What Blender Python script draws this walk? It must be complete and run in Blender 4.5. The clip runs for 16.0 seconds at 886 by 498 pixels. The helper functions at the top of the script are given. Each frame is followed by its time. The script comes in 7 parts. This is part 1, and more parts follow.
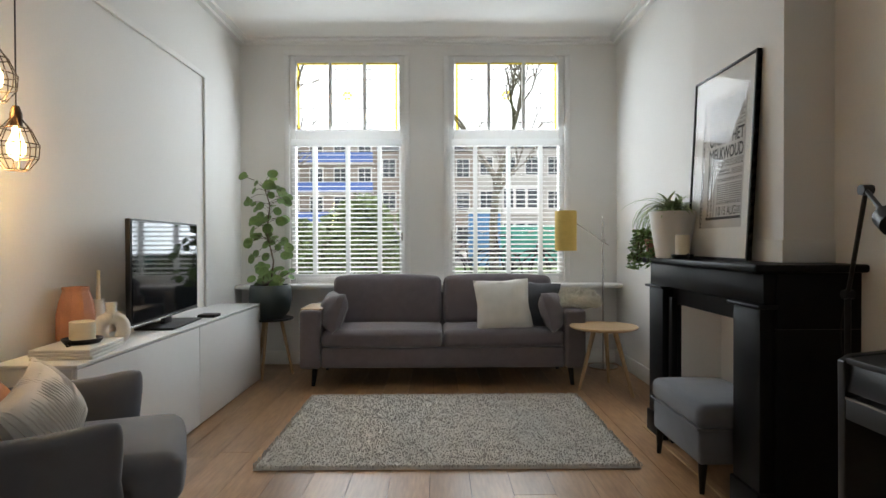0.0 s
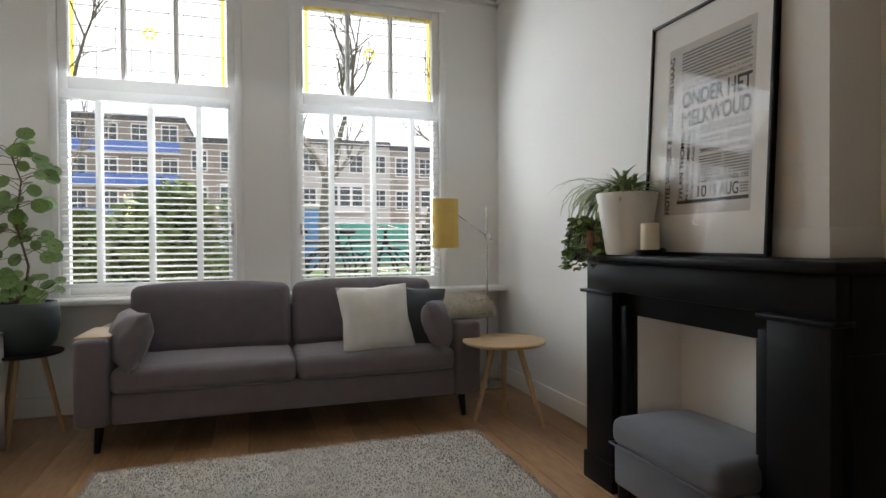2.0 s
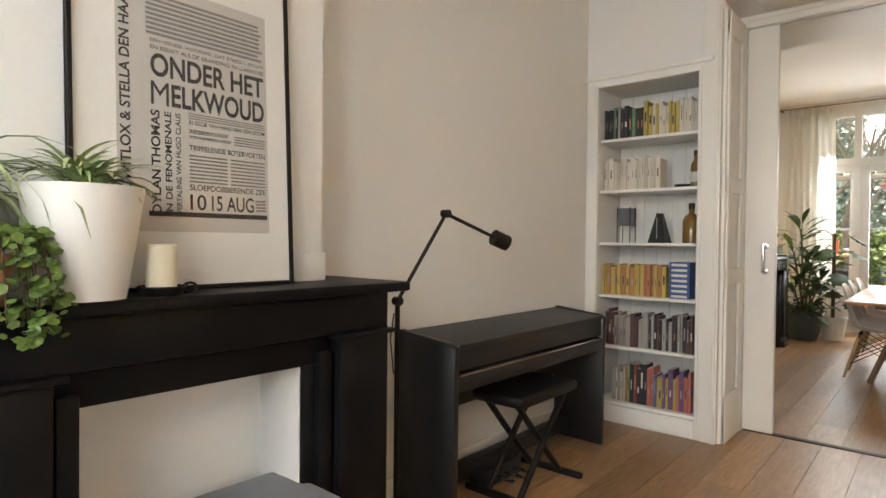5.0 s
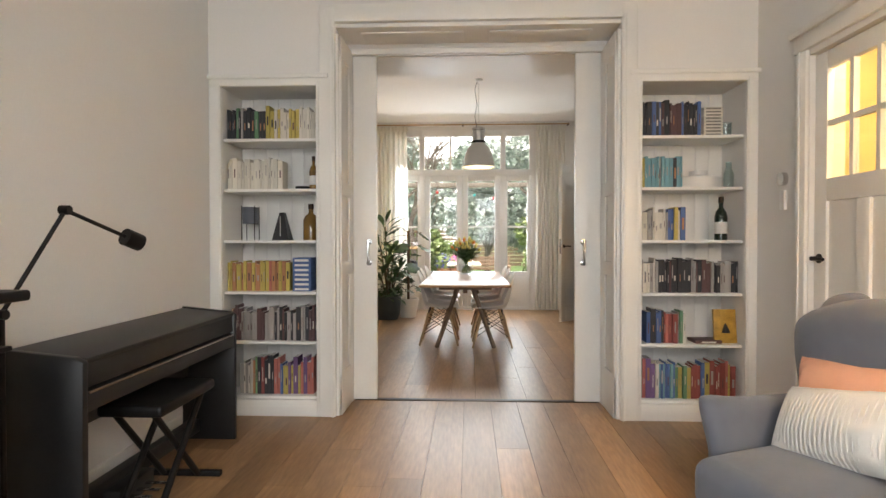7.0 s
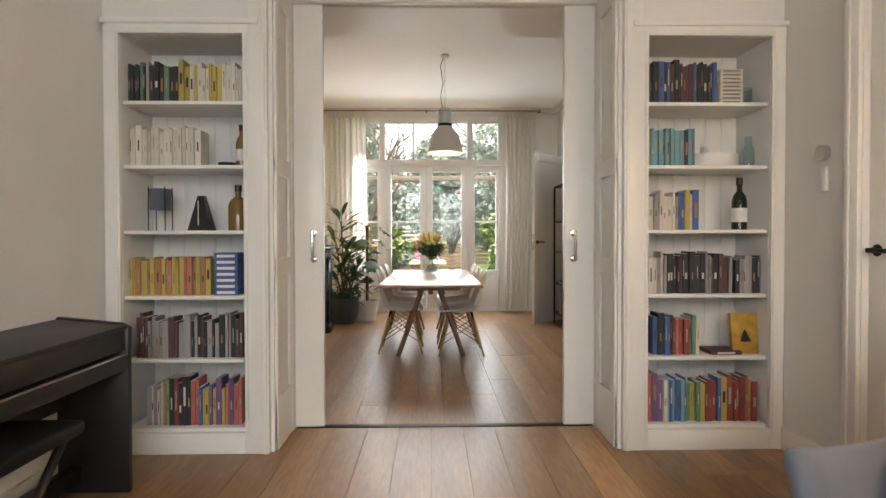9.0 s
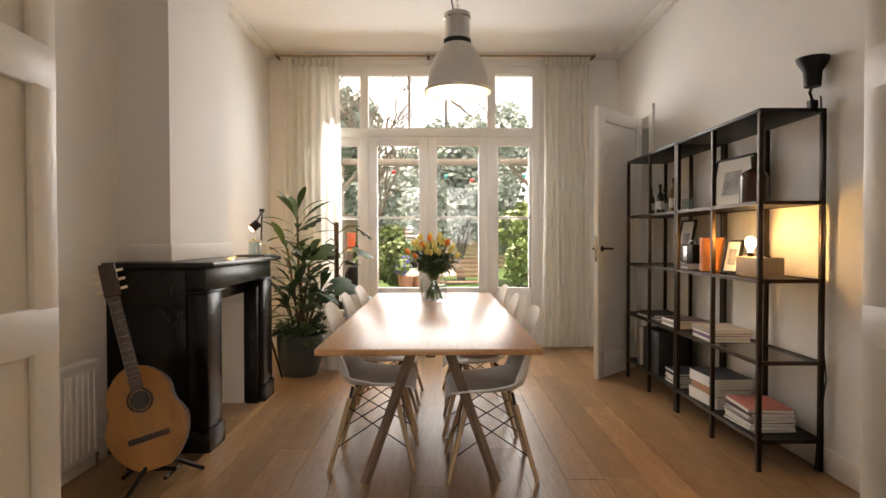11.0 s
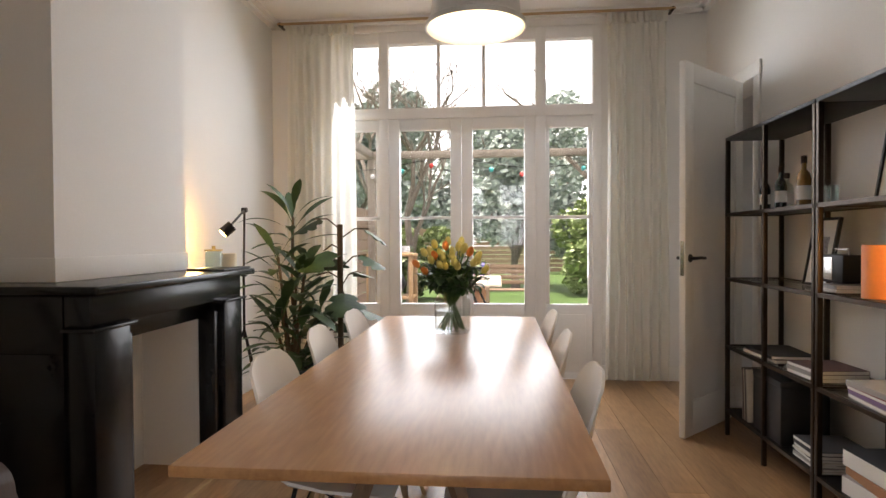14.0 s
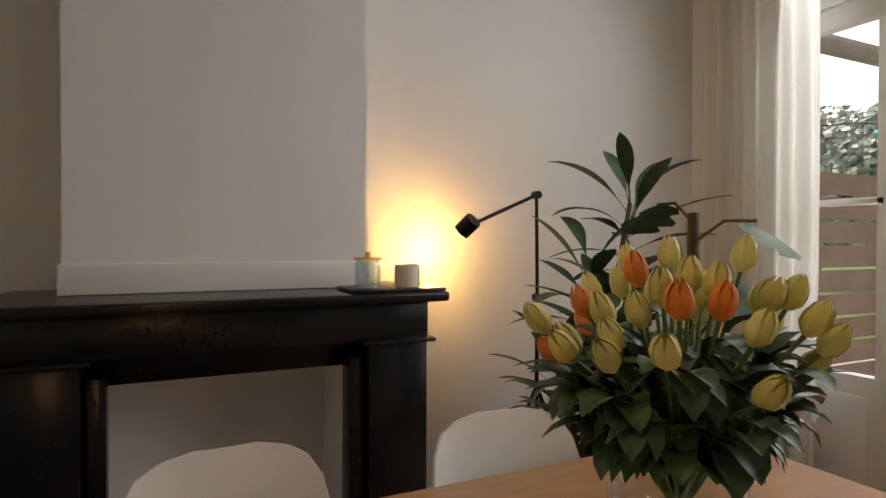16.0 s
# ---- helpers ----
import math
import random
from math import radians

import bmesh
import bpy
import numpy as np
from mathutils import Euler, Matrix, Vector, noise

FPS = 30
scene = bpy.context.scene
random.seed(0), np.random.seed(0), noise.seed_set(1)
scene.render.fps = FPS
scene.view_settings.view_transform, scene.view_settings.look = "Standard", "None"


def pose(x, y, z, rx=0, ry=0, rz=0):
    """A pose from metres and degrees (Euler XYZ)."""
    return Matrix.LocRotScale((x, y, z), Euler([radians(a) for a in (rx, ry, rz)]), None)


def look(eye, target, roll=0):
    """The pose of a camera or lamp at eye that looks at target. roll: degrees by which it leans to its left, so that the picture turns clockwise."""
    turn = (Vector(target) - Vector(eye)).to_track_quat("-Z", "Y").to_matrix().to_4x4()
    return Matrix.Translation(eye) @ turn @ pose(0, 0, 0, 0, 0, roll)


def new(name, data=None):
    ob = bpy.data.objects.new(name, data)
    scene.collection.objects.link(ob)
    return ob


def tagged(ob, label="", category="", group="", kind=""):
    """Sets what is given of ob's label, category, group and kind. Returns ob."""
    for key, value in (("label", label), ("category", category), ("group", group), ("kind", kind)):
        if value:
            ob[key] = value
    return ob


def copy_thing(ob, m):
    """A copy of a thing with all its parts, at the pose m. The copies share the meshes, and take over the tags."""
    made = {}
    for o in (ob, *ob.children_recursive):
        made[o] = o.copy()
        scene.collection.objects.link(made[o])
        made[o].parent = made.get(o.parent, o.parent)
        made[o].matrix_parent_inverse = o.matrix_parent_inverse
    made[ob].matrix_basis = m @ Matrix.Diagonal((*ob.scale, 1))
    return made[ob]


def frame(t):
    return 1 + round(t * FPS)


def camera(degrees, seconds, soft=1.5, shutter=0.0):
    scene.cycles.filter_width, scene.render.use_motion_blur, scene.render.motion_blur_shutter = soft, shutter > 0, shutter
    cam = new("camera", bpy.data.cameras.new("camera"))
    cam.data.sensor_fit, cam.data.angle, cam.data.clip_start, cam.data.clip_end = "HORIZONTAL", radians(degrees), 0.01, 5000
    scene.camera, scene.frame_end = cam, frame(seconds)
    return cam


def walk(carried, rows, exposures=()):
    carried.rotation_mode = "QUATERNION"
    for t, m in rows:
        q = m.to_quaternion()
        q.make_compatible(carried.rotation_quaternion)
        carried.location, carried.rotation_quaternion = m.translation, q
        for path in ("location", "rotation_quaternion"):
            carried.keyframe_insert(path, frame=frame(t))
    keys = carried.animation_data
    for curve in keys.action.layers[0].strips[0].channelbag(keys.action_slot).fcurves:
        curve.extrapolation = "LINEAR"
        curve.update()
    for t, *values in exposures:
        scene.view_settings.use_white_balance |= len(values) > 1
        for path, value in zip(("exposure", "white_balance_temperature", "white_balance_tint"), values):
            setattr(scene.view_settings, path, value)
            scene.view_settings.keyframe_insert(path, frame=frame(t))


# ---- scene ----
cam = camera(74.6, 16.0)
PATH = [
    (0, (0.098, 0.119, 1.177), (0.112, 2.018, 1.157), -0.2),
    (0.5, (0.069, 0.405, 1.167), (0.152, 2.303, 1.147), -0.2),
    (1, (0.000, 0.697, 1.147), (0.199, 2.587, 1.128), -0.2),
    (1.5, (-0.085, 0.967, 1.152), (0.299, 2.828, 1.130), -0.2),
    (2, (-0.103, 1.301, 1.147), (0.481, 3.108, 1.123), -0.4),
    (2.5, (-0.116, 1.675, 1.140), (0.695, 3.392, 1.116), -0.4),
    (3, (-0.100, 2.183, 1.135), (1.093, 3.660, 1.096), -0.8),
    (3.5, (-0.103, 2.627, 1.124), (1.477, 3.681, 1.073), -0.7),
    (4, (-0.090, 3.136, 1.089), (1.792, 3.395, 1.036), -0.1),
    (4.2, (-0.108, 3.310, 1.100), (1.787, 3.183, 1.059), 0.1),
    (4.5, (-0.141, 3.553, 1.150), (1.646, 2.908, 1.114), 0.4),
    (5, (-0.098, 3.979, 1.233), (1.142, 2.539, 1.206), 0.6),
    (5.2, (-0.016, 4.086, 1.232), (0.968, 2.460, 1.212), 0.4),
    (7.3, (0.016, 4.196, 1.239), (0.079, 2.297, 1.211), -0),
    (7.5, (0.019, 4.179, 1.233), (0.063, 2.280, 1.209), -0),
    (8, (0.022, 4.054, 1.218), (0.018, 2.154, 1.191), -0.1),
    (8.5, (0.034, 3.802, 1.198), (0.003, 1.902, 1.167), -0.1),
    (8.7, (0.045, 3.682, 1.184), (0.008, 1.783, 1.151), -0.1),
    (10.8, (0.041, 0.674, 1.226), (0.006, -1.225, 1.190), -0.2),
    (11, (0.014, 0.467, 1.226), (-0.001, -1.432, 1.192), -0.1),
    (11.5, (0.001, 0.187, 1.218), (0.018, -1.713, 1.191), 0),
    (12, (-0.008, 0.032, 1.209), (0.033, -1.867, 1.186), 0),
    (12.5, (-0.025, -0.104, 1.217), (0.044, -2.002, 1.190), 0.1),
    (13, (-0.078, -0.251, 1.226), (0.033, -2.148, 1.195), -0.2),
    (13.5, (-0.121, -0.445, 1.226), (0.021, -2.339, 1.198), -0.4),
    (14, (-0.203, -0.778, 1.262), (-0.023, -2.669, 1.231), -0.3),
    (14.5, (-0.366, -1.280, 1.264), (-0.085, -3.159, 1.239), -0.3),
    (15, (-0.533, -1.936, 1.232), (0.081, -3.734, 1.230), -0.5),
    (15.5, (-0.621, -2.579, 1.244), (0.535, -4.087, 1.248), -0.3),
    (16, (-0.565, -3.285, 1.268), (1.195, -4.125, 1.245), 0.2),
]
LIGHTING = [(0, 0.1, 6500, 10), (1.5, 0.05, 6550, 12), (2.5, -0.15, 6550, 12), (3.5, 0.0, 6500, 12), (4.5, 0.75, 6700, 12), (5.2, 1.05, 7200, 14),
            (7.5, 1.0, 6950, 15), (8.7, 0.95, 6950, 15), (10.8, 0.85, 7800, 20), (12.5, 0.9, 7700, 20), (14.0, 0.65, 7000, 20), (15.0, 0.0, 6350, 18), (15.5, -0.4, 6200, 18), (16.0, -0.25, 7200, 20)]
walk(cam, [(t, look(eye, target, roll)) for t, eye, target, roll in PATH], LIGHTING)

# ---- world, sun and large lights ----
world = bpy.data.worlds.new("world")
scene.world = world
world.use_nodes = True
wn = world.node_tree.nodes
sky = wn.new("ShaderNodeTexSky")
sky.sky_type = "NISHITA"
sky.sun_disc = False
sky.sun_elevation, sky.sun_rotation = radians(82), radians(0)
sky.air_density, sky.dust_density, sky.ozone_density = 0.6, 9.0, 0.5
wn["Background"].inputs["Strength"].default_value = 0.15
world.node_tree.links.new(sky.outputs[0], wn["Background"].inputs["Color"])


def lamp(name, kind, m, energy, color=(1, 1, 1), size=None, angle=None, spread=180):
    data = bpy.data.lights.new(name, kind)
    data.energy, data.color = energy, color
    if kind == "AREA":
        data.shape, data.size, data.size_y, data.spread = "RECTANGLE", size[0], size[1], radians(spread)
    elif size:
        data.shadow_soft_size = size
    if angle:
        data.angle = radians(angle)
    ob = new(name, data)
    ob.matrix_world = m
    return ob


lamp("sun", "SUN", look((0, 2, 20), (0.0, 0, 0)), 4.9, (1.0, 0.97, 0.93), angle=12)
# sky light through the real openings
lamp("window_light_north", "AREA", look((-0.79, 6.02, 1.95), (-0.79, 3, 0.3)), 45, (0.84, 0.93, 1.0), (1.05, 2.0))
lamp("window_light_north", "AREA", look((0.77, 6.02, 1.95), (0.77, 3, 0.3)), 45, (0.84, 0.93, 1.0), (1.05, 2.0))
lamp("window_light_south", "AREA", look((0.12, -6.28, 1.9), (0.12, -3, 0.1)), 56, (0.80, 0.92, 1.0), (2.3, 2.4), spread=165)


# ---- helpers for materials ----
def mat(name, color, rough=0.6, metal=0.0, var=0.12, scale=6.0, bump=0.0, fine=None, sheen=0.0, trans=0.0, alpha=1.0, emit=0.0,
        stretch=(1, 1, 1), rand=0.0, coat=0.0, color2=None, spec=0.5):
    """A surface with a coarse and a fine variation of colour, and fine relief."""
    m = bpy.data.materials.new(name)
    m.use_nodes = True
    nt = m.node_tree
    n, l = nt.nodes, nt.links
    b = n["Principled BSDF"]
    b.inputs["Roughness"].default_value = rough
    b.inputs["Metallic"].default_value = metal
    b.inputs["Sheen Weight"].default_value = sheen
    b.inputs["Transmission Weight"].default_value = trans
    b.inputs["Coat Weight"].default_value = coat
    b.inputs["Specular IOR Level"].default_value = spec
    if emit:
        b.inputs["Emission Color"].default_value = (*color, 1)
        b.inputs["Emission Strength"].default_value = emit
    tc, mp = n.new("ShaderNodeTexCoord"), n.new("ShaderNodeMapping")
    mp.inputs["Scale"].default_value = stretch
    l.new(tc.outputs["Object"], mp.inputs["Vector"])
    t1, t2 = n.new("ShaderNodeTexNoise"), n.new("ShaderNodeTexNoise")
    t1.inputs["Scale"].default_value, t2.inputs["Scale"].default_value = scale, fine or scale * 14
    t1.inputs["Detail"].default_value = t2.inputs["Detail"].default_value = 4
    for t in (t1, t2):
        l.new(mp.outputs[0], t.inputs["Vector"])
    mixn = n.new("ShaderNodeMath")
    mixn.operation = "MULTIPLY_ADD"
    mixn.inputs[1].default_value = 0.45
    l.new(t2.outputs[0], mixn.inputs[0])
    half = n.new("ShaderNodeMath")
    half.operation = "MULTIPLY"
    half.inputs[1].default_value = 0.55
    l.new(t1.outputs[0], half.inputs[0])
    l.new(half.outputs[0], mixn.inputs[2])
    ramp = n.new("ShaderNodeValToRGB")
    c2 = color2 or tuple(min(1, c * (1 + var)) for c in color)
    c1 = tuple(c * (1 - var) for c in color)
    ramp.color_ramp.elements[0].position, ramp.color_ramp.elements[1].position = 0.32, 0.68
    ramp.color_ramp.elements[0].color, ramp.color_ramp.elements[1].color = (*c1, 1), (*c2, 1)
    l.new(mixn.outputs[0], ramp.inputs[0])
    out = ramp.outputs[0]
    if rand:
        info, hsv = n.new("ShaderNodeObjectInfo"), n.new("ShaderNodeHueSaturation")
        mr = n.new("ShaderNodeMapRange")
        mr.inputs["To Min"].default_value, mr.inputs["To Max"].default_value = 1 - rand, 1 + rand
        l.new(info.outputs["Random"], mr.inputs["Value"])
        l.new(mr.outputs[0], hsv.inputs["Value"])
        l.new(out, hsv.inputs["Color"])
        out = hsv.outputs[0]
    l.new(out, b.inputs["Base Color"])
    if bump:
        bp = n.new("ShaderNodeBump")
        bp.inputs["Strength"].default_value, bp.inputs["Distance"].default_value = bump, 0.01
        l.new(t2.outputs[0], bp.inputs["Height"])
        l.new(bp.outputs[0], b.inputs["Normal"])
    return m


def wood(name, dark, light, rough=0.45, scale=3.0, along="y", rand=0.0, bump=0.08):
    st = {"x": (0.12, 1, 1), "y": (1, 0.12, 1), "z": (1, 1, 0.12)}[along]
    return mat(name, dark, rough, var=0.0, scale=scale, fine=scale * 12, color2=light, stretch=st, rand=rand, bump=bump)


def glass(name, color=(1, 1, 1), rough=0.0, edge=0.5, base=0.025):
    """Thin clear pane: see-through with a Fresnel gloss."""
    m = bpy.data.materials.new(name)
    m.use_nodes = True
    nt = m.node_tree
    n, l = nt.nodes, nt.links
    n.remove(n["Principled BSDF"])
    tr, gl, mx, lw = n.new("ShaderNodeBsdfTransparent"), n.new("ShaderNodeBsdfGlossy"), n.new("ShaderNodeMixShader"), n.new("ShaderNodeLayerWeight")
    lw.inputs["Blend"].default_value = 0.5
    pw, fr = n.new("ShaderNodeMath"), n.new("ShaderNodeMath")
    pw.operation, pw.inputs[1].default_value = "POWER", 4.0
    fr.operation, fr.inputs[1].default_value, fr.inputs[2].default_value = "MULTIPLY_ADD", edge, base
    l.new(lw.outputs["Facing"], pw.inputs[0])
    l.new(pw.outputs[0], fr.inputs[0])
    tr.inputs["Color"].default_value = (*color, 1)
    gl.inputs["Roughness"].default_value = rough
    l.new(fr.outputs[0], mx.inputs[0])
    l.new(tr.outputs[0], mx.inputs[1])
    l.new(gl.outputs[0], mx.inputs[2])
    l.new(mx.outputs[0], n["Material Output"].inputs["Surface"])
    return m


def sheer(name, color, through_share=0.45):
    """Thin cloth: lets part of the light through."""
    m = bpy.data.materials.new(name)
    m.use_nodes = True
    nt = m.node_tree
    n, l = nt.nodes, nt.links
    n.remove(n["Principled BSDF"])
    df, tl, mx = n.new("ShaderNodeBsdfDiffuse"), n.new("ShaderNodeBsdfTranslucent"), n.new("ShaderNodeMixShader")
    tc, wv, rp = n.new("ShaderNodeTexCoord"), n.new("ShaderNodeTexNoise"), n.new("ShaderNodeMixRGB")
    wv.inputs["Scale"].default_value = 160
    l.new(tc.outputs["Object"], wv.inputs["Vector"])
    rp.inputs[1].default_value, rp.inputs[2].default_value = (*[c * 0.9 for c in color], 1), (*color, 1)
    l.new(wv.outputs[0], rp.inputs[0])
    for s in (df, tl):
        l.new(rp.outputs[0], s.inputs["Color"])
    mx.inputs[0].default_value = through_share
    l.new(df.outputs[0], mx.inputs[1])
    l.new(tl.outputs[0], mx.inputs[2])
    l.new(mx.outputs[0], n["Material Output"].inputs["Surface"])
    return m


def leafmat(name, color, color2, rough=0.45):
    m = mat(name, color, rough, var=0.25, scale=9, color2=color2, rand=0.2)
    return m


M_WALL = mat("wall paint", (0.78, 0.765, 0.735), 0.75, var=0.025, scale=1.2, fine=90, bump=0.04)
M_CEIL = mat("ceiling paint", (0.82, 0.81, 0.78), 0.8, var=0.02, scale=1.0)
M_TRIM = mat("satin white trim paint", (0.80, 0.785, 0.74), 0.35, var=0.03, scale=3, fine=60, bump=0.03)
M_WIN = mat("window frame paint", (0.80, 0.79, 0.77), 0.35, var=0.03, scale=3)
M_PLANK = wood("oak floor plank", (0.21, 0.11, 0.05), (0.43, 0.25, 0.12), 0.34, 5.0, "y", rand=0.22, bump=0.10)
M_GAP = mat("dark floor joint", (0.05, 0.028, 0.016), 0.8)
M_BLACK = mat("black marble", (0.006, 0.006, 0.007), 0.24, var=0.3, scale=5, color2=(0.011, 0.011, 0.012), spec=0.35)
M_BLACKP = mat("black painted marble", (0.006, 0.006, 0.007), 0.40, var=0.3, scale=6, color2=(0.009, 0.009, 0.010), spec=0.12)
M_BLACKW = mat("black painted wood", (0.012, 0.012, 0.013), 0.40, var=0.3, scale=8, bump=0.03)
M_GLASS = glass("window glass")


# ---- helpers for meshes ----
def box(bm, x0, y0, z0, x1, y1, z1, bevel=0.0, seg=2, m=None):
    r = bmesh.ops.create_cube(bm, size=1.0)
    vs = r["verts"]
    for v in vs:
        v.co = Vector(((x0 + x1) / 2 + v.co.x * abs(x1 - x0), (y0 + y1) / 2 + v.co.y * abs(y1 - y0), (z0 + z1) / 2 + v.co.z * abs(z1 - z0)))
    if m is not None:
        bmesh.ops.transform(bm, matrix=m, verts=vs)
    if bevel:
        es = list({e for v in vs for e in v.link_edges})
        bmesh.ops.bevel(bm, geom=es, offset=bevel, segments=seg, profile=0.5, affect="EDGES")
    return bm


def rod(bm, p0, p1, r0, r1=None, n=12):
    p0, p1 = Vector(p0), Vector(p1)
    d = p1 - p0
    m = Matrix.Translation((p0 + p1) / 2) @ d.to_track_quat("Z", "Y").to_matrix().to_4x4()
    bmesh.ops.create_cone(bm, cap_ends=True, segments=n, radius1=r0, radius2=r0 if r1 is None else r1, depth=d.length, matrix=m)
    return bm


def tube(bm, pts, r, n=8, r1=None):
    """A round cord through the points."""
    pts = [Vector(p) for p in pts]
    rings = []
    side = Vector((0.31, 0.87, 0.39))
    for i, p in enumerate(pts):
        d = (pts[min(i + 1, len(pts) - 1)] - pts[max(i - 1, 0)]).normalized()
        a = d.cross(side)
        if a.length < 0.05:
            a = d.cross(Vector((1, 0, 0)))
        a.normalize()
        b = d.cross(a)
        rr = r if r1 is None else r + (r1 - r) * i / (len(pts) - 1)
        rings.append([bm.verts.new(p + (a * math.cos(k * math.tau / n) + b * math.sin(k * math.tau / n)) * rr) for k in range(n)])
    for q, s in zip(rings, rings[1:]):
        for k in range(n):
            bm.faces.new((q[k], q[(k + 1) % n], s[(k + 1) % n], s[k]))
    bm.faces.new(rings[0][::-1])
    bm.faces.new(rings[-1])
    return bm


def lathe(bm, profile, n=28, at=(0, 0, 0)):
    """Turned shape from (radius, height) pairs."""
    at = Vector(at)
    rings = []
    for r, z in profile:
        if r < 1e-4:
            rings.append([bm.verts.new(at + Vector((0, 0, z)))])
        else:
            rings.append([bm.verts.new(at + Vector((r * math.cos(k * math.tau / n), r * math.sin(k * math.tau / n), z))) for k in range(n)])
    for q, s in zip(rings, rings[1:]):
        for k in range(n):
            a, b = q[k % len(q)], q[(k + 1) % len(q)]
            c, d = s[(k + 1) % len(s)], s[k % len(s)]
            f = list(dict.fromkeys((a, b, c, d)))
            if len(f) > 2:
                bm.faces.new(f)
    return bm


def cushion(bm, w, d, h, m=None, n=10, p=2.2, puff=0.5):
    """A stuffed pillow: w wide, d deep, h thick, with pinched corners; flat in x and y."""
    top, bot = [], []
    for j in range(n + 1):
        rt, rb = [], []
        for i in range(n + 1):
            u, v = 2 * i / n - 1, 2 * j / n - 1
            f = max(0.0, (1 - abs(u) ** p) * (1 - abs(v) ** p)) ** puff
            pin = 1 - 0.09 * (1 - abs(u * v)) * max(abs(u), abs(v)) ** 3
            wob = 0.014 * noise.noise(Vector((u * 2.1, v * 2.3, w * 9))) + 0.006 * noise.noise(Vector((u * 6, v * 5, h * 30)))
            x, y = u * w / 2 * pin, v * d / 2 * pin
            rt.append(bm.verts.new((x, y, h / 2 * f + wob)))
            rb.append(rt[-1] if abs(u) == 1 or abs(v) == 1 else bm.verts.new((x, y, -h / 2 * f + wob)))
        top.append(rt)
        bot.append(rb)
    vs = {v for r in top + bot for v in r}
    for j in range(n):
        for i in range(n):
            bm.faces.new((top[j][i], top[j][i + 1], top[j + 1][i + 1], top[j + 1][i]))
            bm.faces.new((bot[j][i], bot[j + 1][i], bot[j + 1][i + 1], bot[j][i + 1]))
    if m is not None:
        bmesh.ops.transform(bm, matrix=m, verts=list(vs))
    return bm


def soft(bm, x0, y0, z0, x1, y1, z1, r=0.05, seg=4, bulge=0.0, m=None):
    """An upholstered block with rounded edges."""
    sub = bmesh.new()
    box(sub, x0, y0, z0, x1, y1, z1)
    bmesh.ops.bevel(sub, geom=list(sub.edges), offset=r, segments=seg, profile=0.5, affect="EDGES")
    if bulge:
        bmesh.ops.subdivide_edges(sub, edges=[e for e in sub.edges if e.calc_length() > 0.15], cuts=4, use_grid_fill=True)
        c = Vector(((x0 + x1) / 2, (y0 + y1) / 2, (z0 + z1) / 2))
        hx, hy, hz = (x1 - x0) / 2, (y1 - y0) / 2, (z1 - z0) / 2
        for v in sub.verts:
            q = v.co - c
            f = (1 - min(1, abs(q.x) / hx) ** 3) * (1 - min(1, abs(q.y) / hy) ** 3)
            g = (1 - min(1, abs(q.x) / hx) ** 3) * (1 - min(1, abs(q.z) / hz) ** 3)
            v.co.z += bulge * f * (1 if q.z > 0 else -0.3)
            v.co.y += bulge * 0.6 * g * (1 if q.y > 0 else -1)
    if m is not None:
        bmesh.ops.transform(sub, matrix=m, verts=list(sub.verts))
    tmp = bpy.data.meshes.new("soft")
    sub.to_mesh(tmp)
    sub.free()
    bm.from_mesh(tmp)
    bpy.data.meshes.remove(tmp)
    return bm


def blade(bm, base, out, length, width, droop, n=6, lift=0.6, fold=0.25, stalk=0.0):
    """A strap leaf that arches out from base, on a thin stalk for the given share of its length."""
    out = Vector(out).normalized()
    side = out.cross(Vector((0, 0, 1))).normalized()
    prev = None
    p = Vector(base)
    ang = lift
    for i in range(n + 1):
        s = i / n
        wdt = width * (math.sin(math.pi * (0.12 + 0.88 * s)) ** 0.7) * 0.5 if i < n else 0.0008
        if stalk and i < n:
            wdt = width * 0.5 * (0.10 if s < stalk else 0.10 + 0.90 * math.sin(math.pi * (s - stalk) / (1 - stalk)) ** 0.8)
        up = Vector((0, 0, 1)) * math.cos(ang) - out * math.sin(ang)
        row = [bm.verts.new(p - side * wdt + up * wdt * fold), bm.verts.new(p), bm.verts.new(p + side * wdt + up * wdt * fold)]
        if prev:
            bm.faces.new((prev[0], prev[1], row[1], row[0]))
            bm.faces.new((prev[1], prev[2], row[2], row[1]))
        prev = row
        p = p + (out * math.cos(ang) + Vector((0, 0, 1)) * math.sin(ang)) * (length / n)
        ang -= droop / n


def roundleaf(bm, c, normal, r, cup=0.15, n=9, long=1.0):
    """One small leaf: a slightly cupped disc, drawn out along one way."""
    nrm = Vector(normal).normalized()
    a = nrm.cross(Vector((0.2, 0.4, 0.9)))
    a = a.normalized() if a.length > 0.01 else Vector((1, 0, 0))
    b = nrm.cross(a)
    c = Vector(c)
    mid = bm.verts.new(c - nrm * r * cup)
    ring = [bm.verts.new(c + (a * math.cos(k * math.tau / n) * long + b * math.sin(k * math.tau / n)) * r) for k in range(n)]
    for k in range(n):
        bm.faces.new((mid, ring[k], ring[(k + 1) % n]))


def mesh_ob(name, bm, material, smooth=35):
    me = bpy.data.meshes.new(name)
    bmesh.ops.recalc_face_normals(bm, faces=bm.faces[:])
    bm.to_mesh(me)
    bm.free()
    if smooth:
        me.shade_smooth()
        me.set_sharp_from_angle(angle=radians(smooth))
    me.materials.append(material)
    return new(name, me)


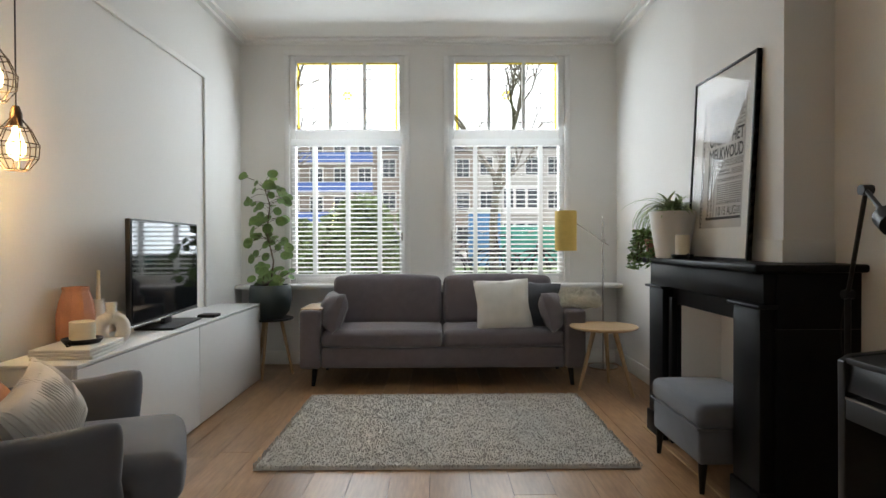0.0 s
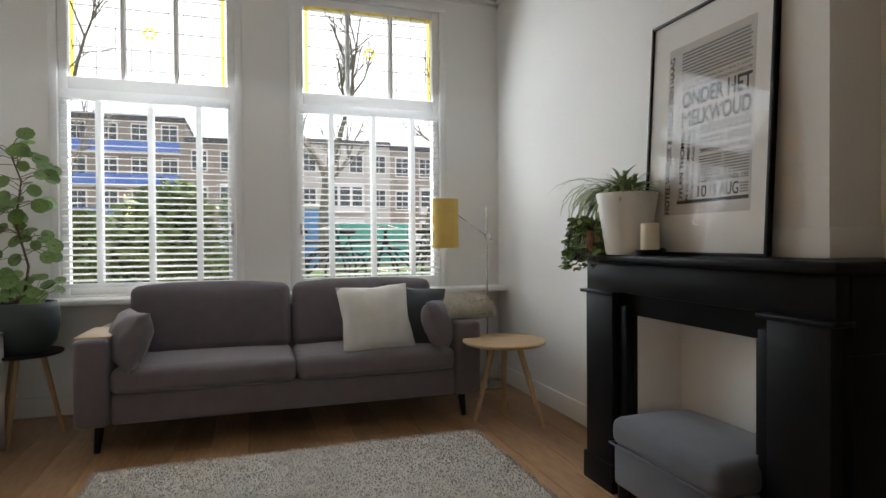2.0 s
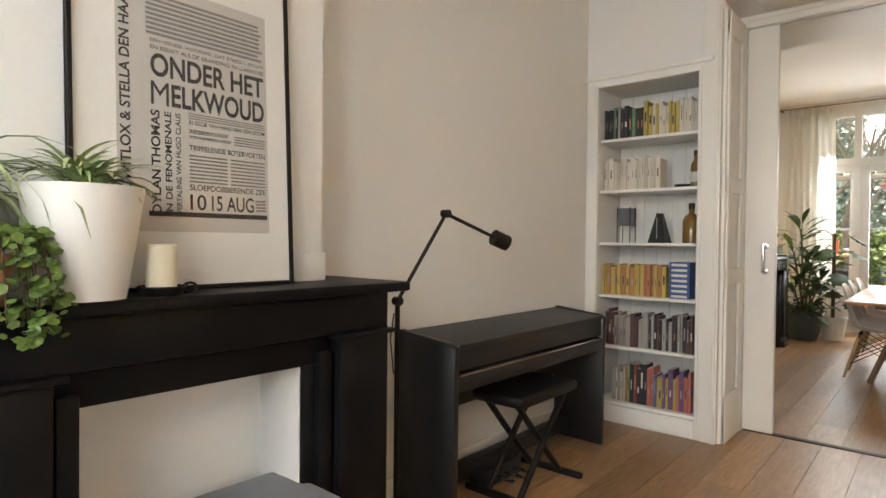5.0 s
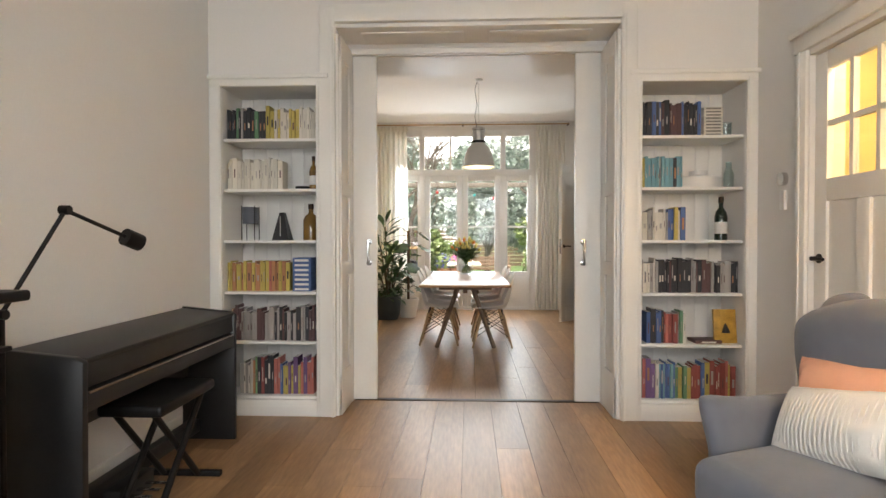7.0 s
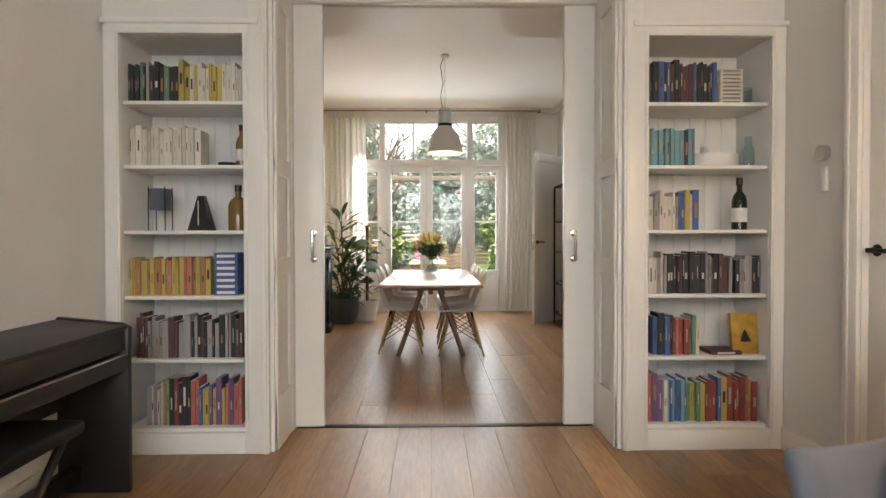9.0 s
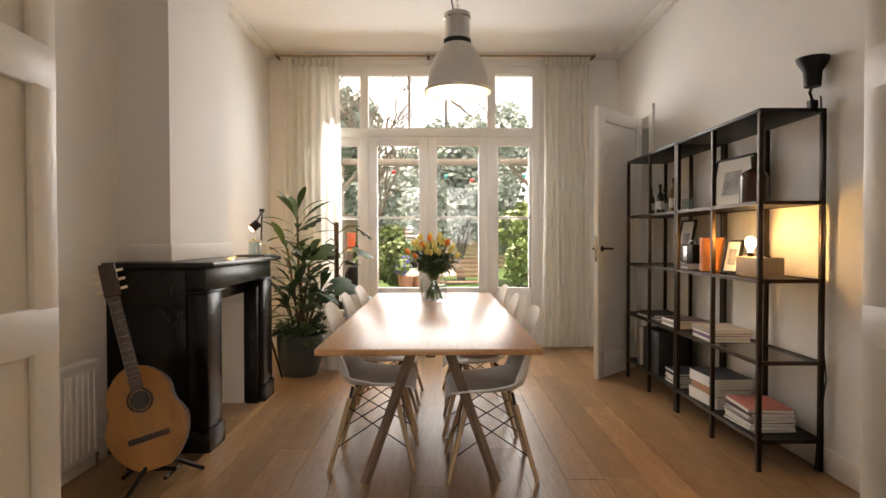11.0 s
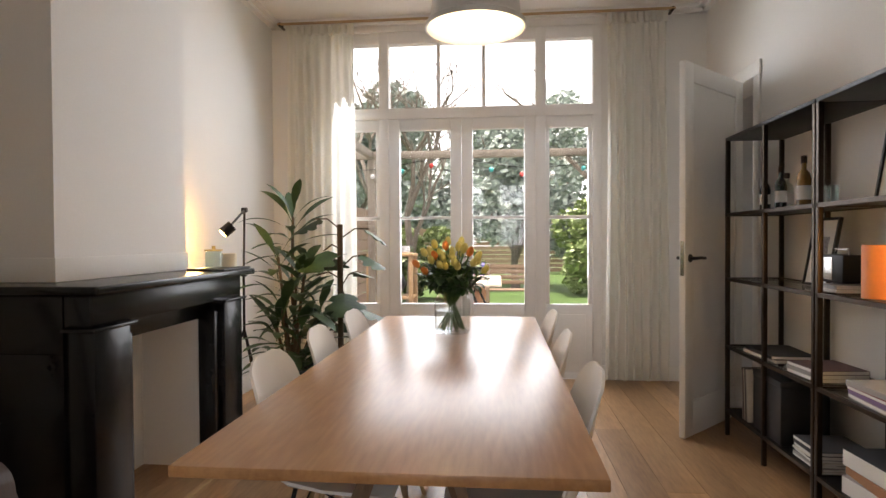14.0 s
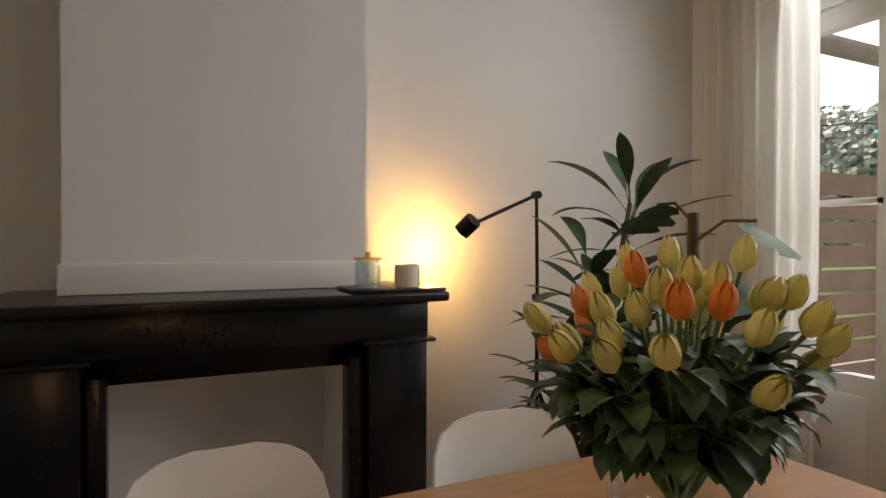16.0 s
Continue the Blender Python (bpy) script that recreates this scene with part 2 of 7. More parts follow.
def thing(name, m, label, category, group="", kind=""):
    ob = new(name)
    ob.empty_display_size = 0.1
    ob.matrix_basis = m
    return tagged(ob, label, category, group, kind)


def part(name, bm, material, parent, label="", smooth=35):
    ob = mesh_ob(name, bm, material, smooth)
    ob.parent = parent
    return tagged(ob, label)


def solo(name, bm, material, label, category, group="", kind="", m=None, smooth=35):
    ob = mesh_ob(name, bm, material, smooth)
    if m is not None:
        ob.matrix_basis = m
    return tagged(ob, label, category, group, kind)


def B(*a, **k):
    return box(bmesh.new(), *a, **k)


def wall(name, x0, y0, z0, x1, y1, z1, holes=(), material=None, label="smooth off-white painted wall"):
    """A wall along x or y with thickness, and holes (a0, a1, z0, z1) along its length."""
    bm = bmesh.new()
    along = abs(x1 - x0) > abs(y1 - y0)
    lo, hi = (x0, x1) if along else (y0, y1)
    cuts = sorted({lo, hi, *[h for q in holes for h in q[:2]]})
    for a, b in zip(cuts, cuts[1:]):
        spans = [(z0, z1)]
        for h in holes:
            if h[0] <= a + 1e-6 and h[1] >= b - 1e-6:
                spans = [s for u, v in spans for s in ((u, min(v, h[2])), (max(u, h[3]), v)) if s[1] - s[0] > 1e-4]
        for u, v in spans:
            if along:
                box(bm, a, y0, u, b, y1, v)
            else:
                box(bm, x0, a, u, x1, b, v)
    bmesh.ops.remove_doubles(bm, verts=bm.verts[:], dist=1e-5)
    return solo(name, bm, material or M_WALL, label, "wall", kind="structure", smooth=0)


# ---- the two rooms: walls, ceilings ----
LW, LE, LN, LC = -1.93, 1.84, 5.80, 3.15          # living room west, east, north, ceiling
LW2 = -1.825                                       # the thicker north part of the west wall
DW, DE, DS, DC = -2.02, 1.90, -6.08, 3.28         # dining room
PN, PS = 0.17, -0.85                              # the deep wall between the rooms
OX0, OX1, OZ = -1.02, 0.94, 2.74                  # its opening
wall("wall_north", LW - 0.2, LN, -0.6, LE + 0.2, LN + 0.28, LC + 0.3, [(-1.35, -0.23, 0.80, 3.0), (0.20, 1.33, 0.80, 3.0)])
wall("wall_east_living", LE, PS, -0.2, LE + 0.2, LN, LC + 0.3)
wall("wall_west_living", LW - 0.2, PN - 0.4, -0.2, LW, LN, LC + 0.3, [(0.772, 1.598, 0.0, 2.288)])
wall("wall_west_living_panel", LW, 2.0, 0.0, LW2, LN, LC)
wall("wall_east_dining", DE, DS, -0.2, DE + 0.2, PS, DC + 0.3)
wall("wall_west_dining", DW - 0.2, DS, -0.2, DW, PN - 0.4, DC + 0.3, [(-5.95, -5.1, 0.0, 2.4)])
wall("wall_south", DW - 0.2, DS - 0.25, -0.2, DE + 0.2, DS, DC + 0.3, [(-1.12, 1.37, 0.0, 3.17)])
solo("ceiling_living", B(LW, PS + 0.4, LC, LE, LN, LC + 0.2), M_CEIL, "smooth white plaster ceiling", "ceiling", kind="structure")
solo("ceiling_dining", B(DW, DS, DC, DE, PS + 0.4, DC + 0.2), M_CEIL, "smooth white plaster ceiling", "ceiling", kind="structure")
# the cupboard wall between the rooms: niches for shelves on the living-room side
SH = [(1.075, 1.745, "east"), (-1.85, -1.16, "west")]
wall("wall_between", LW, PN - 0.36, 0, LE, PN, LC + 0.1, [(1.075, 1.745, 0.115, 2.305), (-1.85, -1.16, 0.115, 2.305), (OX0, OX1, 0, OZ)])
wall("wall_between_south", DW, PS, 0, DE, PN - 0.36, DC + 0.1, [(OX0 + 0.04, OX1 - 0.04, 0, OZ - 0.06)])
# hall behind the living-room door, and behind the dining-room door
# the lamplight's yellow is put into the hall walls' base colour
M_HALL = mat("hall wall with lamplight tint", (0.74, 0.60, 0.32), 0.8, var=0.03)
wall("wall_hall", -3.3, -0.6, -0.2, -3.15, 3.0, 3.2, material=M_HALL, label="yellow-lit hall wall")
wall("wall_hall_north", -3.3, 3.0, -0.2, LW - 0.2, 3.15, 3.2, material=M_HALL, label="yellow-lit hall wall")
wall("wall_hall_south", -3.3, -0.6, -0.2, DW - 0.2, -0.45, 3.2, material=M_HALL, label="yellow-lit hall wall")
solo("ceiling_hall", B(-3.3, -0.6, 3.0, LW - 0.2, 3.15, 3.2), M_CEIL, "white hall ceiling", "ceiling", kind="structure")
wall("wall_closet", -3.0, -6.3, -0.2, -2.9, -4.8, 3.2, label="off-white wall behind the open door")
wall("wall_closet_north", -3.0, -4.9, -0.2, DW - 0.2, -4.8, 3.2, label="off-white wall behind the open door")
wall("wall_closet_south", -3.0, -6.4, -0.2, DW - 0.2, -6.3, 3.2, label="off-white wall behind the open door")
solo("ceiling_closet", B(-3.0, -6.4, 3.0, DW - 0.2, -4.8, 3.1), M_CEIL, "white ceiling behind the open door", "ceiling", kind="structure")

# ---- more materials ----
M_FAB = mat("warm grey sofa wool", (0.135, 0.113, 0.12), 0.95, var=0.12, scale=14, fine=420, bump=0.25, sheen=0.25)
M_FABB = mat("blue-grey armchair cloth", (0.115, 0.125, 0.148), 0.95, var=0.1, scale=12, fine=420, bump=0.22, sheen=0.25)
M_CHAR = mat("charcoal cloth", (0.05, 0.052, 0.06), 0.95, var=0.12, scale=14, fine=400, bump=0.2, sheen=0.2)
M_WHITEC = mat("off-white cushion linen", (0.66, 0.63, 0.58), 0.95, var=0.06, scale=12, fine=300, bump=0.25)
M_PEACH = mat("peach cushion cotton", (0.62, 0.33, 0.22), 0.95, var=0.08, scale=12, fine=300, bump=0.2)
M_FLEECE = mat("cream sheepskin", (0.68, 0.63, 0.53), 1.0, var=0.12, scale=30, fine=200, bump=0.8)
M_RUG = mat("grey shaggy rug wool", (0.56, 0.53, 0.485), 1.0, var=0.07, scale=5, fine=90, bump=0.45)
M_OAK = wood("pale oak", (0.36, 0.23, 0.11), (0.52, 0.36, 0.19), 0.5, 6, "x")
M_OAKZ = wood("pale oak upright", (0.33, 0.21, 0.11), (0.50, 0.34, 0.18), 0.5, 8, "z")
M_TABLE = wood("oiled table oak", (0.32, 0.15, 0.058), (0.49, 0.265, 0.115), 0.3, 5, "y", bump=0.03)
M_TRESTLE = wood("grey-brown trestle wood", (0.14, 0.09, 0.06), (0.24, 0.165, 0.115), 0.5, 8, "z")
M_WHITE = mat("white lacquer", (0.78, 0.78, 0.77), 0.28, var=0.015, scale=2)
M_SHELL = mat("white chair shell", (0.72, 0.70, 0.66), 0.38, var=0.02, scale=5)
M_CERW = mat("white ceramic", (0.74, 0.72, 0.68), 0.45, var=0.04, scale=10)
M_TERRA = mat("terracotta ceramic", (0.50, 0.24, 0.15), 0.6, var=0.12, scale=14, bump=0.05)
M_POTD = mat("dark slate pot", (0.032, 0.046, 0.046), 0.5, var=0.2, scale=8, bump=0.08)
M_SOIL = mat("potting soil", (0.035, 0.022, 0.014), 1.0, var=0.4, scale=40, bump=0.6)
M_WAX = mat("cream candle wax", (0.78, 0.70, 0.53), 0.5, var=0.03)
M_BLKM = mat("black powder-coated metal", (0.014, 0.013, 0.013), 0.45, 0.6, var=0.2, scale=12)
M_BRNM = mat("dark bronze metal", (0.045, 0.03, 0.02), 0.4, 0.9, var=0.2, scale=12)
M_CHROME = mat("brushed chrome", (0.62, 0.61, 0.60), 0.22, 1.0, var=0.05, scale=20)
M_SCREEN = mat("dark television screen", (0.006, 0.007, 0.009), 0.06, var=0.1)
M_SHADE = mat("mustard lamp shade cloth", (0.60, 0.42, 0.12), 0.9, var=0.08, scale=20, fine=260, bump=0.15)
M_BLIND = sheer("white blind slat", (0.86, 0.86, 0.85), 0.42)
M_TAPE = sheer("white ladder tape", (0.90, 0.90, 0.89), 0.6)
M_LEAD = mat("lead came", (0.22, 0.21, 0.20), 0.5, 0.4)
M_YGLASS = glass("yellow stained glass", (1.0, 0.90, 0.40))
M_CLEARV = glass("clear vase glass", (0.86, 0.92, 0.92), edge=0.9, base=0.07)
M_LEAFG = leafmat("spider plant leaf", (0.18, 0.28, 0.09), (0.52, 0.60, 0.32))
M_LEAFP = leafmat("round green leaf", (0.08, 0.17, 0.035), (0.23, 0.35, 0.08))
M_LEAFD = leafmat("dark houseplant leaf", (0.014, 0.045, 0.012), (0.05, 0.11, 0.03), 0.55)
M_STEM = mat("brown stem", (0.09, 0.06, 0.03), 0.8)
M_BULB = mat("glowing filament bulb", (1.0, 0.62, 0.22), 0.3, emit=14)
M_PAPER = mat("white paper", (0.74, 0.72, 0.68), 0.8, var=0.02)
M_INK = mat("dark grey print", (0.045, 0.042, 0.040), 0.8, var=0.05)
M_PRINT = mat("grey poster paper", (0.52, 0.49, 0.45), 0.8, var=0.04, scale=4)
M_INKM = mat("pale print lines", (0.22, 0.205, 0.19), 0.8, var=0.05)
LIB = [mat("book cloth", c, 0.6, var=0.1, scale=9, rand=0.12) for c in (
    (0.03, 0.03, 0.035), (0.62, 0.58, 0.50), (0.48, 0.38, 0.10), (0.26, 0.06, 0.05), (0.07, 0.13, 0.30), (0.40, 0.19, 0.09),
    (0.10, 0.22, 0.12), (0.33, 0.31, 0.29), (0.10, 0.05, 0.05), (0.16, 0.33, 0.37), (0.16, 0.09, 0.20), (0.45, 0.14, 0.11), (0.22, 0.40, 0.19))]
K, WH, YE, RD, BL, OR, GR, GY, BR, TE, PU, SC, LG = range(13)


def at(x, y, z, rz=0):
    return pose(x, y, z, 0, 0, rz)


# ---- trim ----
def skirting(name, runs, h=0.13, t=0.018):
    bm = bmesh.new()
    for x0, y0, x1, y1 in runs:
        box(bm, min(x0, x1), min(y0, y1), 0, max(x0, x1), max(y0, y1), h, 0.005)
    solo(name, bm, M_TRIM, "white painted skirting board", "baseboard", kind="structure")


skirting("baseboard_living", [(LE - 0.018, 3.80, LE, LN), (LE - 0.018, PN, LE, 2.48), (LW2, 2.0, LW2 + 0.018, LN), (LW, LN - 0.018, LE, LN), (LW, PN, LW + 0.018, 0.67)])
skirting("baseboard_dining", [(DE - 0.018, DS, DE, -4.15), (DE - 0.018, -2.8, DE, PS), (DW, -5.0, DW + 0.018, PS), (1.37, DS, DE, DS + 0.018), (DW, DS, -1.12, DS + 0.018)])
bm = bmesh.new()
for i, (o, h) in enumerate(((0.0, 0.05), (0.05, 0.025))):
    box(bm, LW, LN - 0.05 - o, LC - h, LE, LN, LC - 0.001)
    box(bm, LW2, 2.0, LC - h, LW2 + 0.05 + o, LN, LC - 0.001)
    box(bm, LE - 0.05 - o, PN, LC - h, LE, LN, LC - 0.001)
box(bm, -1.2, 4.6, LC - 0.012, 1.2, 4.64, LC - 0.001)
box(bm, -1.2, 4.72, LC - 0.008, 1.2, 4.74, LC - 0.001)
solo("trim_cornice_living", bm, M_CEIL, "plain white plaster cornice", "trim", kind="structure")
bm = bmesh.new()
for o, h in ((0.0, 0.05), (0.05, 0.025)):
    box(bm, DW, DS, DC - h, DE, DS + 0.05 + o, DC - 0.001)
    box(bm, DW, DS, DC - h, DW + 0.05 + o, PS, DC - 0.001)
    box(bm, DE - 0.05 - o, DS, DC - h, DE, PS, DC - 0.001)
solo("trim_cornice_dining", bm, M_CEIL, "plain white plaster cornice", "trim", kind="structure")
# raised moulding on the west wall
bm = bmesh.new()
box(bm, LW2, 4.89, 0.66, LW2 + 0.02, 4.93, 2.57, 0.006)
box(bm, LW2, 2.05, 2.53, LW2 + 0.02, 4.93, 2.57, 0.006)
solo("trim_wall_moulding", bm, M_WALL, "painted wall moulding strip", "trim", kind="structure")

# opening between the rooms: casing, panelled reveals, sliding leaves
for sgn, x in ((1, OX1), (-1, OX0)):
    bm = bmesh.new()
    box(bm, x, PN, 0, x + sgn * 0.105, PN + 0.032, OZ + 0.10, 0.006)
    box(bm, x + sgn * 0.01, PN + 0.032, 0, x + sgn * 0.03, PN + 0.042, OZ + 0.02, 0.004)
    solo("trim_casing", bm, M_TRIM, "white painted opening casing", "trim", kind="structure")
    for (ya, yb, nm) in ((PN - 0.005, -0.22, "n"), (-0.31, PS, "s")):
        bm = bmesh.new()
        xx = x if nm == "n" else x - sgn * 0.04
        t = sgn * 0.02
        box(bm, xx - t, yb, 0, xx - 0.001 * sgn, ya, OZ - 0.07)
        for z0, z1 in ((0.0, 0.30), (0.98, 1.08), (1.55, 1.65), (2.52, OZ - 0.08)):
            box(bm, xx - t * 1.9, yb + 0.01, z0, xx - t, ya - 0.01, z1, 0.006)
        for y0 in (yb + 0.01, ya - 0.09):
            box(bm, xx - t * 1.88, y0, 0.0, xx - t, y0 + 0.08, OZ - 0.08, 0.006)
        solo("trim_reveal", bm, M_TRIM, "white panelled door reveal", "trim", kind="structure")
bm = bmesh.new()
box(bm, OX0 - 0.105, PN, OZ, OX1 + 0.105, PN + 0.03, OZ + 0.12, 0.006)
box(bm, OX0, -0.22, OZ - 0.03, OX1, PN - 0.005, OZ - 0.002)
box(bm, OX0 + 0.02, -0.245, 2.64, OX1 - 0.02, -0.2, OZ - 0.03, 0.004)
for x0, x1 in ((-0.85, -0.13), (0.05, 0.78)):
    box(bm, x0, -0.12, OZ - 0.045, x1, 0.08, OZ - 0.03, 0.01)
solo("trim_header", bm, M_TRIM, "white panelled opening header", "trim", kind="structure")
bm = bmesh.new()
box(bm, OX0 + 0.04, PS, OZ - 0.09, OX1 - 0.04, -0.31, OZ - 0.07)
solo("trim_header_south", bm, M_TRIM, "white panelled opening header", "trim", kind="structure")
bm = bmesh.new()
for sgn, x in ((1, OX1 - 0.04), (-1, OX0 + 0.04)):
    box(bm, x, PS - 0.03, 0, x + sgn * 0.12, PS, OZ, 0.008)
box(bm, OX0 - 0.08, PS - 0.03, OZ - 0.07, OX1 + 0.08, PS, OZ + 0.06, 0.008)
solo("trim_casing_south", bm, M_TRIM, "white painted opening casing", "trim", kind="structure")
solo("trim_threshold", B(OX0 + 0.05, -0.30, -0.01, OX1 - 0.05, -0.235, 0.004, 0.002), M_BRNM, "dark sliding-door floor track", "trim", kind="structure")
for sgn, x, xe in ((1, 0.72, 0.90), (-1, -0.79, -0.98)):
    d = thing("door_sliding", at(0, 0, 0), "white sliding door leaf pushed into the wall", "door", "sliding doors", "structure")
    bm = bmesh.new()
    box(bm, x, -0.29, 0.006, xe, -0.245, 2.64, 0.004)
    part("leaf", bm, M_TRIM, d)
    bm = bmesh.new()
    hx = x + sgn * 0.06
    for z in (1.06, 1.22):
        rod(bm, (hx, -0.245, z), (hx, -0.20, z), 0.014)
        rod(bm, (hx, -0.245, z), (hx, -0.238, z), 0.022)
    tube(bm, [(hx, -0.20, 1.045), (hx, -0.195, 1.10), (hx, -0.195, 1.18), (hx, -0.20, 1.235)], 0.010)
    part("door_handle", bm, M_CHROME, d, "brushed steel pull handle")


# ---- north windows ----
def north_window(i, x0, x1):
    w = thing("window_%d" % i, at(0, 0, 0), "tall white window with leaded upper light", "window", "street windows", "structure")
    y0, y1 = LN + 0.015, LN + 0.085
    bm = bmesh.new()
    for a, b in ((x0, x0 + 0.055), (x1 - 0.055, x1)):
        box(bm, a, y0, 0.80, b, y1, 3.0, 0.006)
    box(bm, x0 + 0.055, y0, 2.94, x1 - 0.055, y1, 3.0, 0.006)
    box(bm, x0 + 0.055, y0, 2.17, x1 - 0.055, y1 + 0.01, 2.285, 0.008)
    box(bm, x0 + 0.055, y0, 0.80, x1 - 0.055, y1, 0.86, 0.006)
    n = 3
    for k in (1, 2):
        xc = x0 + 0.055 + (x1 - x0 - 0.11) * k / n
        box(bm, xc - 0.014, y0, 2.285, xc + 0.014, y1, 2.94, 0.004)
    part("window_frame", bm, M_WIN, w)
    bm = bmesh.new()
    for a, b in ((x0 - 0.05, x0), (x1, x1 + 0.05)):
        box(bm, a, LN - 0.012, 0.79, b, LN - 0.001, 3.0, 0.004)
    box(bm, x0 - 0.05, LN - 0.012, 3.0, x1 + 0.05, LN - 0.001, 3.05, 0.004)
    part("architrave", bm, M_WIN, w)
    pw = (x1 - x0 - 0.11) / 3
    for k in range(3):
        a, b = x0 + 0.055 + pw * k + 0.014, x0 + 0.055 + pw * (k + 1) - 0.014
        p = part("pane", B(a, y0 + 0.03, 2.285, b, y0 + 0.034, 2.94), M_GLASS, w, smooth=0)
        p.visible_shadow = False
        bm = bmesh.new()
        for z in (2.36, 2.50, 2.64, 2.78, 2.88):
            box(bm, a, y0 + 0.028, z - 0.0015, b, y0 + 0.036, z + 0.0015)
        for xx in (a + 0.035, (a + b) / 2, b - 0.035):
            box(bm, xx - 0.0015, y0 + 0.0285, 2.285, xx + 0.0015, y0 + 0.0355, 2.94)
        part("lead_came", bm, M_LEAD, w, "thin lead strips", smooth=0)
        bm = bmesh.new()
        if k != 1:
            xx = a if k == 0 else b - 0.024
            box(bm, xx, y0 + 0.02, 2.285, xx + 0.024, y0 + 0.023, 2.94)
        box(bm, a, y0 + 0.016, 2.922, b, y0 + 0.019, 2.94)
        if k == 1:
            xc, zc = (a + b) / 2, 2.62
            for q in range(6):
                an = q * math.tau / 6
                box(bm, xc + 0.035 * math.cos(an) - 0.012, y0 + 0.012, zc + 0.035 * math.sin(an) - 0.012, xc + 0.035 * math.cos(an) + 0.012, y0 + 0.015, zc + 0.035 * math.sin(an) + 0.012)
        p = part("stained_glass", bm, M_YGLASS, w, "yellow stained glass border", smooth=0)
        p.visible_shadow = False
    p = part("pane", B(x0 + 0.055, y0 + 0.04, 0.86, x1 - 0.055, y0 + 0.044, 2.17), M_GLASS, w, smooth=0)
    p.visible_shadow = False
    bm = bmesh.new()
    rod(bm, (x1 - 0.03 if i == 1 else x0 + 0.03, y0 - 0.03, 1.28), (x1 - 0.03 if i == 1 else x0 + 0.03, y0, 1.28), 0.008)
    box(bm, (x1 - 0.04 if i == 1 else x0 + 0.02), y0 - 0.035, 1.20, (x1 - 0.02 if i == 1 else x0 + 0.04), y0 - 0.025, 1.29, 0.003)
    part("window_catch", bm, M_CHROME, w, "small metal catch")
    # blind
    v = thing("venetian_blind", at((x0 + x1) / 2, LN - 0.03, 2.2), "white slatted venetian blind with tapes, slats open", "blind", "street blinds")
    hw = (x1 - x0) / 2 - 0.03
    part("headrail", B(-hw, -0.03, -0.085, hw, 0.03, -0.02, 0.004), M_BLIND, v)
    bm = B(-hw, -0.025, -1.345, hw, 0.025, -1.32, 0.004)
    part("bottom_rail", bm, M_BLIND, v)
    me = None
    nsl = 28
    for k in range(nsl):
        z = -0.125 - k * (1.175 / (nsl - 1))
        if me is None:
            bm = bmesh.new()
            pts = [(-0.023, -0.003), (0.0, 0.0025), (0.023, 0.004)]
            up = [[bm.verts.new((sx * hw, q[0], q[1] + th)) for sx in (-1, 1) for th in (0.0012, -0.0012)] for q in pts]
            for a, b in zip(up, up[1:]):
                bm.faces.new((a[0], a[2], b[2], b[0]))
                bm.faces.new((a[1], b[1], b[3], a[3]))
                bm.faces.new((a[0], b[0], b[1], a[1]))
                bm.faces.new((a[2], a[3], b[3], b[2]))
            bm.faces.new((up[0][0], up[0][1], up[0][3], up[0][2]))
            bm.faces.new((up[2][0], up[2][2], up[2][3], up[2][1]))
            s = part("slat", bm, M_BLIND, v, smooth=0)
            me = s.data
        else:
            s = new("slat", me)
            s.parent = v
        s.location.z = z
        s.rotation_euler.x = radians(random.uniform(-1.5, 1.5) + 5)
    for f in (-0.58, 0.02, 0.6):
        bm = bmesh.new()
        box(bm, f * hw - 0.019, -0.0300, -1.318, f * hw + 0.019, -0.0285, -0.088)
        box(bm, f * hw - 0.019, 0.0285, -1.318, f * hw + 0.019, 0.0300, -0.088)
        part("ladder_tape", bm, M_TAPE, v, smooth=0)
    return w


north_window(1, -1.35, -0.23)
north_window(2, 0.20, 1.33)
bm = bmesh.new()
box(bm, LW2, 5.60, 0.745, LE, LN, 0.785, 0.012, 3)
solo("window_sill", bm, M_WIN, "deep white window sill board", "sill", kind="structure")


def radiator(x0, x1, z0, z1, m, label):
    r = thing("radiator", m, label, "radiator")
    bm = bmesh.new()
    box(bm, x0, -0.03, z0, x1, 0.03, z1, 0.008)
    part("panel", bm, M_WHITE, r)
    bm = bmesh.new()
    k = int((x1 - x0) / 0.05)
    for i in range(k):
        xa = x0 + 0.02 + i * (x1 - x0 - 0.04) / k
        box(bm, xa, 0.03, z0 + 0.03, xa + 0.028, 0.038, z1 - 0.03, 0.003)
    part("ribs", bm, M_WHITE, r)
    bm = bmesh.new()
    box(bm, x0, -0.035, z1, x1, 0.035, z1 + 0.012, 0.003)
    part("top_grille", bm, M_WHITE, r)
    bm = bmesh.new()
    rod(bm, (x0 - 0.03, 0, z0 + 0.05), (x0, 0, z0 + 0.05), 0.015)
    rod(bm, (x0 - 0.03, 0, 0.0), (x0 - 0.03, 0, z0 + 0.05), 0.008)
    part("pipe", bm, M_CHROME, r)
    part("pipe", rod(bmesh.new(), (x1 - 0.1, 0, 0.0), (x1 - 0.1, 0, z0 + 0.01), 0.008), M_CHROME, r)
    return r


radiator(-1.0, 1.0, 0.12, 0.66, at(0.0, 5.72, 0, 180), "white panel radiator under the window sill")

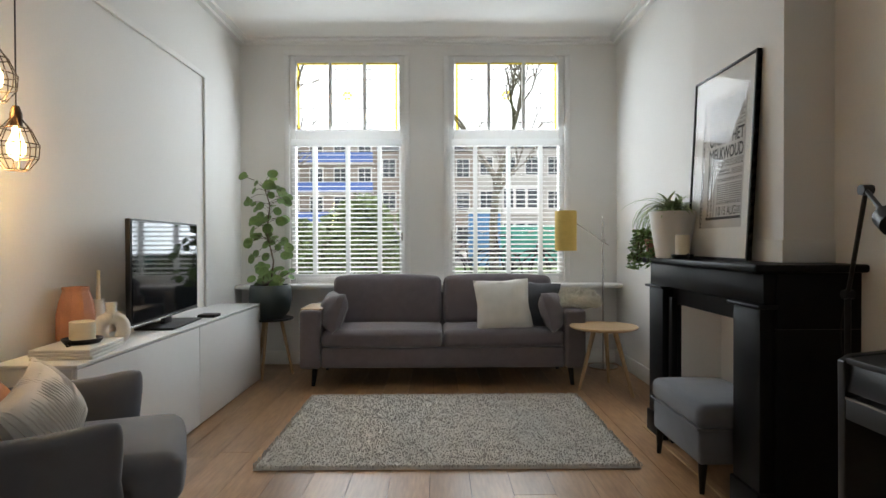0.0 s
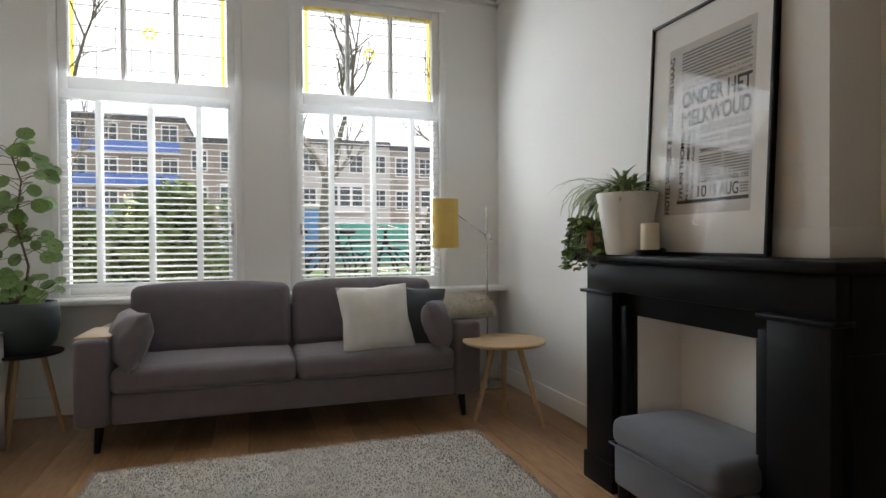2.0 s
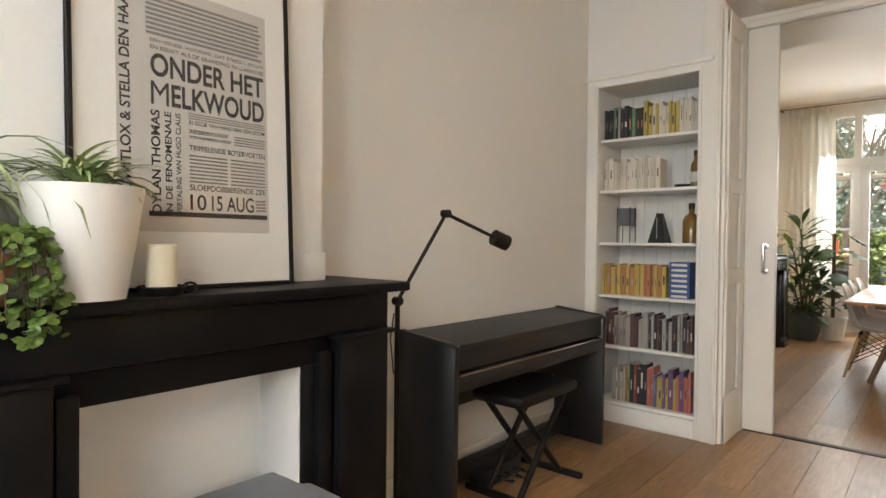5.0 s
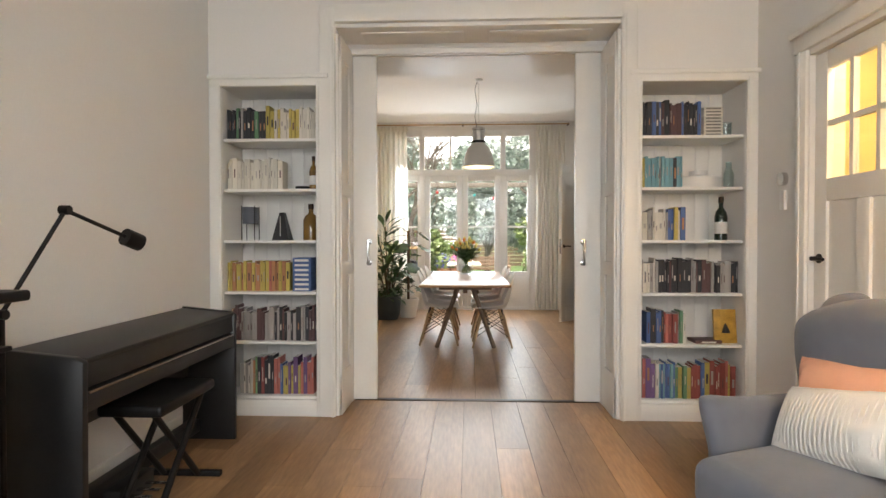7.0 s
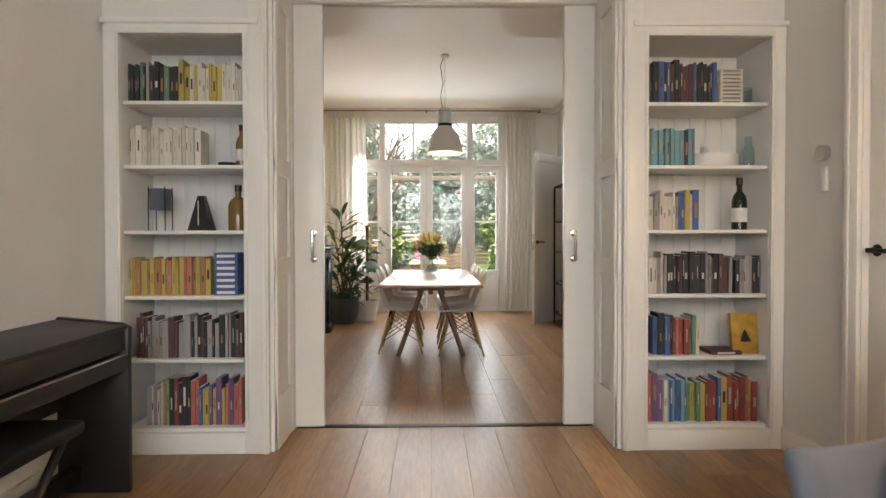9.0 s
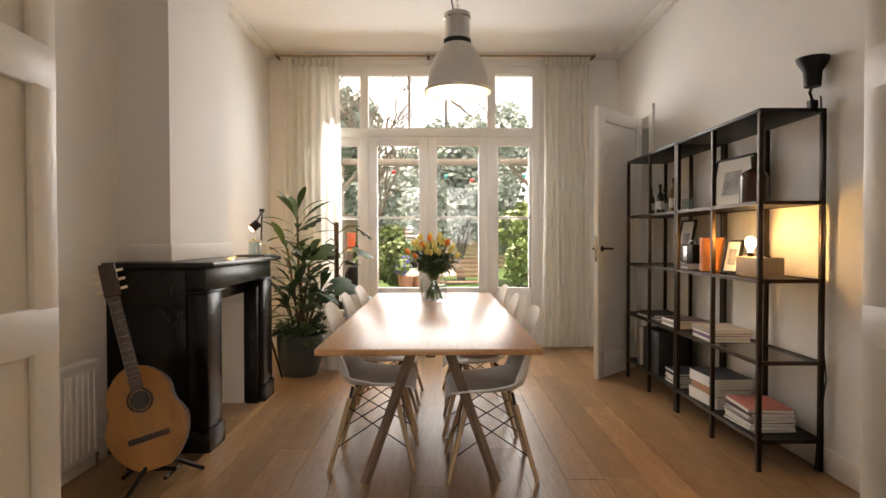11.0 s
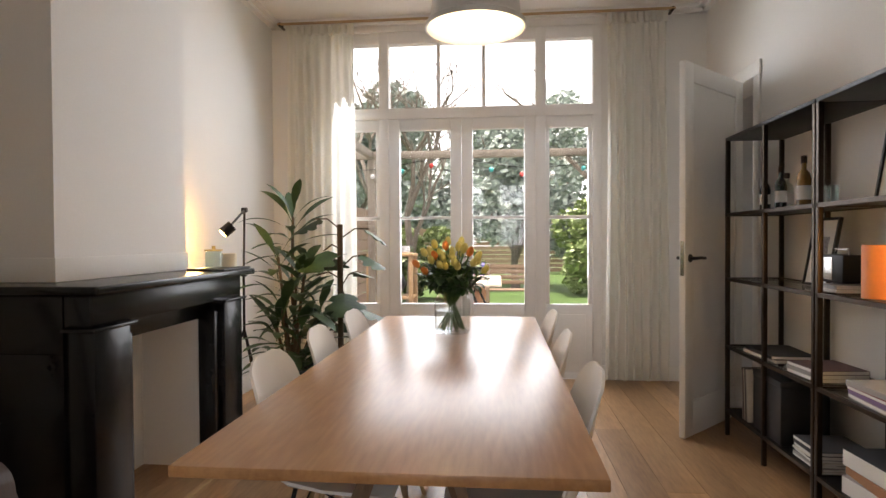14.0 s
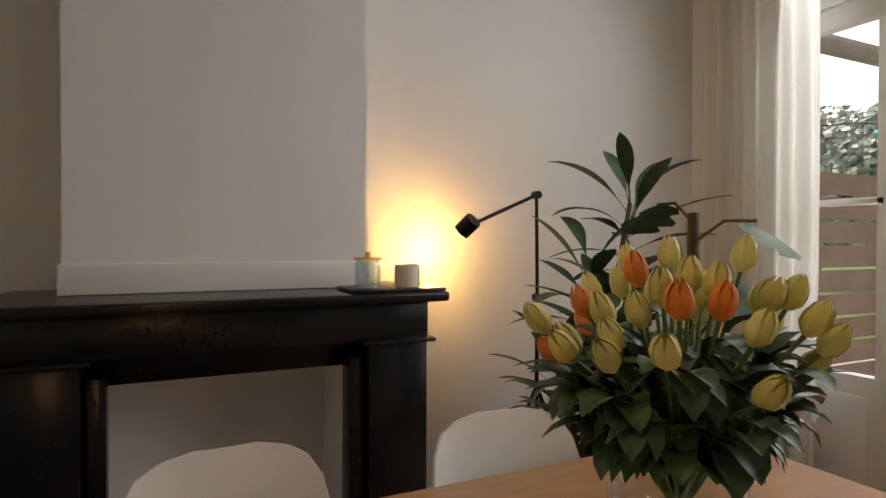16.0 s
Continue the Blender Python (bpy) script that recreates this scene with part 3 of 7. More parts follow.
# ---- hall door with glazed top ----
d = thing("door_1", at(LW - 0.05, 0.775, 0), "white panelled door with six small glass panes", "door", kind="structure")
bm = bmesh.new()
W, Hh = 0.82, 2.28
for a, b, z0, z1 in ((0, 0.11, 0, Hh), (W - 0.11, W, 0, Hh), (0.11, W - 0.11, 0, 0.2), (0.11, W - 0.11, 1.45, 1.575), (0.11, W - 0.11, Hh - 0.10, Hh), (W / 2 - 0.05, W / 2 + 0.05, 0.2, 1.45)):
    box(bm, -0.02, a, z0, 0.02, b, z1, 0.004)
for k in (1, 2):
    yc = 0.11 + 0.6 * k / 3
    box(bm, -0.016, yc - 0.014, 1.575, 0.016, yc + 0.014, Hh - 0.1)
box(bm, -0.015, 0.11, 1.865, 0.015, W - 0.11, 1.893)
box(bm, -0.008, 0.11, 0.2, 0.004, W - 0.11, 1.45)
part("leaf", bm, M_TRIM, d)
for k in range(3):
    for z in (1.575, 1.893):
        p = part("pane", B(-0.003, 0.124 + 0.2 * k, z, 0.003, 0.296 + 0.2 * k, z + 0.287), M_GLASS, d, smooth=0)
bm = bmesh.new()
rod(bm, (0.02, 0.055, 1.13), (0.07, 0.055, 1.13), 0.012)
rod(bm, (0.02, 0.055, 1.13), (0.028, 0.055, 1.13), 0.027)
tube(bm, [(0.065, 0.055, 1.13), (0.068, 0.09, 1.132), (0.064, 0.16, 1.128)], 0.010)
part("door_handle", bm, M_BLKM, d, "black lever handle")
bm = bmesh.new()
for y in (0.675, 1.598):
    box(bm, LW, y, 0, LW + 0.025, y + 0.097, 2.32, 0.006)
    box(bm, LW + 0.025, y + 0.02, 0, LW + 0.035, y + 0.05, 2.32, 0.003)
box(bm, LW, 0.65, 2.32, LW + 0.03, 1.72, 2.43, 0.008)
box(bm, LW, 0.63, 2.41, LW + 0.05, 1.74, 2.45, 0.008)
solo("trim_door_casing", bm, M_TRIM, "white moulded door casing", "trim", kind="structure")
lamp("hall_lamp", "POINT", at(-2.65, 1.4, 2.7), 55, (1.0, 0.78, 0.42), 0.08)
c = thing("thermostat", at(LW, 0.52, 1.52), "small white wall thermostat with chrome knob", "thermostat")
part("body", B(0, -0.03, -0.10, 0.02, 0.03, 0.02, 0.006), M_WHITE, c)
part("knob", rod(bmesh.new(), (0.0, 0, 0.09), (0.03, 0, 0.09), 0.04, n=20), M_CHROME, c)


# ---- sofa ----
sf = thing("sofa", at(0.13, 5.2, 0), "warm grey three-seat fabric sofa on dark legs", "sofa")
part("base", soft(bmesh.new(), -1.0, -0.33, 0.15, 1.0, 0.38, 0.33, 0.025, 3), M_FAB, sf)
for x in (-1.17, 1.0):
    part("arm", soft(bmesh.new(), x, -0.36, 0.15, x + 0.17, 0.40, 0.63, 0.03, 4), M_FAB, sf)
part("arm_tray", B(-1.175, -0.30, 0.625, -0.995, 0.12, 0.64, 0.005), M_OAK, sf, "pale wooden tray on the arm")
part("back_frame", soft(bmesh.new(), -1.0, 0.26, 0.30, 1.0, 0.40, 0.72, 0.03, 3), M_FAB, sf)
for x0, x1 in ((-0.995, -0.004), (0.004, 0.995)):
    part("seat_cushion", soft(bmesh.new(), x0, -0.36, 0.32, x1, 0.22, 0.46, 0.045, 5, 0.018), M_FAB, sf)
    part("back_cushion", soft(bmesh.new(), x0 + 0.006, -0.09, 0, x1 - 0.006, 0.09, 0.42, 0.05, 5, 0.03, m=pose(0, 0.19, 0.45, -9, 0, random.uniform(-1.5, 1.5))), M_FAB, sf)
for x, y in ((-1.05, -0.28), (1.05, -0.28), (-1.05, 0.32), (1.05, 0.32)):
    part("leg", rod(bmesh.new(), (x * 1.02, y * 1.03, 0), (x, y, 0.2), 0.016, 0.028), M_BLKM, sf)


def pillow(name, m, w, h, t, material, label):
    return solo(name, cushion(bmesh.new(), w, h, t, n=14), material, label, "cushion", m=m)


def lean(x, y, z, tilt, rz=0, spin=0):
    return Matrix.Translation((x, y, z)) @ pose(0, 0, 0, 0, 0, rz) @ pose(0, 0, 0, 90 - tilt, 0, 0) @ pose(0, 0, 0, 0, 0, spin)


pillow("bolster_cushion", lean(-0.80, 5.04, 0.60, 18, -66), 0.44, 0.34, 0.20, M_FAB, "small grey side cushion on the sofa")
pillow("bolster_cushion", lean(1.07, 5.04, 0.60, 18, 66), 0.44, 0.34, 0.20, M_FAB, "small grey side cushion on the sofa")
pillow("throw_pillow", lean(0.64, 5.02, 0.655, 22, 4, 2), 0.48, 0.45, 0.19, M_WHITEC, "off-white square throw pillow on the sofa")
pillow("throw_pillow", lean(0.91, 5.13, 0.645, 20, -10, -6), 0.44, 0.42, 0.18, M_CHAR, "charcoal square throw pillow on the sofa")
bm = cushion(bmesh.new(), 0.40, 0.46, 0.15, n=22, p=3.0, puff=0.5)
for v in bm.verts:
    bend = 1.1 * max(0, abs(v.co.x) - 0.10) ** 1.4
    squeeze = 1 - 0.22 * (abs(v.co.x) / 0.2) ** 2 * (abs(v.co.y) / 0.23) ** 2
    v.co = Vector((1.28 + v.co.x * squeeze, 5.12 + v.co.y * squeeze, 0.695 + v.co.z - bend + 0.012 * noise.noise(v.co * 22)))
rngf = random.Random(8)
for f in list(bm.faces):
    f.normal_update()
    c = f.calc_center_median()
    if c.z > 0.64:
        for _ in range(5):
            q = c + Vector((rngf.uniform(-0.012, 0.012), rngf.uniform(-0.012, 0.012), -0.004))
            dr = Vector((rngf.uniform(-1, 1), rngf.uniform(-1, 1), 0.9)).normalized()
            a = dr.orthogonal().normalized() * 0.006
            bm.faces.new([bm.verts.new(p) for p in (q - a, q + a, q + dr * 0.032)])
solo("sheepskin_throw", bm, M_FLEECE, "cream sheepskin draped over the sofa arm", "throw", smooth=80)

# ---- side table ----
st = thing("side_table", at(1.40, 4.70, 0), "round pale oak side table with three legs", "side table")
part("tabletop", lathe(bmesh.new(), [(0, 0.495), (0.24, 0.495), (0.262, 0.506), (0.265, 0.515), (0.26, 0.52), (0, 0.52)], 40), M_OAK, st)
for x, y in ((-0.17, 0.03), (0.15, -0.19), (0.11, 0.25)):
    part("leg", rod(bmesh.new(), (x * 1.1, y * 1.1, 0), (x * 0.42, y * 0.42, 0.495), 0.012, 0.02), M_OAKZ, st)

# ---- floor lamp with mustard shade ----
fl = thing("floor_lamp", at(1.64, 5.56, 0), "chrome floor lamp with mustard cylinder shade", "lamp")
part("base", lathe(bmesh.new(), [(0, 0), (0.13, 0), (0.13, 0.015), (0.02, 0.03), (0, 0.03)]), M_CHROME, fl)
part("pole", rod(bmesh.new(), (0, 0, 0.02), (-0.005, 0, 1.42), 0.007), M_CHROME, fl)
part("arm", rod(bmesh.new(), (0.05, 0.0, 1.15), (-0.33, -0.04, 1.40), 0.005), M_CHROME, fl)
part("joint", rod(bmesh.new(), (0.0, -0.02, 1.19), (0.0, 0.02, 1.19), 0.02), M_CHROME, fl)
part("shade", lathe(bmesh.new(), [(0.098, 1.10), (0.1, 1.10), (0.1, 1.47), (0.098, 1.47), (0.096, 1.46), (0.096, 1.11), (0.098, 1.10)], 36, (-0.36, -0.04, 0)), M_SHADE, fl)
part("cord", tube(bmesh.new(), [(0, 0.01, 1.15), (0.03, 0.02, 0.9), (-0.02, 0.03, 0.75), (0.02, 0.02, 0.4), (0.01, 0.03, 0.03)], 0.003), M_WHITE, fl)


# ---- plant stool with round-leaved plant ----
ps = thing("plant_stool", at(-1.40, 5.30, 0), "small round glass-topped stool with pale legs", "stool")
part("top", lathe(bmesh.new(), [(0, 0.50), (0.19, 0.50), (0.2, 0.508), (0.2, 0.518), (0, 0.52)], 36), M_BLKM, ps)
for k in range(3):
    an = k * math.tau / 3 + 0.4
    part("leg", rod(bmesh.new(), (0.19 * math.cos(an), 0.19 * math.sin(an), 0), (0.09 * math.cos(an), 0.09 * math.sin(an), 0.5), 0.011, 0.017), M_OAKZ, ps)


def pot(m, profile, material, label, name="plant"):
    p = thing(name, m, label, "plant")
    part("pot", lathe(bmesh.new(), profile, 36), material, p)
    top = max(z for r, z in profile)
    rr = [r for r, z in profile if z == top][0]
    part("soil", lathe(bmesh.new(), [(0, top - 0.025), (rr * 0.9, top - 0.03)], 24), M_SOIL, p)
    return p


pl = pot(at(-1.40, 5.30, 0.52), [(0, 0), (0.12, 0), (0.165, 0.06), (0.185, 0.16), (0.18, 0.26), (0.168, 0.29), (0.155, 0.29), (0.155, 0.2)], M_POTD, "round-leaved green plant in a dark slate pot")
rp = random.Random(12)
bm, bl = bmesh.new(), bmesh.new()
spine = [Vector((0.0, 0, 0.26)), Vector((0.03, 0, 0.5)), Vector((-0.03, 0.0, 0.75)), Vector((0.0, 0, 1.0)), Vector((-0.06, 0.0, 1.18))]
tube(bm, spine, 0.009, 6, 0.004)
for k in range(95):
    if k < 34:
        base = Vector((rp.uniform(-0.08, 0.08), rp.uniform(-0.08, 0.08), 0.27))
        tip = base + Vector((rp.uniform(-0.16, 0.16), rp.uniform(-0.13, 0.13), rp.uniform(0.02, 0.2)))
    else:
        s = rp.uniform(0.25, 1.0) * 3.99
        i = int(s)
        base = spine[i].lerp(spine[i + 1], s - i)
        tip = base + Vector((rp.uniform(-0.17, 0.17), rp.uniform(-0.14, 0.1), rp.uniform(-0.07, 0.11)))
    tube(bm, [base, (base + tip) / 2 + Vector((0, 0, 0.02)), tip], 0.0022, 4)
    roundleaf(bl, tip, (tip - base).normalized() * 0.5 + Vector((rp.uniform(-0.5, 0.5), -0.8, rp.uniform(0.2, 0.8))), rp.uniform(0.026, 0.05), 0.15)
tagged(part("stems", bm, M_STEM, pl), kind="stuff")
part("leaves", bl, M_LEAFP, pl)

# ---- television cabinet and what stands on it ----
for y0, y1 in ((2.60, 3.868), (3.872, 5.14)):
    c = thing("tv_cabinet", at(-1.66, (y0 + y1) / 2, 0), "low white lacquered cabinet with plain door", "cabinet", "television cabinets")
    h = (y1 - y0) / 2
    part("body", B(-0.155, -h, 0.0, 0.195, h, 0.645, 0.003), M_WHITE, c)
    part("door", B(0.199, -h + 0.002, 0.012, 0.217, h - 0.002, 0.640, 0.0025), M_WHITE, c)
solo("cabinet_top", B(-1.818, 2.595, 0.646, -1.44, 5.145, 0.662, 0.003), M_WHITE, "white glossy cabinet top panel", "panel")
tv = thing("television", at(-1.62, 3.83, 0.662, 4), "flat black television on a low stand", "television")
part("bezel", B(-0.03, -0.53, 0.055, 0.0, 0.53, 0.655, 0.006), M_BLKM, tv)
part("screen", B(0.0005, -0.515, 0.075, 0.003, 0.515, 0.642), M_SCREEN, tv, smooth=0)
bm = B(-0.016, -0.528, 0.052, 0.004, 0.528, 0.062, 0.002)
part("silver_edge", bm, M_CHROME, tv, "thin silver lower edge")
part("stand", B(-0.11, -0.25, 0.0, 0.12, 0.25, 0.014, 0.005), M_BLKM, tv)
part("neck", B(-0.03, -0.06, 0.01, -0.005, 0.06, 0.07, 0.004), M_BLKM, tv)
mb = thing("media_box", at(-1.52, 4.22, 0.662), "small black set-top box on the cabinet", "media player")
part("case", B(-0.06, -0.06, 0, 0.06, 0.06, 0.022, 0.004), M_BLKM, mb)
part("light_strip", B(0.0602, -0.03, 0.008, 0.062, 0.03, 0.012), M_SCREEN, mb)
solo("vase", lathe(bmesh.new(), [(0, 0), (0.07, 0), (0.09, 0.05), (0.088, 0.16), (0.075, 0.23), (0.06, 0.28), (0.062, 0.30), (0.052, 0.30), (0.05, 0.2)], 10), M_TERRA, "faceted terracotta vase on the white cabinet", "vase", m=at(-1.73, 3.06, 0.662), smooth=15)
cs = thing("candlestick", at(-1.66, 3.13, 0.662), "white ceramic candlestick with thin candle", "candlestick")
part("holder", lathe(bmesh.new(), [(0, 0), (0.045, 0), (0.047, 0.1), (0.03, 0.16), (0.022, 0.22), (0.026, 0.23), (0, 0.23)]), M_CERW, cs)
part("candle", rod(bmesh.new(), (0, 0, 0.23), (0.002, 0, 0.38), 0.010, 0.008), M_WAX, cs)
bm = bmesh.new()
tube(bm, [(0.0, 0.055 * math.cos(a), 0.08 + 0.062 * math.sin(a)) for a in [k * math.tau / 20 + 1.57 for k in range(21)]], 0.034, 14)
lathe(bm, [(0.024, 0.15), (0.026, 0.20), (0.03, 0.22), (0.022, 0.22), (0.02, 0.16)], 18)
lathe(bm, [(0, 0), (0.035, 0), (0.04, 0.02), (0, 0.03)], 18)
solo("ring_vase", bm, M_CERW, "white ring-shaped ceramic vase on the cabinet", "vase", m=at(-1.56, 3.07, 0.662, -52))
mg = thing("magazine_stack", at(-1.60, 2.87, 0.662, 6), "stack of white magazines on the cabinet", "magazines")
for k in range(3):
    part("magazine", B(-0.13, -0.17, k * 0.016, 0.13, 0.17, k * 0.016 + 0.014, 0.002, m=pose(0, 0, 0, 0, 0, rp.uniform(-3, 3))), M_PAPER, mg)


def candle(m, r, h, label, dish=True):
    q = thing("pillar_candle", m, label, "candle")
    z = 0.0
    if dish:
        part("dish", lathe(bmesh.new(), [(0, 0), (r * 1.35, 0), (r * 1.6, 0.02), (r * 1.55, 0.024), (r * 1.2, 0.01), (0, 0.01)]), M_BLKM, q, "black metal dish")
        bm = bmesh.new()
        tube(bm, [(0, -r * 1.5 - 0.02 + 0.02 * math.cos(a), 0.014 + 0.014 * math.sin(a)) for a in [k * math.tau / 12 for k in range(13)]], 0.004)
        part("ring_handle", bm, M_BLKM, q)
        z = 0.01
    part("wax", lathe(bmesh.new(), [(0, z), (r, z), (r, z + h), (r * 0.9, z + h + 0.004), (r * 0.7, z + h - 0.015), (0, z + h - 0.02)]), M_WAX, q)
    part("wick", rod(bmesh.new(), (0, 0, z + h - 0.02), (0.002, 0, z + h), 0.0015, n=6), M_INK, q)
    return q


candle(at(-1.59, 2.88, 0.710), 0.055, 0.09, "cream pillar candle in a black dish")

# ---- cage pendant lamps ----
for x, y, z in ((-1.56, 2.42, 1.52), (-1.58, 2.33, 1.77)):
    p = thing("pendant_lamp", at(x, y, z), "dark wire cage pendant with glowing bulb", "lamp", "cage pendants")
    part("cord", rod(bmesh.new(), (0, 0, 0.2), (0, 0, LC - z), 0.003, n=6), M_BLKM, p)
    part("socket", lathe(bmesh.new(), [(0, 0.2), (0.012, 0.2), (0.022, 0.17), (0.022, 0.12), (0, 0.12)], 16), M_BRNM, p)
    bm = bmesh.new()
    for k in range(8):
        a = k * math.tau / 8
        tube(bm, [(r * math.cos(a), r * math.sin(a), h) for r, h in ((0.02, 0.15), (0.05, 0.11), (0.078, 0.05), (0.074, 0.0), (0.04, -0.05))], 0.0025, 5)
    for r, h in ((0.05, 0.11), (0.078, 0.05), (0.074, 0.0), (0.04, -0.05)):
        tube(bm, [(r * math.cos(k * math.tau / 20), r * math.sin(k * math.tau / 20), h) for k in range(21)], 0.0025, 5)
    part("cage", bm, M_BRNM, p)
    part("bulb", lathe(bmesh.new(), [(0.012, 0.12), (0.016, 0.09), (0.032, 0.05), (0.03, 0.01), (0, -0.015)], 16), M_BULB, p, "amber filament bulb")
    lamp("pendant_glow", "POINT", at(x - 0.03, y, z - 0.03), 6.5, (1.0, 0.60, 0.22), 0.03)

# ---- armchair ----
MAC = at(-1.345, 2.155, 0, -67)
ac = thing("armchair", MAC, "blue-grey wingback armchair with cushions", "armchair")
part("base", soft(bmesh.new(), -0.33, -0.36, 0.15, 0.33, 0.36, 0.29, 0.03, 3), M_FABB, ac)
part("seat", soft(bmesh.new(), -0.285, -0.26, 0.285, 0.285, 0.50, 0.465, 0.055, 5, 0.02), M_FABB, ac)


def padded(bm, outline, centre, thick, bulge=0.02, flare=None):
    """A stuffed panel in the yz plane round the outline, rounded over its edge."""
    cy = sum(p[0] for p in outline) / len(outline)
    cz = sum(p[1] for p in outline) / len(outline)
    rings = []
    for side, shrink in ((-0.5, 0.35), (-0.5, 0.72), (-0.44, 0.90), (-0.22, 0.985), (0.0, 1.0), (0.22, 0.985), (0.44, 0.90), (0.5, 0.72), (0.5, 0.35)):
        row = []
        for y, z in outline:
            q = Vector((centre + side * (thick + (bulge if shrink < 0.8 else 0)), cy + (y - cy) * shrink, cz + (z - cz) * shrink))
            if flare:
                q.x += flare(q.y, q.z)
            row.append(bm.verts.new(q))
        rings.append(row)
    n = len(outline)
    for u, v in zip(rings, rings[1:]):
        for k in range(n):
            bm.faces.new((u[k], u[(k + 1) % n], v[(k + 1) % n], v[k]))
    bm.faces.new(rings[0][::-1])
    bm.faces.new(rings[-1])
    return bm


def rounded(points, steps=4):
    """A closed smooth line through the points."""
    out = []
    n = len(points)
    for k in range(n):
        p0, p1, p2, p3 = (Vector(points[(k + j - 1) % n]) for j in range(4))
        for i in range(steps):
            t = i / steps
            q = 0.5 * (2 * p1 + (p2 - p0) * t + (2 * p0 - 5 * p1 + 4 * p2 - p3) * t * t + (3 * p1 - p0 - 3 * p2 + p3) * t ** 3)
            out.append((q.x, q.y))
    return out


bm = bmesh.new()
BK = rounded([(-0.28, 0.30), (-0.295, 0.62), (-0.285, 0.88), (-0.22, 0.985), (0.0, 1.025), (0.22, 0.985), (0.285, 0.88), (0.295, 0.62), (0.28, 0.30)])
padded(bm, BK, 0.0, 0.14, 0.05)
bmesh.ops.transform(bm, matrix=Matrix.Translation((0, -0.30, 0)) @ pose(0, 0, 0, 11, 0, 90), verts=bm.verts[:])
bmesh.ops.translate(bm, vec=(0, 0.055, 0), verts=bm.verts[:])
part("backrest", bm, M_FABB, ac, smooth=70)
for s in (-1, 1):
    arm_line = rounded([(-0.36, 0.16), (-0.38, 0.60), (-0.15, 0.60), (0.14, 0.612), (0.29, 0.63), (0.335, 0.60), (0.325, 0.43), (0.29, 0.16)])
    part("arm", padded(bmesh.new(), arm_line, s * 0.345, 0.085, 0.01, lambda y, z, s=s: s * 0.05 * max(0, (z - 0.35) / 0.25) ** 1.5), M_FABB, ac, smooth=70)
    wing_line = rounded([(-0.42, 0.50), (-0.18, 0.53), (-0.15, 0.60), (-0.21, 0.74), (-0.20, 0.88), (-0.24, 0.985), (-0.34, 1.02), (-0.46, 0.98), (-0.46, 0.75)])
    part("wing", padded(bmesh.new(), wing_line, s * 0.298, 0.075, 0.015, lambda y, z, s=s: s * 0.22 * max(0, y + 0.32) * max(0, min(1, (z - 0.55) / 0.3))), M_FABB, ac, smooth=70)
    for y in (-0.32, 0.27):
        part("leg", rod(bmesh.new(), (s * 0.31, y * 1.06, 0), (s * 0.30, y, 0.16), 0.014, 0.024), M_BLKM, ac)
pillow("peach_cushion", MAC @ lean(0.10, -0.10, 0.615, 24, 184, 4), 0.48, 0.36, 0.15, M_PEACH, "peach cotton cushion in the armchair")
bm = cushion(bmesh.new(), 0.50, 0.30, 0.17, n=14)
wc = solo("ribbed_cushion", bm, M_WHITEC, "white ribbed cushion in the armchair", "cushion", m=MAC @ lean(0.04, 0.06, 0.585, 32, 172, 12))
bm = bmesh.new()
for k in range(26):
    yy = -0.24 + k * 0.0192
    pts = []
    for i in range(13):
        u, vv = yy / 0.25, (i / 6 - 1)
        f = max(0.0, (1 - abs(u) ** 2.2) * (1 - abs(vv) ** 2.2)) ** 0.5
        pts.append((yy * 0.97, vv * 0.14, 0.085 * f + 0.002))
    tube(bm, pts, 0.0045, 5)
ob = part("ribs", bm, M_WHITEC, wc)

# ---- rug ----
bm = bmesh.new()
RX0, RX1, RY0, RY1 = -0.87, 1.15, 3.12, 4.55
nx, ny = 120, 92
rows_ = [[bm.verts.new((RX0 + (RX1 - RX0) * i / nx, RY0 + (RY1 - RY0) * j / ny, 0.020 + 0.008 * noise.noise(Vector((i * 0.9, j * 0.9, 0))) + 0.004 * noise.noise(Vector((i * 0.2, j * 0.2, 3))) if 0 < i < nx and 0 < j < ny else 0.003)) for i in range(nx + 1)] for j in range(ny + 1)]
for a, b in zip(rows_, rows_[1:]):
    for i in range(nx):
        bm.faces.new((a[i], a[i + 1], b[i + 1], b[i]))
rg = thing("rug", at(0, 0, 0), "grey shaggy wool rug on the oak floor", "rug")
part("pile", bm, M_RUG, rg)
vs, fs = [], []
rr = random.Random(3)
for k in range(46000):
    x, y = rr.uniform(RX0 - 0.005, RX1 + 0.005), rr.uniform(RY0 - 0.005, RY1 + 0.005)
    a, l_ = rr.uniform(0, 6.28), rr.uniform(0.006, 0.013)
    t, w_ = rr.uniform(-1, 1), 0.0024
    dx, dy = math.cos(a) * w_, math.sin(a) * w_
    i = len(vs)
    vs += [(x - dx, y - dy, 0.012), (x + dx, y + dy, 0.012), (x + dy * t * 2 + dx, y - dx * t * 2 + dy, 0.016 + l_), (x + dy * t * 2 - dx * 0.6, y - dx * t * 2 - dy * 0.6, 0.016 + l_)]
    fs.append((i, i + 1, i + 2, i + 3))
me = bpy.data.meshes.new("tufts")
me.from_pydata(vs, [], fs)
me.materials.append(M_RUG)
tf = new("tufts", me)
tf.parent = rg
tagged(tf, kind="stuff")


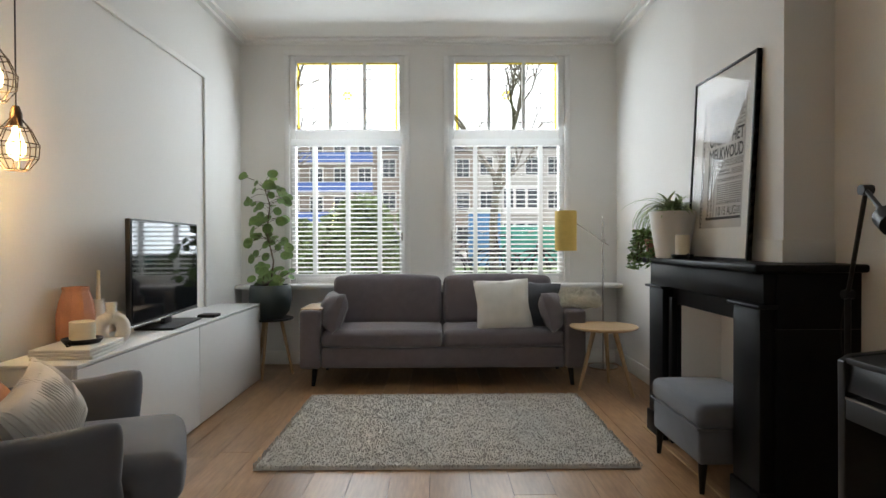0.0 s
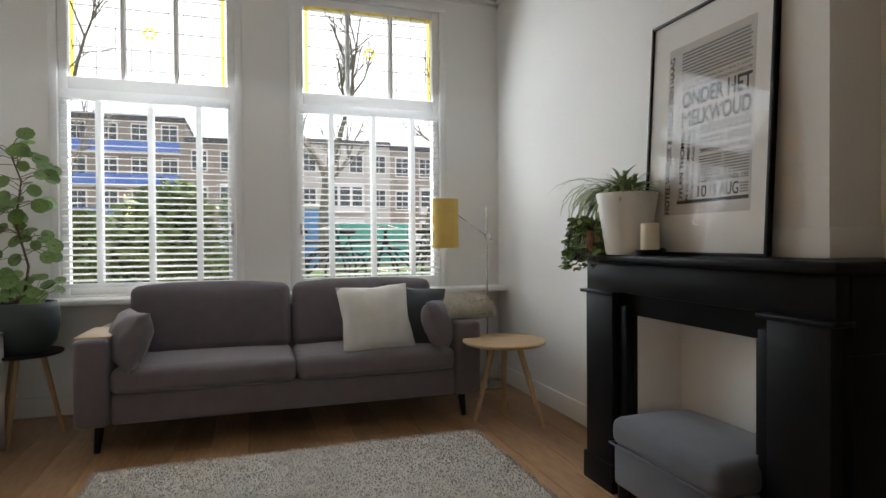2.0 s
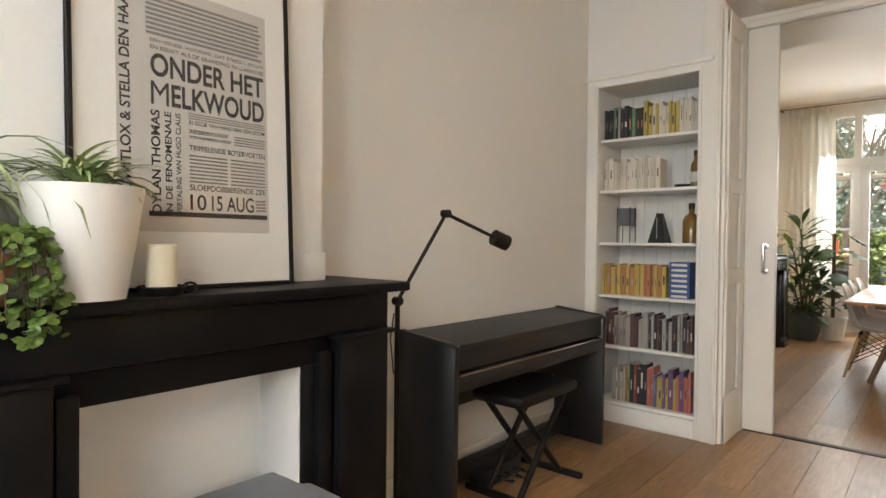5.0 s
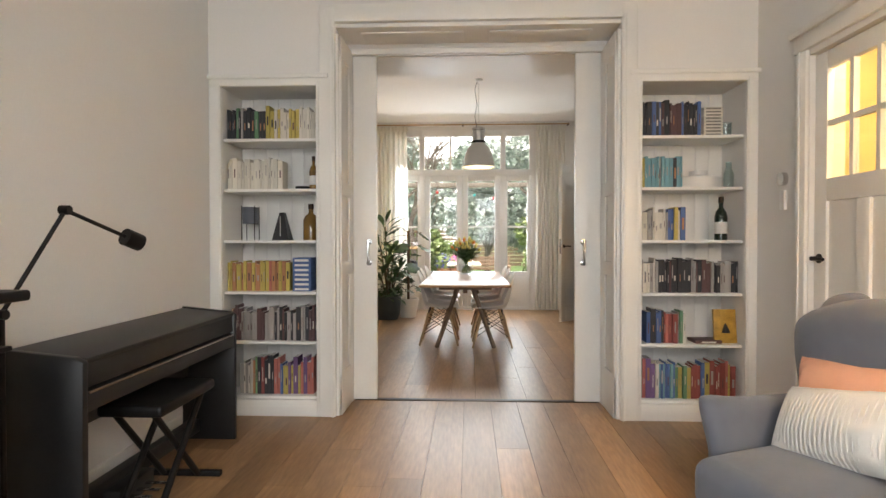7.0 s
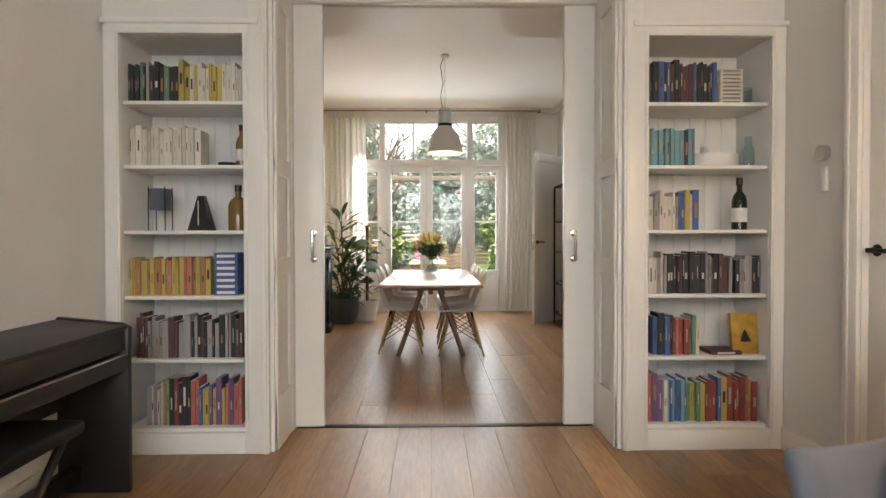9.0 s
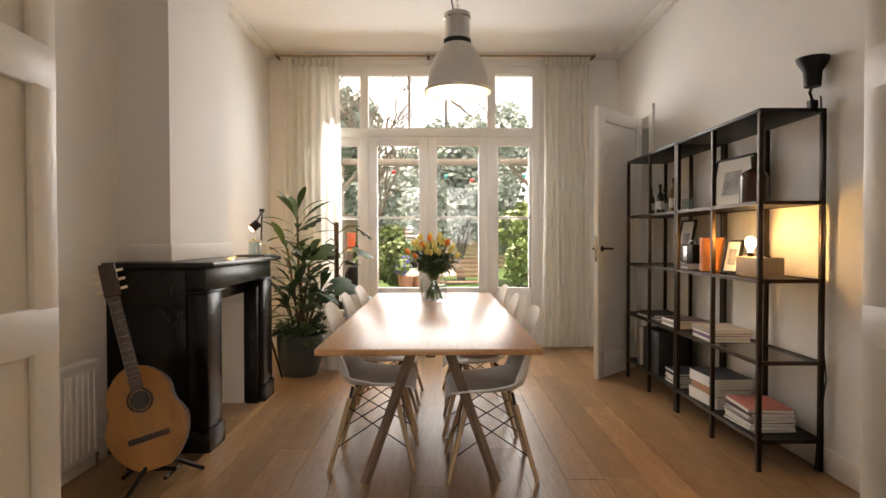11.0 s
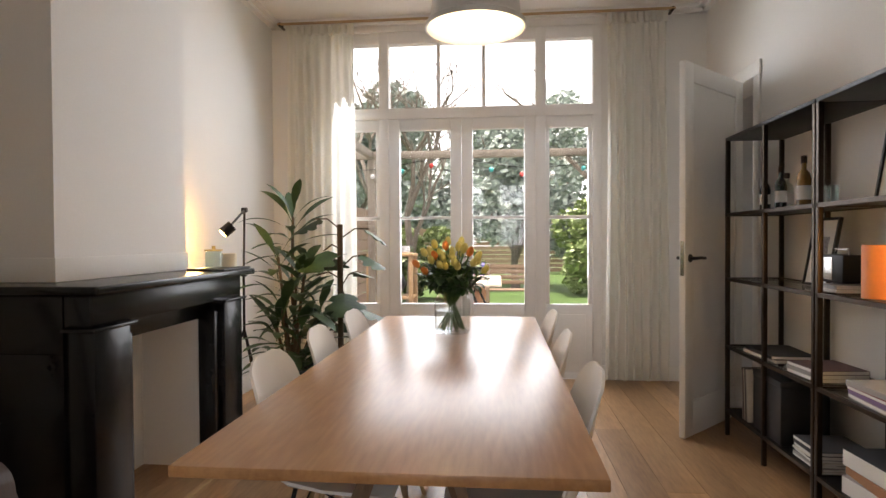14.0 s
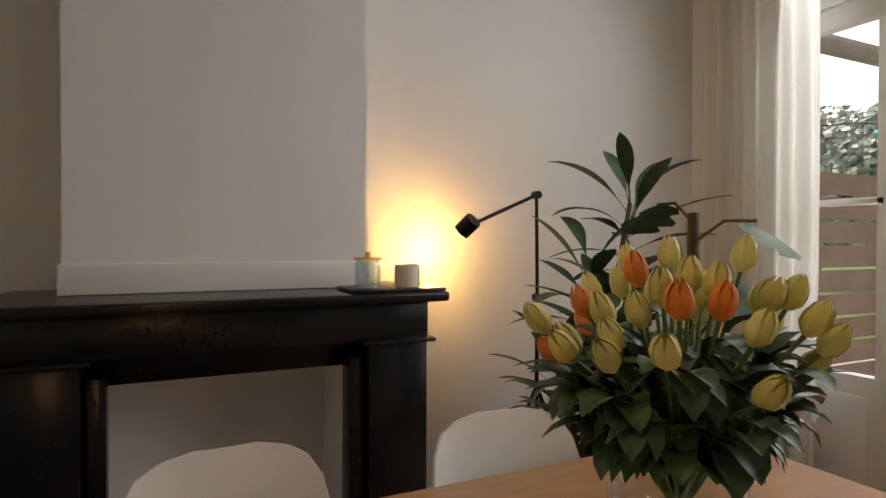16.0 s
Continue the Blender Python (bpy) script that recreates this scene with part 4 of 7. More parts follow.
# ---- fireplaces: the wall faces -x; y0 is its south end ----
def fireplace(M_STONE, name, yc, half, xw, xf, xp, xs, ztop, oy0, oy1, oz, label, xb, bh):
    """xw wall, xf front face, xp front of the pilasters, xs front of the shelf, xb the chimney breast's front, bh its half width."""
    wall("wall_chimney_breast", xb, yc - bh, ztop, xw, yc + bh, 3.4, label="off-white painted chimney breast")
    solo("trim_chimney_base", B(xb - 0.012, yc - bh - 0.012, ztop, xw, yc + bh + 0.012, ztop + 0.10, 0.004), M_WALL, "painted plinth of the chimney breast", "trim", kind="structure")
    f = thing(name, at(0, 0, 0), label, "fireplace")
    part("mantel_shelf", B(xs, yc - half - 0.05, ztop - 0.035, xw, yc + half + 0.05, ztop - 0.001, 0.010, 3), M_STONE, f)
    part("lintel", B(xf, yc - half, oz, xw, yc + half, ztop - 0.036, 0.003), M_STONE, f)
    part("frieze", B(xp + 0.01, yc - half + 0.004, oz + 0.10, xf - 0.001, yc + half - 0.004, ztop - 0.037, 0.004), M_STONE, f)
    for a, b in ((yc - half, oy0), (oy1, yc + half)):
        part("jamb", B(xf, a, 0.0, xw, b, oz - 0.001, 0.003), M_STONE, f)
        pa, pb = (a, a + 0.24) if a < yc - 0.3 else (b - 0.24, b)
        part("pilaster", B(xp, pa + 0.012, 0.13, xf - 0.001, pb - 0.012, oz + 0.085, 0.004), M_STONE, f)
        part("pilaster_inset", B(xp + 0.03, (pb if pa < yc - 0.3 else pa - 0.05), 0.0, xf - 0.002, (pb + 0.05 if pa < yc - 0.3 else pa), oz + 0.04, 0.004), M_STONE, f)
        part("plinth_block", B(xp - 0.012, pa, 0.0, xf - 0.001, pb, 0.13, 0.006), M_STONE, f)
        part("ledge", B(xp - 0.02, pa - 0.015, oz + 0.085, xf - 0.001, pb + 0.015, oz + 0.10, 0.004), M_STONE, f)
    part("hearth_back", B(xw - 0.10, oy0, 0.0, xw - 0.07, oy1, oz - 0.001), M_WALL, f, "white painted hearth lining", smooth=0)
    for y0, y1 in ((oy0, oy0 + 0.006), (oy1 - 0.006, oy1)):
        part("hearth_side", B(xf + 0.02, y0, 0.0, xw - 0.1, y1, oz - 0.007), M_WALL, f, "white painted hearth lining", smooth=0)
    part("hearth_ceiling", B(xf + 0.02, oy0, oz - 0.006, xw - 0.1, oy1, oz - 0.0005), M_WALL, f, "white painted hearth lining", smooth=0)
    bm = bmesh.new()
    box(bm, xp - 0.03, yc - half - 0.03, 0.0, xp - 0.014, yc + half + 0.03, 0.006)
    part("hearth_strip", bm, M_OAK, f, "thin pale floor strip")
    return f


fireplace(M_BLACKP, "fireplace", 3.142, 0.643, LE, 1.49, 1.425, 1.37, 1.085, 2.83, 3.49, 0.815, "black painted marble fireplace with white hearth", 1.615, 0.475)
fireplace(M_BLACK, "fireplace", -3.49, 0.65, DE, 1.45, 1.33, 1.27, 1.095, -3.88, -3.10, 0.83, "black marble fireplace with white hearth", 1.60, 0.50)

ot = thing("ottoman", at(1.49, 3.08, 0), "blue-grey upholstered footstool before the hearth", "ottoman")
part("body", soft(bmesh.new(), -0.19, -0.29, 0.14, 0.19, 0.29, 0.31, 0.02, 3), M_FABB, ot)
part("seat_pad", soft(bmesh.new(), -0.20, -0.30, 0.305, 0.20, 0.30, 0.42, 0.04, 5, 0.015), M_FABB, ot)
part("piping", tube(bmesh.new(), [(-0.2, -0.3, 0.31), (0.2, -0.3, 0.31), (0.2, 0.3, 0.31), (-0.2, 0.3, 0.31), (-0.2, -0.3, 0.31)], 0.005), M_FABB, ot)
for x in (-0.16, 0.16):
    for y in (-0.26, 0.26):
        part("leg", rod(bmesh.new(), (x * 1.04, y * 1.02, 0), (x, y, 0.15), 0.012, 0.022), M_BLKM, ot)


# ---- poster ----
def text_mesh(body, size, material, name, parent, m, width=None, height=None, bold=0.0):
    cu = bpy.data.curves.new(name, "FONT")
    cu.body, cu.size, cu.align_x, cu.align_y, cu.offset = body, size, "LEFT", "BOTTOM", bold
    ob = bpy.data.objects.new(name, cu)
    scene.collection.objects.link(ob)
    dg = bpy.context.evaluated_depsgraph_get()
    me = bpy.data.meshes.new_from_object(ob.evaluated_get(dg))
    bpy.data.objects.remove(ob)
    xs = [v.co.x for v in me.vertices] or [0, 1]
    ys = [v.co.y for v in me.vertices] or [0, 1]
    sx = width / (max(xs) - min(xs)) if width else 1
    sy = height / (max(ys) - min(ys)) if height else sx
    for v in me.vertices:
        v.co.x, v.co.y = (v.co.x - min(xs)) * sx, (v.co.y - min(ys)) * sy
    me.materials.clear()
    me.materials.append(material)
    o = new(name, me)
    o.parent, o.matrix_basis = parent, m
    return o


PW_, PH_ = 0.655, 1.00
po = thing("framed_poster", Matrix.Translation((1.545, 3.490, 1.086)) @ pose(0, 0, 0, 0, 0, -90) @ pose(0, 0, 0, 87, 0, 0), "framed grey letterpress theatre poster leaning on the chimney", "poster")
part("backing", B(0, 0, -0.018, PW_, PH_, -0.004), M_PAPER, po, smooth=0)
bm = bmesh.new()
for a in ((0, 0, 0.012, PH_), (PW_ - 0.012, 0, PW_, PH_), (0.012, 0, PW_ - 0.012, 0.012), (0.012, PH_ - 0.012, PW_ - 0.012, PH_)):
    box(bm, a[0], a[1], -0.020, a[2], a[3], 0.006, 0.002)
part("frame", bm, M_BLKM, po, "thin dark metal frame")
part("print", B(0.115, 0.165, -0.004, 0.545, 0.865, -0.003), M_PRINT, po, "grey printed sheet", smooth=0)


def words(body, x, y, w, h, mt=None, rot=0, bold=0.0025):
    m = Matrix.Translation((x, y, -0.0022)) @ pose(0, 0, 0, 0, 0, rot)
    text_mesh(body, 0.1, mt or M_INK, "lettering", po, m, w, h, bold)


words("ONDER HET", 0.20, 0.600, 0.335, 0.066)
words("M", 0.20, 0.520, 0.047, 0.066, bold=0.0)
words("ELKWOUD", 0.254, 0.520, 0.281, 0.066)
words("HOTEL WITLOX & STELLA DEN HAAG", 0.148, 0.170, 0.66, 0.026, rot=90)
words("DYLAN THOMAS", 0.222, 0.215, 0.29, 0.024, rot=90)
words("IN DE FENOMENALE", 0.252, 0.215, 0.29, 0.018, rot=90, bold=0.002)
words("VERTALING VAN HUGO CLAUS", 0.277, 0.215, 0.29, 0.014, rot=90, bold=0.001)
words("EN BEUKT ALS DE BRANDING IN LLAREGYB!", 0.20, 0.675, 0.335, 0.012, bold=0.001)
words("EEN VISUEEL HOORSPEL DAT STREELT, GOLFT", 0.20, 0.694, 0.335, 0.012, bold=0.001)
words("IN REGIE VAN HANS VAN DEN BOOM", 0.30, 0.478, 0.235, 0.013, bold=0.001)
words("SNEBBEBEKKENDE", 0.30, 0.453, 0.115, 0.012, bold=0.001)
words("VISWIJFMEEUWEN!", 0.30, 0.435, 0.125, 0.012, bold=0.001)
words("TRIPPELENDE BOTERVOETEN", 0.30, 0.403, 0.235, 0.016, bold=0.001)
words("SLOEPDOBBERENDE ZEE", 0.30, 0.287, 0.235, 0.017, bold=0.001)
words("10", 0.30, 0.229, 0.046, 0.046, bold=0.0012)
words("15 AUG", 0.362, 0.229, 0.132, 0.046, bold=0.0012)
part("print_bar", B(0.19, 0.208, -0.003, 0.538, 0.222, -0.0022), M_INK, po, smooth=0)
bm = bmesh.new()
for k in range(9):
    box(bm, 0.19, 0.716 + k * 0.0135, -0.003, 0.19 + 0.345 * rp.uniform(0.95, 1), 0.724 + k * 0.0135, -0.0023)
for k in range(8):
    z = 0.310 + k * 0.0108
    box(bm, 0.30, z, -0.003, 0.412, z + 0.005, -0.0023)
    box(bm, 0.422, z, -0.003, 0.535, z + 0.005, -0.0023)
for k in range(3):
    box(bm, 0.30, 0.495 + k * 0.007, -0.003, 0.535, 0.4985 + k * 0.007, -0.0023)
for k in range(4):
    box(bm, 0.435, 0.435 + k * 0.008, -0.003, 0.535, 0.439 + k * 0.008, -0.0023)
for k in range(4):
    box(bm, 0.50, 0.233 + k * 0.010, -0.003, 0.535, 0.239 + k * 0.010, -0.0023)
part("small_print", bm, M_INKM, po, "rows of small print", smooth=0)
for ob in po.children:
    if ob.name.split(".")[0] in ("print", "lettering", "print_bar", "small_print"):
        ob.matrix_basis = Matrix.Translation((-0.005, 0, 0)) @ Matrix.Diagonal((1.056, 1, 1, 1)) @ ob.matrix_basis
gp = part("glazing", B(0.011, 0.011, 0.000, PW_ - 0.011, PH_ - 0.011, 0.002), glass("poster glazing", edge=0.15, base=0.014), po, "clear glazing", smooth=0)


# ---- plants on the mantelpiece ----
def spider(m, n, length, seed, label, profile, material, down=1.0, bias=(0, 0)):
    p = pot(m, profile, material, label)
    r = random.Random(seed)
    top = max(z for _, z in profile)
    bm = bmesh.new()
    for k in range(n):
        a = r.uniform(0, math.tau)
        o = Vector((math.cos(a) + bias[0], math.sin(a) + bias[1], 0))
        blade(bm, (r.uniform(-0.04, 0.04), r.uniform(-0.04, 0.04), top - 0.02), o, length * r.uniform(0.55, 1.1), r.uniform(0.013, 0.021), r.uniform(1.5, 2.6) * down, 7, r.uniform(0.7, 1.45))
    part("leaves", bm, M_LEAFG, p)
    return p


spider(at(1.455, 3.487, 1.085), 95, 0.19, 5, "leafy green plant in a tapered white pot", [(0, 0), (0.090, 0), (0.130, 0.258), (0.130, 0.268), (0.121, 0.268), (0.117, 0.2)], M_CERW, 0.8)
spider(at(1.60, 3.735, 1.085), 130, 0.44, 6, "arching striped spider plant in a white pot", [(0, 0), (0.07, 0), (0.09, 0.20), (0.09, 0.21), (0.082, 0.21), (0.08, 0.15)], M_CERW, 1.55, (-0.25, 0.55))
tp = pot(at(1.43, 3.69, 1.085), [(0, 0), (0.045, 0), (0.06, 0.10), (0.065, 0.11), (0.055, 0.11), (0.05, 0.08)], M_TERRA, "trailing green plant in a terracotta pot")
bm, bl = bmesh.new(), bmesh.new()
for k in range(34):
    a = rp.uniform(1.2, 5.0)
    pts, p = [], Vector((0.03 * math.cos(a), 0.03 * math.sin(a), 0.11))
    vel = Vector((math.cos(a) * 0.035, math.sin(a) * 0.035, 0.03))
    for s in range(9):
        pts.append(p.copy())
        p = p + vel
        vel = Vector((vel.x * 0.7, vel.y * 0.7, max(vel.z - 0.018, -0.036)))
        if p.z < 0.005 and p.x > -0.075:
            p.z, p.x = 0.01, p.x - 0.012
        for _ in range(3):
            roundleaf(bl, p + Vector((rp.uniform(-0.018, 0.018), rp.uniform(-0.018, 0.018), rp.uniform(-0.012, 0.018))), (rp.uniform(-1, 0.4), rp.uniform(-0.7, 0.7), rp.uniform(0.2, 1)), rp.uniform(0.007, 0.013), 0.15, 6, 1.25)
    tube(bm, pts, 0.0016, 4)
tagged(part("stems", bm, M_STEM, tp), kind="stuff")
part("leaves", bl, M_LEAFP, tp)
candle(at(1.44, 3.312, 1.085), 0.037, 0.118, "cream pillar candle in a black chamberstick")

# ---- digital piano, bench, lamp ----
pn = thing("digital_piano", at(1.66, 1.367, 0) @ Matrix.Diagonal((1, 1.103, 1, 1)), "black digital piano against the wall", "piano")
for y in (-0.655, 0.625):
    bm = bmesh.new()
    outl = [(-0.20, 0.0), (-0.20, 0.60), (-0.205, 0.775), (-0.17, 0.795), (0.13, 0.825), (0.13, 0.0)]
    va = [bm.verts.new((x, y, z)) for x, z in outl]
    vb = [bm.verts.new((x, y + 0.03, z)) for x, z in outl]
    bm.faces.new(va)
    bm.faces.new(vb[::-1])
    for k in range(len(outl)):
        bm.faces.new((va[k], vb[k], vb[(k + 1) % 6], va[(k + 1) % 6]))
    bmesh.ops.bevel(bm, geom=bm.edges[:], offset=0.005, segments=2, profile=0.5, affect="EDGES")
    part("side_panel", bm, M_BLACKW, pn)
part("lid", B(-0.165, -0.625, -0.022, 0.165, 0.625, 0.0, 0.006, m=pose(-0.035, 0, 0.802, 0, -5, 0)), M_BLACKW, pn)
part("fallboard", B(-0.012, -0.625, -0.05, 0.012, 0.625, 0.05, 0.004, m=pose(-0.178, 0, 0.722, 0, 4, 0)), M_BLACKW, pn)
part("keybed", B(-0.20, -0.624, 0.58, 0.12, 0.624, 0.655, 0.006), M_BLACKW, pn)
part("trim_strip", B(-0.203, -0.62, 0.65, -0.198, 0.62, 0.658), M_CHROME, pn, "thin metal strip")
part("back_board", B(0.09, -0.624, 0.40, 0.115, 0.624, 0.58), M_BLACKW, pn)
part("pedal_bar", B(0.02, -0.624, 0.05, 0.08, 0.624, 0.13, 0.005), M_BLACKW, pn)
part("pedal_box", B(-0.06, -0.02, 0.0, 0.08, 0.24, 0.09, 0.006), M_BLACKW, pn)
for k in range(3):
    part("pedal", B(-0.17, 0.03 + k * 0.07, 0.035, -0.05, 0.055 + k * 0.07, 0.045, 0.004), M_CHROME, pn, "chrome pedal")
be = thing("piano_bench", at(1.50, 1.46, 0), "black folding x-frame piano bench", "bench")
part("seat", soft(bmesh.new(), -0.15, -0.27, 0.455, 0.15, 0.27, 0.51, 0.02, 3), M_BLKM, be)
for x in (-0.09, 0.09):
    for s in (-1, 1):
        part("brace", rod(bmesh.new(), (x + s * 0.018, -0.22 * s, 0.02), (x + s * 0.018, 0.20 * s, 0.46), 0.016), M_BLKM, be)
for y in (-0.24, 0.24):
    part("foot", B(-0.19, y - 0.018, 0.0, 0.19, y + 0.018, 0.03, 0.006), M_BLKM, be)


def arm_lamp(m, joint, elbow, head, aim, label, lit=False, tripod=False):
    l = thing("arm_lamp", m, label, "lamp")
    j, e, h, a = Vector(joint), Vector(elbow), Vector(head), Vector(aim).normalized()
    if tripod:
        for k in range(3):
            an = k * math.tau / 3 + 0.5
            part("leg", rod(bmesh.new(), (0.26 * math.cos(an), 0.26 * math.sin(an), 0), (0, 0, 0.62), 0.009), M_BLKM, l)
        part("pole", rod(bmesh.new(), (0, 0, 0.55), j, 0.009), M_BLKM, l)
    else:
        part("base", lathe(bmesh.new(), [(0, 0), (0.12, 0), (0.12, 0.018), (0.02, 0.03), (0, 0.03)]), M_BLKM, l)
        part("pole", rod(bmesh.new(), (0, 0, 0.02), j, 0.011), M_BLKM, l)
    part("lower_arm", rod(bmesh.new(), j, e, 0.008), M_BLKM, l)
    part("upper_arm", rod(bmesh.new(), e, h, 0.008), M_BLKM, l)
    for q in (j, e):
        part("joint", rod(bmesh.new(), q - Vector((0.018, 0, 0)), q + Vector((0.018, 0, 0)), 0.018), M_BLKM, l)
    bm = bmesh.new()
    rod(bm, h - a * 0.045, h + a * 0.03, 0.036, n=20)
    lathe_m = bmesh.new()
    part("head", bm, M_BLKM, l)
    lathe_m.free()
    if lit:
        part("bulb", rod(bmesh.new(), h + a * 0.031, h + a * 0.036, 0.028, n=16), M_BULB, l, "glowing bulb")
    else:
        part("cord", tube(bmesh.new(), [j + Vector((0, 0.02, -0.05)), j + Vector((0, 0.04, -0.15)), j + Vector((0, 0.02, -0.3))], 0.003), M_BLKM, l)
    return l


arm_lamp(at(1.62, 2.27, 0), (0, 0, 0.98), (-0.085, -0.205, 1.35), (-0.20, -0.46, 1.235), (-0.35, -0.85, -0.35), "black jointed floor lamp beside the piano")


# ---- built-in bookshelves ----


BOOKN = [0]
BOOKM = {}


def shelf_books(x_left, x_right, z, y_face, spec, seed, way=-1):
    """A row of books seen from +y; x runs from the viewer's left (x_left) to the right."""
    r = random.Random(seed)
    x = x_left
    for ci, count, hmin, hmax in spec:
        for _ in range(count):
            w = r.choice((0.012, 0.015, 0.018, 0.022, 0.027, 0.034))
            h = round(r.uniform(hmin, hmax) / 0.012) * 0.012
            if way * (x + way * w) > way * x_right:
                return x
            c = ci if isinstance(ci, int) else r.choice(ci)
            key = (w, h, c)
            if key not in BOOKM:
                bm = bmesh.new()
                box(bm, -w / 2, -0.12, 0, w / 2, 0, h, 0.0018, 1)
                cov = mesh_ob("book", bm, LIB[c])
                bm = bmesh.new()
                box(bm, -w / 2 * 0.82, -0.121, 0.004, w / 2 * 0.82, -0.004, h + 0.0006)
                pg = mesh_ob("page_block", bm, M_PAPER, 0)
                pg.parent = cov
                bm = bmesh.new()
                lc = LIB[r.choice((WH, GY, GY, OR, BR))] if c in (K, RD, BL, BR, PU, GR, TE, SC) else LIB[r.choice((GY, GY, BR, K))]
                zz = h * r.uniform(0.3, 0.45)
                tw = r.choice((0.08, 0.13, 0.22))
                box(bm, -w * tw, 0.0, zz, w * tw, 0.0006, zz + h * r.uniform(0.12, 0.4))
                sp = mesh_ob("spine_title", bm, lc, 0)
                sp.parent = cov
                BOOKM[key] = cov
                ob = cov
                ob.matrix_basis = pose(x + way * w / 2, y_face, z, 0, 0, 0)
            else:
                ob = copy_thing(BOOKM[key], pose(x + way * w / 2, y_face, z, 0, 0, 0))
            ob.location.y = y_face - r.uniform(0.0, 0.02)
            names = ["black", "cream", "yellow", "dark red", "blue", "orange-brown", "green", "grey", "dark brown", "teal", "purple", "bright red", "light green"]
            tagged(ob, "upright %s book on the white shelf" % names[c], "book", "books on the shelves")
            x += way * (w + 0.0012)
    return x


SZ = [0.134, 0.518, 0.87, 1.233, 1.595, 1.948]
for x0, x1, side in SH:
    b = thing("bookcase", at((x0 + x1) / 2, 0, 0), "built-in white bookcase with six shelves", "bookcase", "built-in bookcases", "structure")
    h = (x1 - x0) / 2
    for z in SZ:
        part("shelf", B(-h + 0.004, -0.175, z - 0.02, h - 0.004, PN - 0.012, z, 0.002), M_TRIM, b)
    bm = bmesh.new()
    for s in (-1, 1):
        box(bm, s * h, PN, 0.0, s * (h + 0.075), PN + 0.028, 2.36, 0.005)
        box(bm, s * (h + 0.008), PN + 0.028, 0.1, s * (h + 0.022), PN + 0.036, 2.33, 0.003)
    box(bm, -h - 0.075, PN, 2.305, h + 0.075, PN + 0.030, 2.36, 0.005)
    box(bm, -h - 0.09, PN, 2.355, h + 0.09, PN + 0.045, 2.385, 0.006)
    box(bm, -h - 0.075, PN, 0.0, h + 0.075, PN + 0.026, 0.115, 0.004)
    part("face_frame", bm, M_TRIM, b)
    for k in range(7):
        xx = -h + 2 * h * k / 7
        part("back_board", B(xx + 0.003, -0.188, 0.12, xx + 2 * h / 7 - 0.003, -0.182, 2.30, 0.002), M_TRIM, b)
YF = PN - 0.05
EL, ER, WL, WR = 1.735, 1.085, -1.17, -1.84
shelf_books(EL - 0.0, ER, SZ[5], YF, [((K, GR, K, GY), 13, 0.19, 0.23), ((YE, WH, WH), 11, 0.19, 0.24), (WH, 20, 0.19, 0.24)], 1)
shelf_books(EL, EL - 0.40, SZ[4], YF, [(WH, 14, 0.19, 0.23), ((GY, WH, WH), 7, 0.18, 0.22)], 2)
shelf_books(EL, EL - 0.46, SZ[2], YF, [((YE, YE, OR), 13, 0.19, 0.22), ((OR, SC, YE), 7, 0.2, 0.23), ((WH, GY), 9, 0.18, 0.22)], 3)
shelf_books(EL - 0.03, ER, SZ[1], YF, [(BR, 4, 0.22, 0.26), ((K, GY, BR), 24, 0.19, 0.25), ((K, BR, GY), 14, 0.2, 0.25)], 4)
shelf_books(EL - 0.08, ER, SZ[0], YF, [((WH, GY), 5, 0.2, 0.26), (OR, 1, 0.24, 0.25), (LG, 1, 0.26, 0.27), ((RD, K, BL), 5, 0.24, 0.28), ((BL, GY, SC, PU, YE), 26, 0.2, 0.27)], 5)
shelf_books(WL, WL - 0.42, SZ[5], YF, [((K, BR, BL, K), 32, 0.21, 0.25)], 6)
shelf_books(WL, WL - 0.30, SZ[4], YF, [(YE, 2, 0.2, 0.21), ((TE, GY), 6, 0.2, 0.22), ((BL, TE, K), 8, 0.2, 0.22)], 7)
shelf_books(WL, WL - 0.31, SZ[3], YF, [((WH, GY), 9, 0.19, 0.23), ((BL, WH, YE), 8, 0.19, 0.23)], 8)
shelf_books(WL, WR, SZ[2], YF, [((WH, GY), 6, 0.2, 0.24), ((K, K, GY, BR), 16, 0.2, 0.24), ((K, GY, WH), 20, 0.19, 0.23)], 9)
shelf_books(WL - 0.05, WL - 0.35, SZ[1], YF, [((K, BL), 5, 0.21, 0.24), ((RD, PU, SC), 4, 0.2, 0.23), ((GY, GR, WH), 4, 0.2, 0.23)], 10)
shelf_books(WL, WR, SZ[0], YF, [((SC, GY, PU), 4, 0.24, 0.3), (WH, 1, 0.24, 0.25), ((BL, TE), 7, 0.23, 0.26), ((GR, YE), 5, 0.21, 0.23), ((SC, RD, YE, BL), 22, 0.22, 0.27)], 11)
